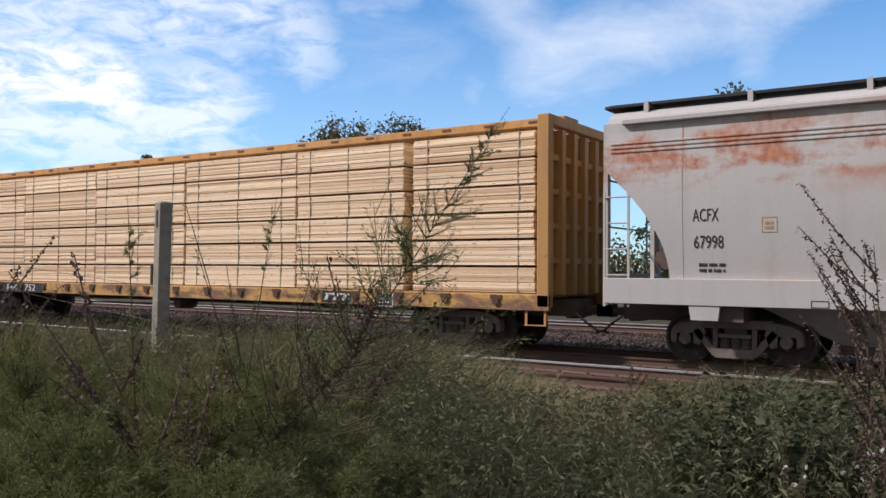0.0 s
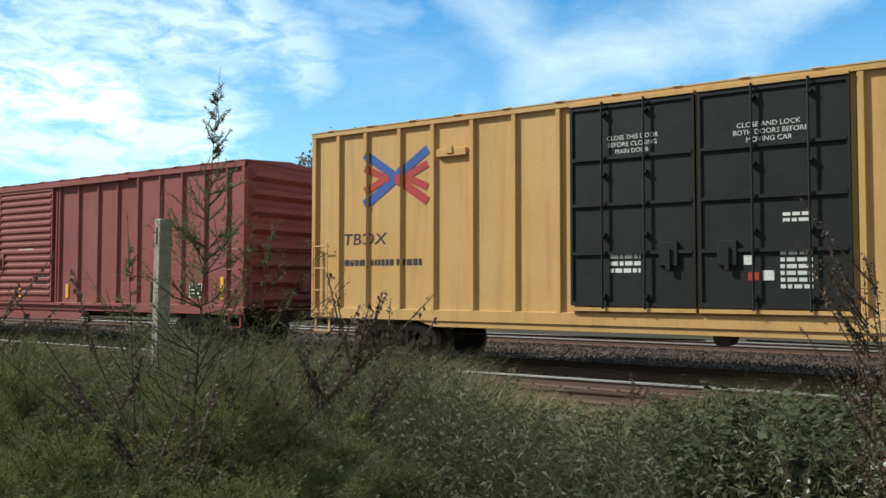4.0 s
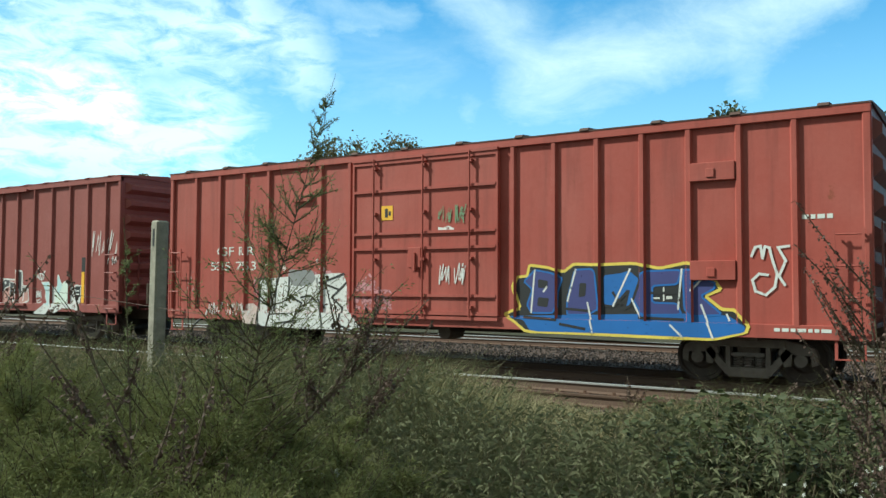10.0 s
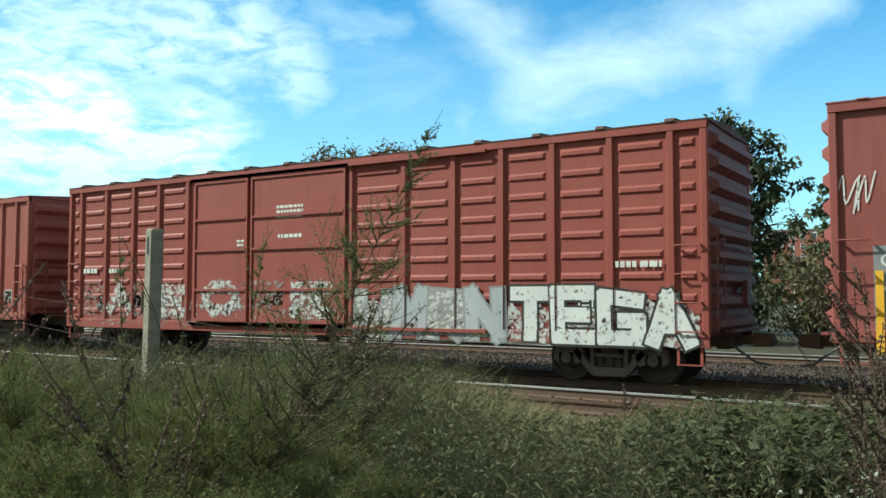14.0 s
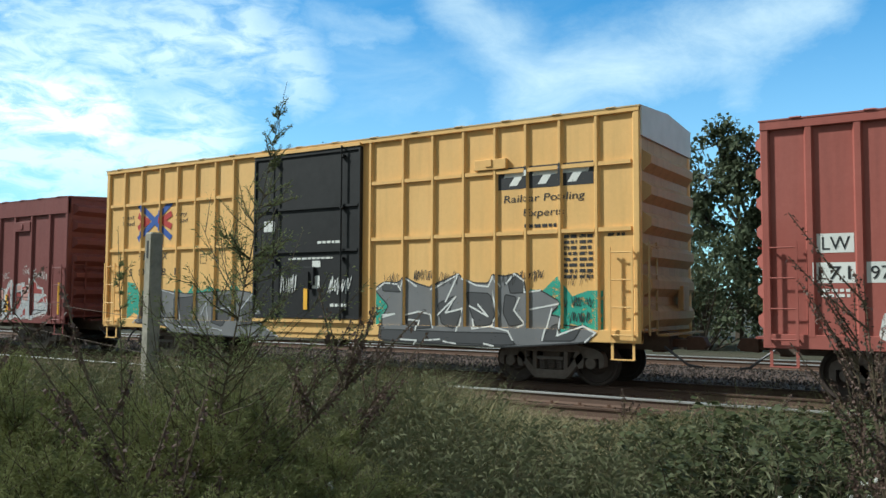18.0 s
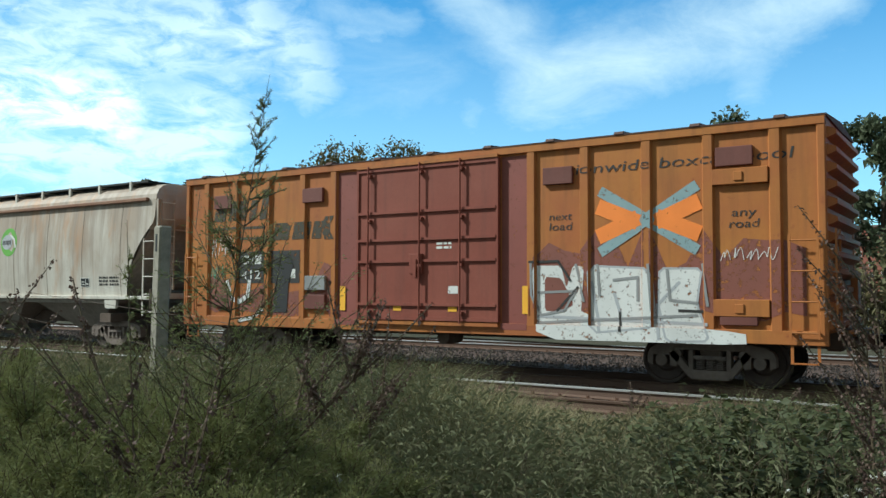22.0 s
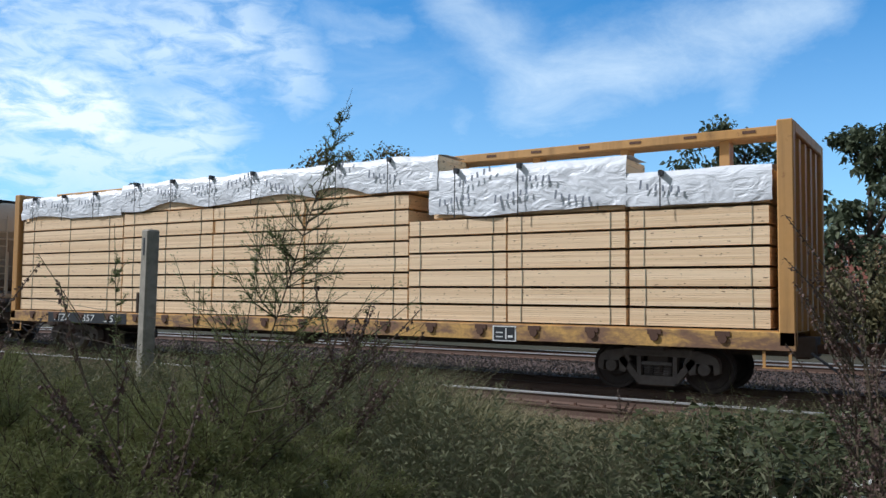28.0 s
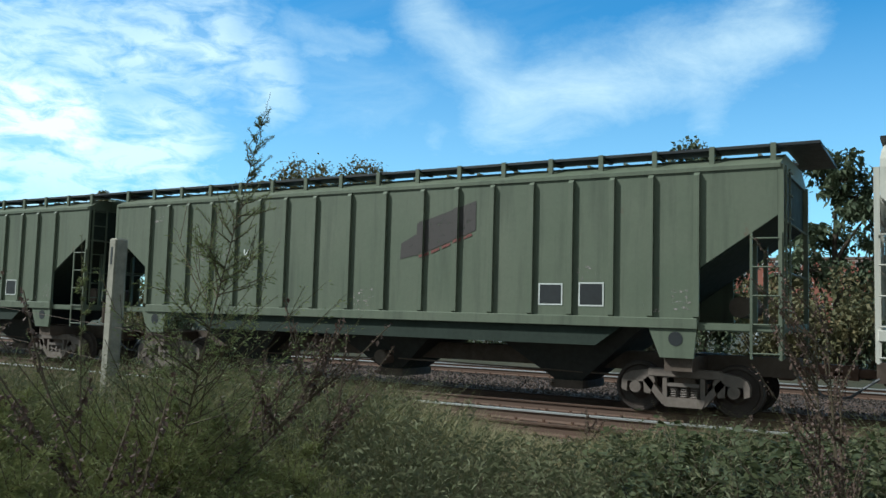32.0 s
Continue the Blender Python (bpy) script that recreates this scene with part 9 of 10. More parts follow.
    paint_on(c, [rect(-4.56, -3.46, 2.60, 2.93)], WHITE, "stencil_field", "white field behind the letters", 0)
    letters(c, "WRWK", -4.52, 2.64, 0.25, 1.02, INK)
    letters(c, "65421", -4.42, 2.19, 0.21, 0.86, INK)
    small_print(c, -4.4, -3.6, 1.92, 2.1, 2, INK_SOFT)
    paint_on(c, outline(-3.02, -2.76, 2.36, 2.62, 0.015), INK_SOFT, "stencil_box", "", 1)
    scrawl_grey, dust_run = spray("paint_grey_scrawl", (0.12, 0.12, 0.13), 0.25), spray("dust_run", (0.34, 0.32, 0.28), 0.35)
    paint_on(c, [q for path in ([(-0.99, 1.85), (-0.89, 2.13), (-0.78, 2.07), (-0.96, 1.97), (-0.8, 1.84)], [(-0.72, 2.13), (-0.74, 1.86), (-0.6, 1.88)], [(-0.59, 1.86), (-0.52, 2.15), (-0.44, 1.84)], [(-0.45, 2.13), (-0.46, 1.86)], [(-0.35, 2.19), (-0.23, 1.82)], [(-0.23, 2.17), (-0.37, 1.83)], [(-0.06, 2.13), (0.02, 1.87), (0.18, 1.89)], [(0.08, 2.15), (0.32, 2.2)], [(0.21, 2.17), (0.22, 1.85)], [(0.46, 2.15), (0.32, 2.06), (0.45, 1.96), (0.32, 1.83)], [(0.52, 2.26), (0.54, 1.6)], [(0.69, 2.22), (0.76, 2.13)], [(0.76, 2.22), (0.67, 2.11)], [(1.2, 2.02), (1.3, 1.84), (1.37, 2.06), (1.22, 2.04)], [(1.41, 2.05), (1.49, 1.82)], [(1.53, 2.05), (1.56, 1.84), (1.64, 1.89)], [(1.66, 1.84), (1.73, 2.23), (1.81, 1.87)], [(1.87, 2.33), (2.04, 2)], [(2.03, 2.35), (1.88, 1.98)], [(1.04, 2.5), (1.22, 2.47)], [(-2.81, 1.48), (-2.77, 1.4), (-2.63, 1.48), (-2.56, 1.38), (-2.37, 1.51), (-2.43, 1.27)],) for q in stroke_quads(path, 0.022)], INK, "graffiti_line", "", 3)
    paint_on(c, [q for path in ([(-5.28, 3.48), (-5.14, 3.22), (-4.99, 3.47), (-5.21, 3.38)], [(-5.07, 3.19), (-4.88, 3.22)], [(-4.88, 3.35), (-4.67, 2.9), (-4.73, 2.46)], [(-4.69, 3.62), (-4.81, 3.24), (-4.52, 3.69), (-4.59, 3.23), (-4.3, 3.61)], [(-4.49, 3.17), (-4.29, 3), (-3.98, 3.27), (-4.18, 3.52)], [(-3.99, 3.56), (-3.89, 3.32), (-3.95, 2.94)], [(-5.28, 3.48), (-4.48, 2.9)],) for q in stroke_quads(path, 0.016)], scrawl_grey, "graffiti_line", "", 3)
    paint_on(c, [q for path in ([(-2.25, 3.18), (-2.23, 2.75)], [(-0.99, 3.1), (-0.98, 2.34)], [(-0.89, 3.17), (-0.84, 1.95)], [(0.51, 3.03), (0.51, 2.71)], [(1.9, 2.42), (1.91, 2.16)],) for q in stroke_quads(path, 0.022)], dust_run, "graffiti_line", "", 1)
    paint_on(c, [q for path in ([(-0.4, 1.65), (-0.37, 1.56)], [(-0.29, 1.65), (-0.26, 1.56)], [(-0.19, 1.66), (-0.16, 1.56)], [(0.02, 1.66), (0.05, 1.57)], [(0.12, 1.66), (0.15, 1.57)], [(0.22, 1.66), (0.25, 1.57)], [(0.32, 1.57), (0.35, 1.67), (0.38, 1.57)], [(0.41, 1.58), (0.45, 1.67), (0.48, 1.58)], [(0.62, 1.58), (0.66, 1.67), (0.68, 1.58)], [(0.71, 1.67), (0.74, 1.58)], [(0.81, 1.59), (0.84, 1.68), (0.87, 1.59)], [(0.9, 1.68), (0.93, 1.59)], [(1.1, 1.68), (1.13, 1.59)], [(1.19, 1.68), (1.22, 1.6)], [(1.28, 1.69), (1.31, 1.6)], [(1.37, 1.6), (1.41, 1.69), (1.43, 1.6)], [(1.46, 1.6), (1.5, 1.69), (1.52, 1.6)], [(1.55, 1.6), (1.59, 1.69), (1.61, 1.6)], [(1.74, 1.61), (1.78, 1.7), (1.8, 1.61)], [(1.83, 1.7), (1.85, 1.61)], [(1.92, 1.7), (1.94, 1.61)], [(2, 1.61), (2.04, 1.7), (2.06, 1.62)],) for q in stroke_quads(path, 0.022)], INK, "graffiti_line", "", 3)
    chart(c, 2.61, 3.01, 1.82, 2.12)
    rust_orange = spray("paint_rust_orange", (0.55, 0.24, 0.07), 0.1)
    for a, b, z0, z1 in ((-2.05, -1.93, 1.81, 2.27), (-0.18, -0.07, 1.80, 2.27), (1.73, 1.85, 1.83, 2.24), (4.26, 4.42, 1.80, 2.72), (-4.62, -4.55, 1.9, 2.5)):
        stripe(c, a, b, z0, z1, rust_orange)
    for i in range(6):
        small_print(c, -1.6 + 0.95 * i, -1.25 + 0.95 * i, 1.82, 2.0, 3, INK_SOFT)
    small_print(c, 3.3, 4.0, 1.95, 2.25, 2, INK_SOFT, 3)
    small_print(c, -0.4, 3.2, 1.50, 1.58, 1, INK_SOFT)
    paint_on(c, [rect(-2.9 + 0.5 * i, -2.87 + 0.5 * i, 2.9, 2.96) for i in range(9)], INK_SOFT, "scuff", "", 1)
    # green hoppers
    for k in (17, 18):
        c = CARS[k]
        banner = spray("paint_faded_banner", (0.060, 0.048, 0.044), 0.16)
        paint_on(c, [[(1.19, 2.92), (2.62, 3.44), (2.62, 4.05), (1.19, 3.62)], [(0.78, 2.86), (1.19, 2.95), (1.19, 3.40), (0.80, 3.20)]], banner, "emblem_banner", "dark faded slanted banner", 1)
        paint_on(c, [[(1.3 + 0.26 * i, 2.88 + 0.095 * i), (1.5 + 0.26 * i, 2.95 + 0.095 * i), (1.5 + 0.26 * i, 3.01 + 0.095 * i), (1.3 + 0.26 * i, 2.94 + 0.095 * i)] for i in range(5)], CLOTH_RED, "emblem_bar", "", 2)
        letters(c, "K", -3.78, 2.87, 0.28, 0.24, WHITE, 0, 2)
        paint_on(c, [rect(-5.3 + 0.42 * i, -5.1 + 0.42 * i, 2.88, 3.14) for i in range(3)], GHOST, "stencil_bar", "", 2)
        for a, b, z0, z1 in ((4.05, 4.55, 1.94, 2.36), (4.88, 5.38, 1.93, 2.38)):
            paint_on(c, [rect(a, b, z0, z1)], BLACK, "panel_field", "", 1, PANEL)
            paint_on(c, outline(a, b, z0, z1, 0.025), WHITE, "panel_edge", "", 2, PANEL)
        for a, b, z0, z1, r in ((-0.45, 0.1, 1.85, 2.26, 5), (4.85, 5.35, 2.43, 2.74, 3), (6.1, 6.45, 1.85, 2.15, 3), (6.65, 7.05, 1.90, 2.30, 4), (-0.45, 0.1, 1.74, 1.82, 1), (-6.4, -6.0, 1.9, 2.2, 3), (-7.0, -6.6, 3.9, 4.1, 2)):
            rnd = random.Random(int(a * 50))
            paint_on(c, [rect(a, b - rnd.uniform(0, 0.1), z0 + (z1 - z0) * i / r, z0 + (z1 - z0) * (i + 0.55) / r) for i in range(r)], GHOST, "small_print", "", 1, PANEL)


lettering()
pieces()

# ---------------------------------------------------------------- plants between the camera and the tracks
GRASS = material("grass_green", leafy, (0.136, 0.136, 0.055), (0.215, 0.198, 0.096), (0.082, 0.089, 0.040))
STRAW = material("grass_straw", leafy, (0.40, 0.34, 0.20), (0.25, 0.235, 0.12), (0.44, 0.35, 0.22))
WEED = material("weed_leaf", leafy, (0.129, 0.139, 0.069), (0.189, 0.187, 0.107), (0.077, 0.086, 0.043))
FEATHER = material("feather_leaf", leafy, (0.215, 0.232, 0.088), (0.290, 0.292, 0.130), (0.175, 0.188, 0.080), 0.45)
MUGWORT = material("mugwort_leaf", leafy, (0.185, 0.215, 0.090), (0.255, 0.270, 0.125), (0.140, 0.160, 0.070), 0.45)
BRAMBLE = material("bramble_leaf", leafy, (0.048, 0.060, 0.024), (0.086, 0.094, 0.040), (0.034, 0.040, 0.019))
DRY = material("dry_seed", leafy, (0.085, 0.052, 0.040), (0.150, 0.100, 0.080), (0.055, 0.036, 0.030))
STEM = solid("stem_bark", (0.105, 0.082, 0.052), 0.85, 0.4, 30.0)
TREE_LEAF = material("tree_leaf", leafy, (0.095, 0.096, 0.046), (0.155, 0.140, 0.070), (0.185, 0.130, 0.062))
TREE_DARK = material("tree_leaf_dark", leafy, (0.065, 0.085, 0.048), (0.120, 0.135, 0.075), (0.075, 0.090, 0.050))
BARK = solid("bark", (0.075, 0.058, 0.044), 0.9, 0.4, 5.0)


def blades(base, height, lean, heading, width, rng):
    """Grass blades as curved ribbons of three lengths."""
    n = len(base)
    lv = np.array([0.0, 0.4, 0.75, 1.0])
    side = np.stack([-np.sin(heading + 1.3), np.cos(heading + 1.3), np.zeros(n)], 1)
    verts = np.zeros((n, 7, 3))
    for i, t in enumerate(lv):
        off = lean * t ** 2
        c = base + np.stack([np.cos(heading) * off, np.sin(heading) * off, height * (t - 0.25 * t ** 3 * np.minimum(1, lean / height))], 1)
        if i < 3:
            w = (width * (1 - 0.55 * t))[:, None] * side / 2
            verts[:, 2 * i], verts[:, 2 * i + 1] = c - w, c + w
        else:
            verts[:, 6] = c
    f4 = np.array([(0, 1, 3, 2), (2, 3, 5, 4)])
    k = 7 * np.arange(n)[:, None, None]
    return verts.reshape(-1, 3), (f4[None] + k).reshape(-1, 4).tolist() + (np.array([(4, 5, 6)])[None] + k).reshape(-1, 3).tolist()


def leaf_quads(pos, way, length, width, rng, droop=0.3):
    """Folded leaves: four corners each, two faces that share the midrib."""
    n = len(pos)
    way = way / np.linalg.norm(way, axis=1)[:, None]
    up = rng.normal(0, 0.6, (n, 3)) + np.array([0, 0, 1.0])
    side = np.cross(way, up)
    side /= np.linalg.norm(side, axis=1)[:, None] + 1e-9
    nrm = np.cross(side, way)
    tip = pos + way * length[:, None] - np.array([0, 0, 1.0]) * (droop * length)[:, None]
    mid = pos + way * (0.45 * length)[:, None] + nrm * (0.08 * length)[:, None]
    a, b = mid - side * (width / 2)[:, None] - nrm * (0.12 * width)[:, None], mid + side * (width / 2)[:, None] - nrm * (0.12 * width)[:, None]
    v = np.stack([pos, a, tip, b], 1).reshape(-1, 3)
    k = 4 * np.arange(n)[:, None, None]
    return v, (np.array([(0, 1, 2), (0, 2, 3)])[None] + k).reshape(-1, 3).tolist()


def tubes(paths, sides=4):
    """Tapering tubes along lists of (point, radius)."""
    verts, faces = [], []
    for path in paths:
        k0 = len(verts)
        for i, (p, r) in enumerate(path):
            p, r = Vector([float(e) for e in p]), float(r)
            q = Vector(path[min(i + 1, len(path) - 1)][0]) - Vector(path[max(i - 1, 0)][0])
            q.normalize()
            s = q.cross(Vector((0.3, 1, 0.1))).normalized()
            u = s.cross(q)
            for j in range(sides):
                a = 2 * math.pi * j / sides
                verts.append(tuple(p + r * (s * math.cos(a) + u * math.sin(a))))
        for i in range(len(path) - 1):
            for j in range(sides):
                a, b = k0 + i * sides + j, k0 + i * sides + (j + 1) % sides
                faces.append((a, b, b + sides, a + sides))
    return verts, faces


def stuff(*args, **kw):
    return tagged(part(*args, **kw), kind="stuff")


# outline of the growth seen against the track: bearing (degrees right of the mound's middle) and rise per metre of distance
BEARING = np.array([-36, -27.6, -21, -14, -8, -4, -1, 2, 5, 8, 13, 16, 19, 27.6, 40])
SLOPE = np.array([0.050, 0.052, 0.058, 0.060, 0.070, 0.079, 0.086, 0.108, 0.126, 0.137, 0.143, 0.124, 0.117, 0.116, 0.11])


def mound(b, d):
    """Height that the growth reaches at bearing b and distance d."""
    return EYE[2] - np.interp(b, BEARING, SLOPE) * d


def scatter(rng, n, d0, d1, b0=-36.0, b1=36.0):
    b = rng.uniform(b0, b1, n)
    d = np.sqrt(rng.uniform(d0 ** 2, d1 ** 2, n))
    r = d / np.cos(np.radians(b))
    a = np.radians(-33.0 + b)
    return b, d, r * np.sin(a), r * np.cos(a)


def ground_array(x, y):
    return np.array([ground_height(float(a), float(b)) for a, b in zip(x, y)])


def tall_grass():
    rng = np.random.default_rng(11)
    chunks = []
    # tufts: blades spread from common feet
    b, d, x, y = scatter(rng, 6200, 2.8, 12.2)
    n = 18
    tall = np.repeat(rng.uniform(0.72, 1.12, len(b)), n)
    b, d, x, y = (np.repeat(q, n) for q in (b, d, x, y))
    out, turn = np.abs(rng.normal(0, 0.075, len(b))), rng.uniform(-3.14, 3.14, len(b))
    x, y = x + out * np.cos(turn), y + out * np.sin(turn)
    z = ground_array(x, y)
    clump = np.array([noise.noise(Vector((float(p) * 1.3, float(q) * 1.3, 5))) for p, q in zip(x, y)])
    h = mound(b, d) - z
    cap = np.where(b < 60, np.interp(d, [3, 4.5, 6.5, 8.5], [0.55, 0.75, 1.10, 1.5]), 1.5)
    h = np.clip(np.minimum(h * np.where(d > 7, rng.uniform(0.90, 1.14, len(h)), rng.uniform(0.45, 0.95, len(h))), cap * rng.uniform(0.6, 1, len(h))) * tall * (1.0 + 0.45 * clump), 0.10, 1.5)
    keep = (y < 11.6) & (rng.uniform(0, 1, len(h)) < (0.75 + 0.8 * clump) * np.interp(b, [14, 17], [1.0, 0.22]))
    b, x, y, z, h, d, turn = b[keep], x[keep], y[keep], z[keep], h[keep], d[keep], turn[keep]
    n = len(h)
    straw = (rng.uniform(0, 1, n) < np.clip(np.interp(b, [-4, 1, 5, 13, 17, 24], [0.12, 0.28, 0.72, 0.72, 0.28, 0.08]) * np.interp(d, [5.5, 7, 9], [0.15, 0.55, 1.0]), 0, 1))
    for mask, name, mat, label in ((~straw, "tall_grass", GRASS, "tangled green grass and weeds beside the track"), (straw, "dry_grass", STRAW, "straw-coloured dry grass at the ballast edge")):
        m = mask
        base = np.stack([x[m], y[m], z[m]], 1)
        k = m.sum()
        heading = turn[m] + rng.normal(0, 0.5, k)
        v, f = blades(base, h[m], h[m] * rng.uniform(0.15, 0.85, k), heading, rng.uniform(0.004, 0.010, k), rng)
        tagged(new(name, raw(name, v.tolist(), f, mat)), label, "grass", kind="stuff")


def leafy_stalks(rng, x, y, z, h, per, size, spread, lean=0.25):
    """Upright stalks set with small leaves; returns leaves and stalks."""
    stalks, pos, way, ln = [], [], [], []
    for i in range(len(x)):
        a = rng.uniform(0, 6.28)
        dx, dy = math.cos(a) * lean * h[i] * rng.uniform(0, 1), math.sin(a) * lean * h[i] * rng.uniform(0, 1)
        pts = [((x[i] + dx * t * t, y[i] + dy * t * t, z[i] + h[i] * t), 0.004 * (1.1 - t)) for t in (0, 0.5, 1.0)]
        stalks.append(pts)
        t = rng.uniform(0.25, 1.0, per)
        pos.append(np.stack([x[i] + dx * t * t, y[i] + dy * t * t, z[i] + h[i] * t], 1) + rng.normal(0, 0.02, (per, 3)))
        b = rng.uniform(0, 6.28, per)
        way.append(np.stack([np.cos(b), np.sin(b), rng.uniform(0.4, 1.8, per)], 1))
        ln.append(size * spread * rng.uniform(0.6, 1.3, per) * (1.25 - 0.6 * t))
    pos, way, ln = np.concatenate(pos), np.concatenate(way), np.concatenate(ln)
    return leaf_quads(pos, way, ln, ln * rng.uniform(0.05, 0.11, len(ln)), rng), tubes(stalks, 3)


def weeds():
    rng = np.random.default_rng(21)
    b, d, x, y = scatter(rng, 6400, 3.6, 10.8)
    z = ground_array(x, y)
    h = np.clip((mound(b, d) - z) * rng.uniform(0.5, 1.0, len(z)), 0.15, 1.4)
    h = np.where((b < 2) & (d < 5.5), np.minimum(h, 0.25 + 0.16 * d), h)
    keep = rng.uniform(0, 1, len(b)) < np.interp(b, [-12, -5, 3, 13, 17], [0.40, 0.95, 0.95, 0.7, 0.25])
    keep &= ~((b < -3) & (d < 6.4) & (rng.uniform(0, 1, len(b)) < np.interp(b, [-8, -3], [0.97, 0.6])))
    keep &= ~((d > 7.2) & (b > 1) & (b < 14.5) & (rng.uniform(0, 1, len(b)) < 0.8))
    leaves, stalks = leafy_stalks(rng, x[keep], y[keep], z[keep], h[keep], 54, 0.086, 1.0, 0.50)
    w = tagged(new("weed_growth", raw("weed_growth", leaves[0].tolist(), leaves[1], WEED)), "dense grey-green weeds with small narrow leaves", "weeds", kind="stuff")
    stuff("stalk_mass", raw("stalk_mass", stalks[0], stalks[1], STEM), None, w)


def bramble(name, label, bearings, dists, n, seed, size, low=0.0, tone=None):
    """A low bush of arching canes with broad leaves."""
    rng = np.random.default_rng(seed)
    canes, pos, way = [], [], []
    b, d, x, y = scatter(rng, n, dists[0], dists[1], *bearings)
    x0, y0 = float(x.mean()), float(y.mean())
    z = ground_array(x, y)
    for i in range(n):
        h = max(0.2, (mound(b[i], d[i]) - z[i]) * rng.uniform(0.55, 1.02) - low)
        a = rng.uniform(0, 6.28)
        r = rng.uniform(0.2, 0.55)
        pts = [(x[i] + r * t * math.cos(a) - x0, y[i] + r * t * math.sin(a) - y0, z[i] + h * (1.65 * t - 0.75 * t * t)) for t in (0, 0.35, 0.7, 1.0)]
        canes.append([(p, 0.006 - 0.003 * k / 3) for k, p in enumerate(pts)])
        for t in rng.uniform(0.3, 1.0, 26):
            pos.append((x[i] + r * t * math.cos(a) - x0 + rng.normal(0, 0.05), y[i] + r * t * math.sin(a) - y0 + rng.normal(0, 0.05), z[i] + h * (1.65 * t - 0.75 * t * t) + rng.normal(0, 0.03)))
            q = rng.uniform(0, 6.28)
            way.append((math.cos(q), math.sin(q), rng.uniform(-0.2, 0.6)))
    pos, way = np.array(pos), np.array(way)
    ln = size * rng.uniform(0.55, 1.3, len(pos))
    lv = leaf_quads(pos, way, ln, ln * 0.68, rng, 0.15)
    bush = tagged(new(name), label, "bush")
    bush.location = (x0, y0, 0)
    stuff("cane", raw("canes", *tubes(canes, 4), STEM), None, bush)
    stuff("foliage", raw("foliage", lv[0].tolist(), lv[1], tone or BRAMBLE), None, bush)


def flowers():
    """Small white flower heads among the leaves."""
    rng = np.random.default_rng(8)
    white = solid("petal_white", (0.48, 0.48, 0.44), 0.6, 0.1, 40.0)
    def head():
        bm = B()
        for k in range(7):
            a = 2 * math.pi * k / 7
            c, s = math.cos(a), math.sin(a)
            q = [(0.004 * c, 0.004 * s, 0.0), (0.011 * c - 0.004 * s, 0.011 * s + 0.004 * c, 0.003), (0.015 * c, 0.015 * s, 0.0), (0.011 * c + 0.004 * s, 0.011 * s - 0.004 * c, 0.003)]
            bm.faces.new([bm.verts.new(p) for p in q])
        lathe_z(bm, 0, 0, 0.0, 0.006, 0.005, 6)
        return mesh_of(bm, white, "blossom")
    me = shared("blossom", head)
    spots = [(-7.55, 3.75, 0.86, 7), (21.6, 4.25, 0.69, 3), (22.8, 4.2, 0.67, 3), (25.2, 4.2, 0.72, 4), (26.3, 4.2, 0.71, 4), (27.2, 4.3, 0.76, 3)]
    for b, d, z, n in spots:
        r, a = d / math.cos(math.radians(b)), math.radians(-33 + b)
        x, y = r * math.sin(a), r * math.cos(a)
        stalk = [[((x, y, ground_height(x, y)), 0.004), ((x, y, z), 0.003)]]
        f = tagged(new("white_flower", raw("stalk", *tubes(stalk, 4), STEM)), "cluster of small white flowers among green leaves", "flower", "white flowers")
        for i in range(n):
            part("blossom", me, None, f, at=pose(x + rng.normal(0, 0.05), y + rng.normal(0, 0.05), z + rng.normal(0, 0.025), 60 + rng.normal(0, 20), 0, rng.uniform(-60, 20)))


def place(b, d):
    r, a = d / math.cos(math.radians(b)), math.radians(-33 + b)
    return r * math.sin(a), r * math.cos(a)


def dry_stalk(x, y, h, lean, seed, branches=7, side=1.0):
    """A dead dock-like stalk with side shoots full of dark seed."""
    rng = np.random.default_rng(seed)
    z0 = ground_height(x, y)
    ax = (math.cos(radians(33)), math.sin(radians(33)))       # across the view, to the right
    tip = (lean * h * ax[0], lean * h * ax[1], h)
    main = [((tip[0] * t ** 1.3, tip[1] * t ** 1.3, h * t), 0.0105 * (1.15 - t)) for t in (0, 0.3, 0.6, 1.0)]
    paths, pos, way = [main], [], []
    for k in range(branches):
        t = rng.uniform(0.35, 0.92)
        p = Vector((tip[0] * t ** 1.3, tip[1] * t ** 1.3, h * t))
        s = rng.uniform(-0.4, 1.0) * side
        ln = rng.uniform(0.15, 0.38) * h
        q = p + Vector((ax[0] * s * ln * 0.8, ax[1] * s * ln * 0.8 + rng.uniform(-0.1, 0.1), ln * rng.uniform(0.5, 0.95)))
        paths.append([(tuple(p), 0.005), (tuple((p + q) / 2 + Vector((0, 0, -0.02))), 0.004), (tuple(q), 0.002)])
    for path in paths:
        m = 110 if path is main else 70
        t = rng.uniform(0.45 if path is main else 0.15, 1.0, m)
        pts = np.array([p for p, _ in path])
        seg = np.linspace(0, 1, len(pts))
        c = np.stack([np.interp(t, seg, pts[:, i]) for i in range(3)], 1)
        pos.append(c + rng.normal(0, 0.007, c.shape))
        way.append(rng.normal(0, 1, c.shape))
    pos, way = np.concatenate(pos), np.concatenate(way)
    ln = rng.uniform(0.010, 0.024, len(pos))
    s = tagged(new("dry_weed"), "dead dark-brown weed stalk with seed heads", "weed", "dry weeds")
    s.location = (x, y, z0)
    stuff("stalk", raw("stalk", *tubes(paths, 5), STEM), None, s)
    lv = leaf_quads(pos, way, ln, ln * 0.8, rng)
    stuff("seed_head", raw("seed_head", lv[0].tolist(), lv[1], DRY), None, s)


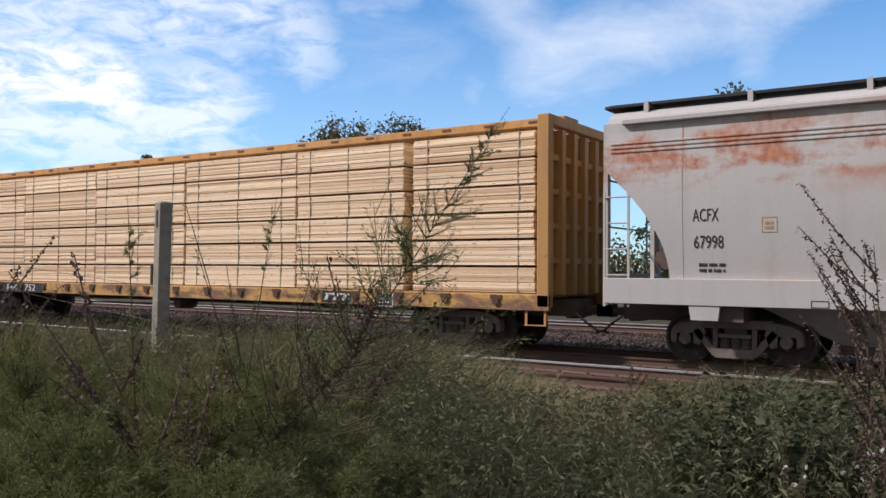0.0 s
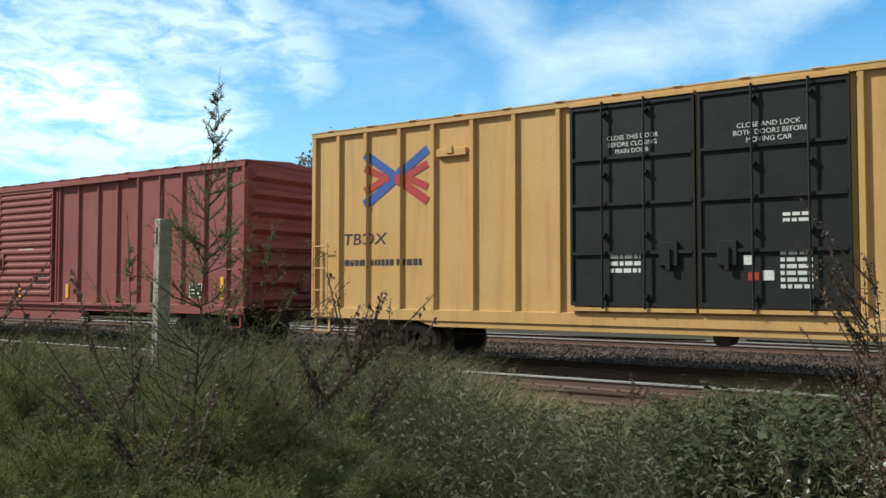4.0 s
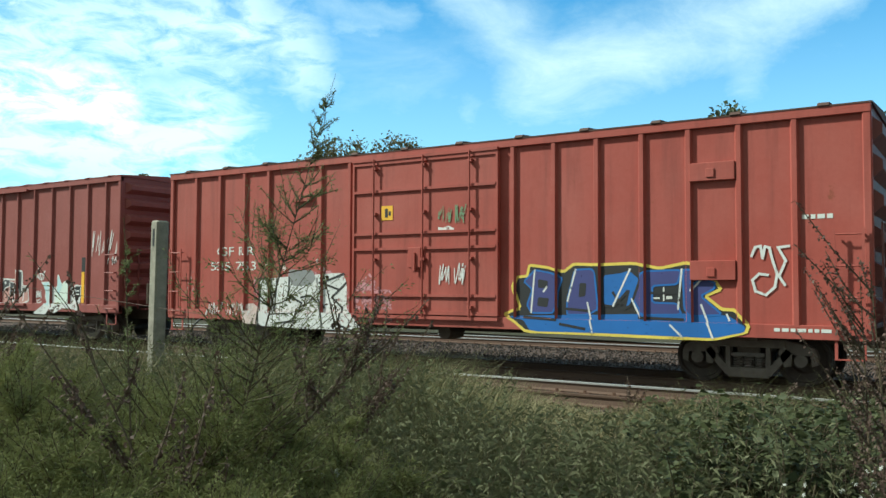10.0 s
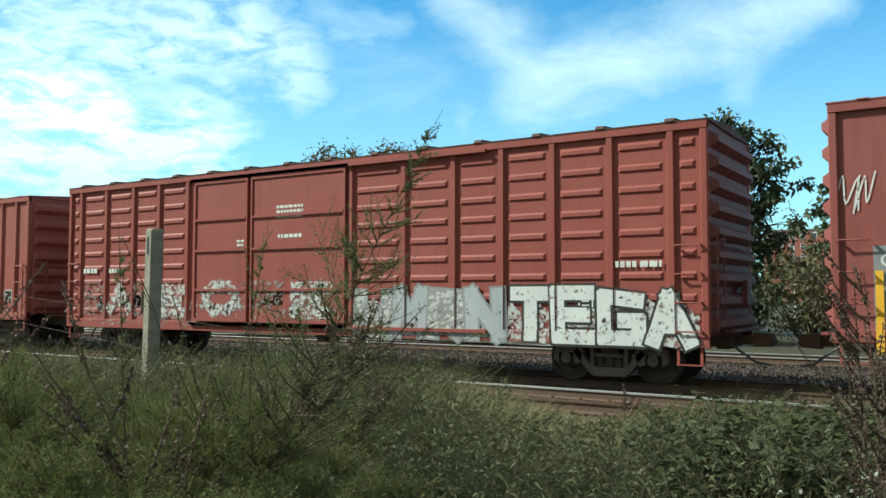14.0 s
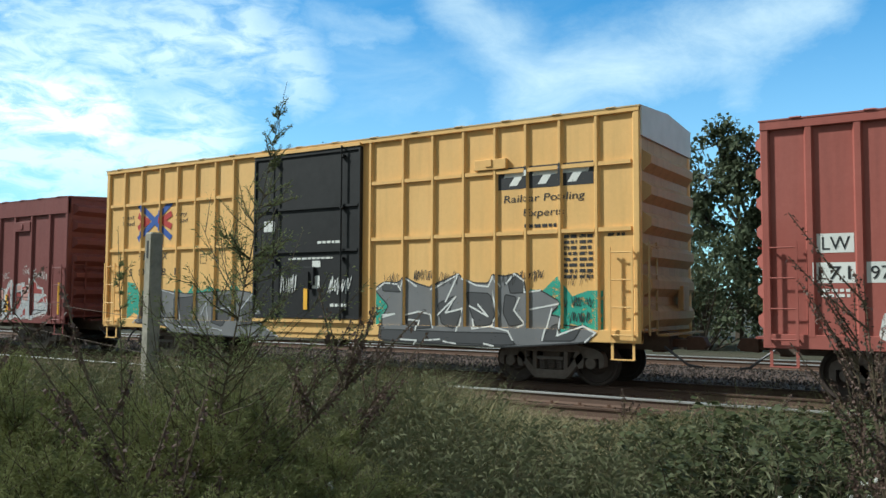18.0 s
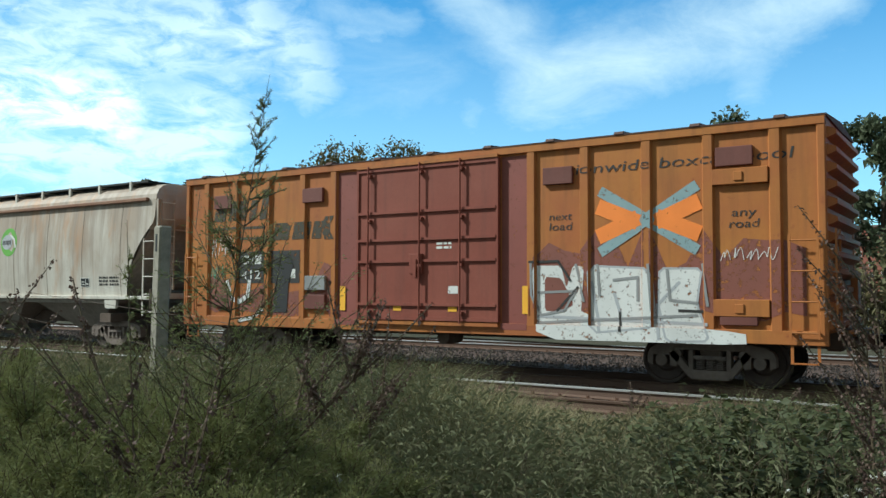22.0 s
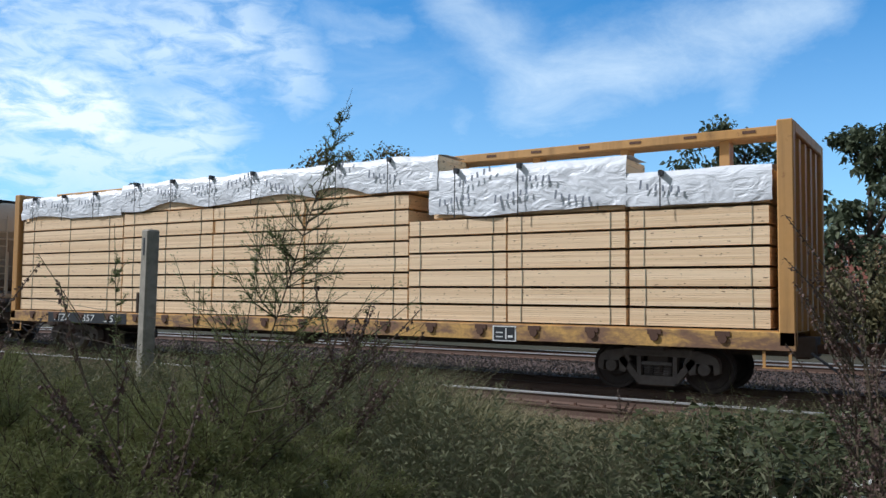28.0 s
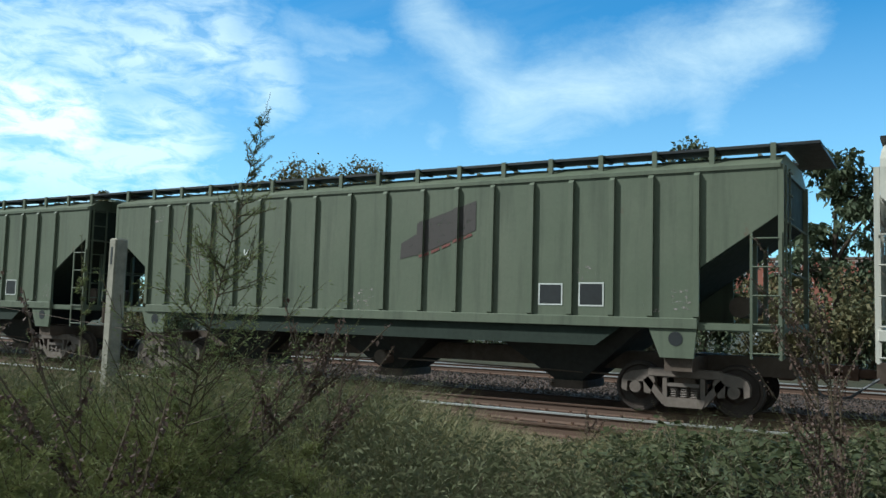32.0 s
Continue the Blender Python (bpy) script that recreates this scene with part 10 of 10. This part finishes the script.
def plume(rng, spine, h, branches, reach, first=0.2, bare=1.0, depth=0.9, taper=1.05, dense=1.0, fine=0.55):
    """A thin stem with rising side shoots, each a haze of thread-fine leaves; bare: share of the height above which leaves are short."""
    ax = np.array([math.cos(radians(33)), math.sin(radians(33)), 0.0])
    deep = np.array([-math.sin(radians(33)), math.cos(radians(33)), 0.0])
    paths = [[(tuple(spine(t)), 0.0075 * (1.1 - t)) for t in np.linspace(0, 1, 8)]]
    pos, way, ln = [], [], []

    def dress(a, b, n, lo, hi, haze):
        t = rng.uniform(0.1, 1.05, n)
        c = a + (b - a) * t[:, None]
        w = rng.normal(0, 1, (n, 3)) * np.array([1, 1, 0.6])
        w /= np.linalg.norm(w, axis=1)[:, None]
        pos.append(c + w * (haze * rng.uniform(0, 1, n) ** 1.5)[:, None])
        way.append(w + (b - a) / (np.linalg.norm(b - a) + 1e-6) * 1.1 + np.array([0, 0, 0.25]))
        ln.append(rng.uniform(lo, hi, n) * (fine if hi > 0.03 else 1.0))
    for k in range(branches):
        t = first + (0.95 - first) * rng.uniform(0, 1) ** 0.9
        p = spine(t)
        s = 1 if rng.uniform(0, 1) < 0.5 else -1
        r = reach * ((1 - t) ** taper + 0.02 + 0.10 * (taper < 1)) * rng.uniform(0.35, 1.25)
        q = p + ax * s * r * rng.uniform(0.3, 1.0) + deep * rng.uniform(-depth, depth) * r + np.array([0, 0, r * rng.uniform(0.35, 1.15)])
        m = (p + q) / 2 + np.array([0, 0, -0.07 * r])
        paths.append([(tuple(p), 0.0036), (tuple(m), 0.0026), (tuple(q), 0.0012)])
        if t < bare:
            thick = rng.uniform(0.7, 1.9) * dense
            dress(p, m, int(34 * thick), 0.022, 0.060, 0.030)
            dress(m, q, int(84 * thick), 0.022, 0.058, 0.04)
            for _ in range(4):
                p2 = p + (q - p) * rng.uniform(0.25, 0.95)
                q2 = p2 + (q - p) * 0.28 * rng.uniform(0.5, 1.3) + rng.normal(0, 0.045, 3) + np.array([0, 0, 0.04])
                paths.append([(tuple(p2), 0.002), (tuple(q2), 0.001)])
                dress(p2, q2, int(44 * thick), 0.018, 0.050, 0.03)
        else:
            dress(p, q, int(50 + 260 * r), 0.007, 0.018, 0.007)
            for _ in range(int(9 * r / reach) + 1):
                p2 = p + (q - p) * rng.uniform(0.2, 0.95)
                q2 = p2 + (q - p) * 0.15 + rng.normal(0, 0.02, 3) + np.array([0, 0, rng.uniform(0.02, 0.07)])
                paths.append([(tuple(p2), 0.0016), (tuple(q2), 0.0009)])
                dress(p2, q2, 18, 0.008, 0.019, 0.004)
    dress(spine(max(0.55, bare)), spine(0.97), 130, 0.006, 0.015, 0.004)
    return paths, np.concatenate(pos), np.concatenate(way), np.concatenate(ln)


def feathery_shrub(x, y, h, r, seed, n=14):
    """A soft shrub: several plumes from one foot."""
    rng = np.random.default_rng(seed)
    s = tagged(new("feathery_shrub"), "soft green shrub with thread-fine feathery leaves", "shrub", "feathery shrubs")
    s.location = (x, y, ground_height(x, y))
    paths, pos, way, ln = [], [], [], []
    for k in range(n):
        a, out = rng.uniform(0, 6.28), r * math.sqrt(rng.uniform(0.02, 1))
        hh = h * rng.uniform(0.62, 1.05) * (1 - 0.22 * out / r)
        q = np.array([out * math.cos(a), out * math.sin(a), 0.0])
        a1, a2, a3, a4 = plume(rng, lambda t: 0.25 * q + q * 0.85 * t ** 1.4 + np.array([0, 0, hh * t]), hh, 24, 0.30, 0.30, taper=0.45)
        paths += a1
        pos.append(a2), way.append(a3), ln.append(a4)
    pos, way, ln = np.concatenate(pos), np.concatenate(way), np.concatenate(ln)
    stuff("stem", raw("stems", *tubes(paths, 3), STEM), None, s)
    lv = leaf_quads(pos, way, ln, np.full(len(ln), 0.0011), rng)
    stuff("foliage", raw("foliage", lv[0].tolist(), lv[1], FEATHER), None, s)


def tall_weed(b, d, h, seed, branches, reach, bow=0.10, bare=0.42, lean=0.0):
    """A tall weed, upright in its own space."""
    rng = np.random.default_rng(seed)
    ax = np.array([math.cos(radians(33)), math.sin(radians(33)), 0.0])
    spine = lambda t: np.array([0, 0, h * t]) - ax * bow * (t - t * t) + ax * lean * h * t ** 1.5
    paths, pos, way, ln = plume(rng, spine, h, branches, reach, 0.26, bare, 0.8, 1.5, 0.40, 0.5)
    w = tagged(new("tall_weed"), "tall swaying weed with feathery green side shoots", "weed", "tall weeds")
    x, y = place(b, d)
    w.location = (x, y, ground_height(x, y))
    stuff("stem", raw("stems", *tubes(paths, 4), STEM), None, w)
    lv = leaf_quads(pos, way, ln, ln * 0.02 + 0.0015, rng)
    stuff("foliage", raw("foliage", lv[0].tolist(), lv[1], MUGWORT), None, w)
    return w


def concrete_post():
    x, y = place(-18.9, 9.9)
    p = tagged(new("concrete_post"), "weathered grey concrete fence post with a wire bracket", "fence post")
    z0 = ground_height(x, y)
    p.location = (x, y, z0)
    p.rotation_euler = (0, radians(1.5), radians(-12))
    conc = material("concrete", plain, (0.30, 0.275, 0.225), 0.9, 0.6, 9.0)
    bm = B()
    h = 2.47 - z0
    box(bm, -0.085, 0.085, -0.075, 0.075, -0.3, h, 0.02)
    part("shaft", bm, conc, p)
    bm = B()
    box(bm, -0.02, 0.02, -0.079, -0.070, h - 0.30, h - 0.10)
    part("slot", bm, BLACK, p)
    bm = B()
    box(bm, -0.16, -0.07, -0.05, 0.05, h - 0.95, h - 0.80, 0.01)
    rod(bm, (-0.13, -0.06, h - 0.98), (-0.13, -0.06, h - 0.74), 0.02, 6)
    part("bracket", bm, STEEL_DARK, p)
    wire = B()
    for z in (h - 0.95, h - 1.35):
        rod(wire, (-4.5, 0.0, z + 0.05), (1.6, -0.05, z - 0.10), 0.003, 4)
    part("wire", wire, STEEL_DARK, p, "thin slack fence wire")


tall_grass()
weeds()
bramble("bramble_bush", "green bramble bush with broad serrated leaves", (15.0, 33.0), (4.8, 9.2), 600, 31, 0.076)
bramble("bramble_bush", "dark low bramble leaves under the grass", (-11.0, -3.0), (3.6, 4.4), 60, 32, 0.085, 0.66)
bramble("bramble_bush", "green leafy growth among dry grass", (4.0, 15.0), (3.8, 5.6), 60, 33, 0.065, 0.36)
flowers()
# bearing, distance, height, lean, shoots, side of the shoots
STALKS = ((-10.4, 3.0, 1.70, -0.60, 5, -1), (-13.0, 3.05, 1.56, -0.40, 6, -1), (-20.0, 3.0, 1.48, 0.20, 5, 1), (-21.7, 3.6, 1.52, 0.78, 13, 1), (-20.5, 3.9, 1.45, 0.68, 12, 1), (-17.0, 4.2, 1.55, 0.62, 13, 1), (-12.0, 4.6, 1.42, 0.55, 11, 1), (-7.2, 6.6, 1.40, 0.30, 10, 1), (-25.0, 4.6, 1.62, -0.25, 7, 1),
          (26.7, 4.4, 1.86, -0.03, 12, -0.8), (27.9, 4.2, 1.90, -0.06, 12, -0.9), (27.2, 4.6, 1.50, 0.0, 11, 0.6), (26.2, 5.0, 1.30, 0.0, 10, -0.7), (27.6, 4.0, 1.30, 0.0, 10, -0.7), (12.0, 8.6, 0.95, 0.05, 5, 1), (-0.5, 9.3, 1.02, 0.1, 6, 1), (0.6, 9.5, 0.98, 0.05, 6, -1), (21.5, 8.4, 0.95, 0.0, 5, 1))
for k, (b, d, h, lean, br, sd) in enumerate(STALKS):
    dry_stalk(*place(b, d), h, lean, 200 + k, br, sd)
for k, (b, d, h, r) in enumerate(((-24.0, 3.5, 1.55, 0.62), (-17.0, 3.4, 1.45, 0.60), (-11.0, 3.6, 1.22, 0.55), (-28.5, 3.9, 1.60, 0.6), (-20.5, 4.3, 1.55, 0.65), (-14.0, 2.9, 1.10, 0.45), (-31.0, 3.2, 1.45, 0.5), (-14.5, 4.2, 1.46, 0.6), (-22.0, 2.9, 1.20, 0.5), (-26.0, 2.8, 1.22, 0.45), (-18.5, 2.7, 1.12, 0.45), (-10.0, 3.1, 1.08, 0.45), (-29.0, 2.8, 1.28, 0.45), (-12.8, 2.9, 1.02, 0.45), (-15.8, 3.2, 1.20, 0.5), (-8.0, 3.6, 1.05, 0.5))):
    feathery_shrub(*place(b, d), h, r, 300 + k)
tall_weed(-19.4, 3.3, 2.0, 78, 20, 0.42, 0.05, 0.55, -0.05)
tall_weed(-14.6, 3.6, 2.02, 79, 22, 0.40, 0.04, 0.60, 0.10)
TALL_WEED = tall_weed(-17.4, 3.5, 2.62, 77, 84, 1.05, 0.06, 0.72)
concrete_post()

# ---------------------------------------------------------------- trees and buildings beyond the tracks


def tree(x, y, h, lobes, seed, mat, label, trunk_r=0.22, leaf=0.26, per=520, first=0.0):
    """Tapered trunk, limbs to each lobe of the crown, and clumps of leaves about the limb ends."""
    rng = np.random.default_rng(seed)
    paths = [[((0, 0, first), trunk_r), ((0.1, 0, h * 0.25), trunk_r * 0.8), ((0.0, 0.1, h * 0.5), trunk_r * 0.55), ((0.1, 0, h * 0.8), trunk_r * 0.2)]]
    pos, way = [], []
    for lx, ly, lz, r in lobes:
        c = np.array([lx, ly, lz])
        s = np.array([0.0, 0.0, max(0.15 * h, lz - 1.6 * r)])
        paths.append([(tuple(s), trunk_r * 0.5), (tuple((s + c) / 2 + np.array([0, 0, 0.1 * r])), trunk_r * 0.32), (tuple(c), trunk_r * 0.14)])
        for k in range(13):
            u = rng.normal(0, 1, 3)
            u /= np.linalg.norm(u)
            e = c + u * r * rng.uniform(0.5, 1.2) * np.array([1, 1, 0.9])
            paths.append([(tuple(c), trunk_r * 0.14), (tuple((c + e) / 2 + rng.normal(0, 0.1, 3)), trunk_r * 0.09), (tuple(e), trunk_r * 0.04)])
            m = per // 13
            cl = r * rng.uniform(0.12, 0.26)
            q = e + rng.normal(0, cl, (m, 3)) * np.array([1, 1, 0.75])
            pos.append(q)
            way.append(rng.normal(0, 1, (m, 3)) + np.array([0, 0, -0.2]))
    pos, way = np.concatenate(pos), np.concatenate(way)
    ln = leaf * rng.uniform(0.6, 1.3, len(pos))
    lv = leaf_quads(pos, way, ln, ln * 0.6, rng)
    t = tagged(new("tree"), label, "tree", "trees behind the tracks")
    t.location = (x, y, -0.36)
    part("trunk", raw("trunk", *tubes(paths, 6), BARK), None, t)
    stuff("crown", raw("crown", lv[0].tolist(), lv[1], mat), None, t)


def cone_lobes(rng, h, w, n, z0=0.15):
    out = []
    for i in range(n):
        z = h * (z0 + (1 - z0) * (i + 0.5) / n)
        k = w * (0.55 + 0.45 * math.sin(math.pi * min(1, (z / h) * 0.95 + 0.05)))
        a = rng.uniform(0, 6.28)
        out.append((k * 0.55 * math.cos(a), k * 0.55 * math.sin(a), z, k * 0.52))
    return out


def trees():
    rng = np.random.default_rng(5)
    tree(-48.0, 60.0, 16.0, [(-3.4, 0, 14.4, 2.4), (-1.2, 1, 13.4, 2.3), (-4.6, 0, 12.6, 2.2), (2.6, 0, 13.9, 2.2), (4.8, 0.5, 13.2, 2.3), (0.5, 0, 12.0, 2.8), (-3.0, 1, 10.5, 3.0), (3.5, 1, 10.3, 3.0), (5.8, 0, 11.8, 1.9)], 41, TREE_LEAF, "broad deciduous tree starting to turn yellow", 0.35, 0.36, 560)
    tree(-10.8, 45.0, 11.8, [(-1.0, 0, 10.3, 1.5), (0.6, 0, 9.6, 1.5), (-1.6, 0, 8.6, 1.6), (1.4, 0.3, 8.0, 1.5), (0.0, 0, 7.4, 1.9), (-1.4, 0, 6.2, 1.7), (1.5, 0, 5.6, 1.6), (0.2, 0, 4.6, 2.0), (-1.0, 0, 3.4, 1.7), (1.4, 0, 2.8, 1.7), (0, 0, 1.8, 1.7)], 42, TREE_DARK, "dense dark green tree with drooping foliage", 0.24, 0.34, 760)
    tree(-14.6, 47.0, 9.6, cone_lobes(rng, 9.2, 2.2, 7), 43, TREE_DARK, "slender green tree beside a taller one", 0.18, 0.34, 520)
    tree(-4.4, 44.0, 10.8, cone_lobes(rng, 10.2, 2.9, 10), 44, TREE_DARK, "tall dark tree at the edge of the trees", 0.24, 0.34, 620)
    tree(-1.0, 46.0, 9.0, cone_lobes(rng, 8.6, 3.2, 9), 45, TREE_DARK, "dense rounded green tree", 0.22, 0.34, 560)
    tree(-7.0, 43.0, 4.6, cone_lobes(rng, 4.2, 2.0, 6, 0.1), 46, TREE_LEAF, "low sunlit green tree near the tracks", 0.14, 0.26, 420)
    for k, (x, y, h, w) in enumerate(((-118, 80, 17.0, 4.0), (-111, 82, 17.2, 3.6), (-103, 78, 18.2, 3.2), (-97, 82, 17.0, 4.2), (-88, 84, 15.8, 3.6), (-128, 82, 16.0, 4.0), (-80, 80, 13.2, 4.0), (-70, 78, 12.6, 4.0), (-62, 82, 12.8, 4.4))):
        tree(x, y, h, cone_lobes(rng, h, w, 7, 0.3), 50 + k, TREE_LEAF, "distant green tree beyond the railway", 0.3, 0.5, 420)
    for k in range(22):
        x = -66 + 3.3 * k + rng.uniform(-1, 1)
        h = rng.uniform(3.4, 5.4)
        shrub(x, 36.0 + rng.uniform(-2, 3), h, 2.6, 70 + k)


def shrub(x, y, h, w, seed):
    rng = np.random.default_rng(seed)
    pos, way, paths = [], [], []
    for k in range(40):
        a, r = rng.uniform(0, 6.28), w * math.sqrt(rng.uniform(0, 1))
        e = np.array([r * math.cos(a), 0.6 * r * math.sin(a), h * rng.uniform(0.25, 1.0) * (1 - 0.4 * r / w)])
        paths.append([((e[0] * 0.3, e[1] * 0.3, 0), 0.04), (tuple(e), 0.012)])
        q = e + rng.normal(0, 0.32, (60, 3))
        q[:, 2] = np.abs(q[:, 2])
        pos.append(q)
        way.append(rng.normal(0, 1, (60, 3)))
    pos, way = np.concatenate(pos), np.concatenate(way)
    ln = rng.uniform(0.14, 0.30, len(pos))
    s = tagged(new("shrub"), "green shrub on the far side of the tracks", "shrub", "far shrubs")
    s.location = (x, y, -0.36)
    stuff("stem", raw("stems", *tubes(paths, 4), BARK), None, s)
    lv = leaf_quads(pos, way, ln, ln * 0.6, rng)
    stuff("foliage", raw("foliage", lv[0].tolist(), lv[1], TREE_LEAF if seed % 3 else TREE_DARK), None, s)


def far_brick(g, p):
    v = local(g)
    n = g.noise(v, 0.25, 5)
    put(g, p, g.mix(g.ramp(n, 0.3, 0.7), (0.24, 0.085, 0.06), (0.30, 0.12, 0.085)), 0.9, g.noise(v, 3, 4), 0.3, 0.05)


def building():
    brick = material("far_brick", far_brick)
    b = tagged(new("apartment_building"), "far red-brick apartment block with rows of windows", "building")
    b.location = (-62.0, 292.0, -0.36)
    w, floors, h = 52.0, 7, 3.25
    bm = B()
    box(bm, 0, w, 0, 16, 0, floors * h + 0.2)
    part("wall", bm, brick, b)
    bm = B()
    box(bm, -0.3, w + 0.3, -0.3, 16.3, floors * h + 0.2, floors * h + 0.8)
    part("roof", bm, solid("parapet", (0.22, 0.17, 0.15), 0.9), b)
    bm = B()
    box(bm, -0.05, w + 0.05, -0.12, 0, floors * h - 0.55, floors * h - 0.25)
    part("cornice", bm, solid("stone_band", (0.42, 0.36, 0.31), 0.9), b)
    frame_m, glass = solid("sash_white", (0.62, 0.60, 0.56), 0.6), solid("far_glass", (0.05, 0.06, 0.07), 0.15)
    wf = mesh_of(box(box(box(box(B(), -0.75, -0.62, -0.10, 0, 0, 1.7), 0.62, 0.75, -0.10, 0, 0, 1.7), -0.62, 0.62, -0.10, 0, 1.58, 1.7), -0.62, 0.62, -0.10, 0, 0.78, 0.9), frame_m, "window")
    pane = mesh_of(box(B(), -0.62, 0.62, -0.05, 0.0, 0.0, 1.58), glass, "pane")
    for f in range(floors):
        for i in range(15):
            win = part("window", wf, None, b, at=(1.9 + i * 3.42, 0, 0.8 + f * h))
            part("pane", pane, None, win, at=(0, 0.01, 0))


def street_lamp():
    s = tagged(new("street_lamp"), "slim pale street lamp with a curved arm", "street lamp")
    s.location = (-12.6, 70.0, -0.36)
    pale = solid("lamp_grey", (0.55, 0.56, 0.56), 0.5)
    bm = B()
    rod(bm, (0, 0, 0), (0, 0, 6.2), 0.09, 8, 0.06)
    part("pole", bm, pale, s)
    bm = B()
    pts = [(0, 0, 6.2), (0.25, 0, 6.6), (0.8, 0, 6.85), (1.5, 0, 6.9)]
    for a, c in zip(pts, pts[1:]):
        rod(bm, a, c, 0.05, 6)
    part("arm", bm, pale, s)
    bm = B()
    box(bm, 1.4, 2.1, -0.12, 0.12, 6.82, 6.95, 0.03)
    part("lamp_head", bm, pale, s)


trees()
building()
street_lamp()


SWAY = [(0, 31.0), (0.3, 16.0), (0.7, 7.3), (1.4, 2.8), (2.1, 6.5), (2.8, 2.9), (3, 1.7), (3.5, 1.5), (5.5, 11.5), (6.2, 8.3), (7, 9.2), (7.6, 10.9), (8, 15.5), (8.5, 16.5), (9, 18.7), (9.7, 16.5), (10, 14.0), (10.4, 13.1), (11, 14.3), (11.8, 13.2), (12, 12.7), (12.5, 13.2), (13, 16.5), (13.5, 17.5), (14, 25.0), (14.5, 18.0), (16.5, 9.6), (16.8, 9.8), (17.5, 12.3), (18, 9.9), (18.5, 8.2), (19, 10.7), (19.5, 7.6), (20, 8.2), (20.5, 7.9), (21, 7.0), (21.5, 7.4), (22, 7.6), (22.5, 6.8), (23, 4.8), (23.5, 3.7), (24.2, 5.2), (25, 6.8), (25.5, 11.8), (27.6, 16.2), (28.3, 16.7), (29, 18.5), (29.2, 18.1), (29.4, 17.2), (29.6, 15), (29.8, 14.1), (30, 13.3), (30.2, 12.1), (30.4, 12.8), (30.6, 13.6), (30.8, 14.5), (31, 14.2), (31.2, 14), (31.4, 13), (31.6, 11.5), (31.8, 10.7), (32, 11)]


def motions():
    """The train rolls past at a steady pace; its wheels turn."""
    for thing, x, y, z in MOVING:
        walk(thing, [(t, pose(x + SPEED * t, y, z)) for t in (0.0, 8.0, 16.0, 24.0, 32.0)])
    # the tall weed sways in the wind of the train: lean across the view, degrees
    x, y, z = TALL_WEED.location
    turn = pose(0, 0, 0, 0, 0, 33)
    walk(TALL_WEED, [(t, Matrix.Translation((x, y, z + 0.005 * a)) @ turn @ pose(0, 0, 0, 0, a, 0) @ turn.inverted()) for t, a in SWAY])
    for wheel, x, k in ROLLING:
        # turned while near; the wheels out of sight keep their last turn
        near, away = max(0.0, min(32.0, (-40.0 - x) / SPEED)), max(0.0, min(32.0, (4.0 - x) / SPEED))
        steps = int((away - near) / 0.0667)
        times = sorted({0.0, 32.0} | {round(near + (away - near) * i / steps, 4) for i in range(steps + 1)}) if steps > 0 else [0.0, 32.0]
        walk(wheel, [(t, pose(k, 0, RADIUS, 0, math.degrees((min(max(t, near), away) - near) * SPEED / RADIUS), 0)) for t in times])


motions()
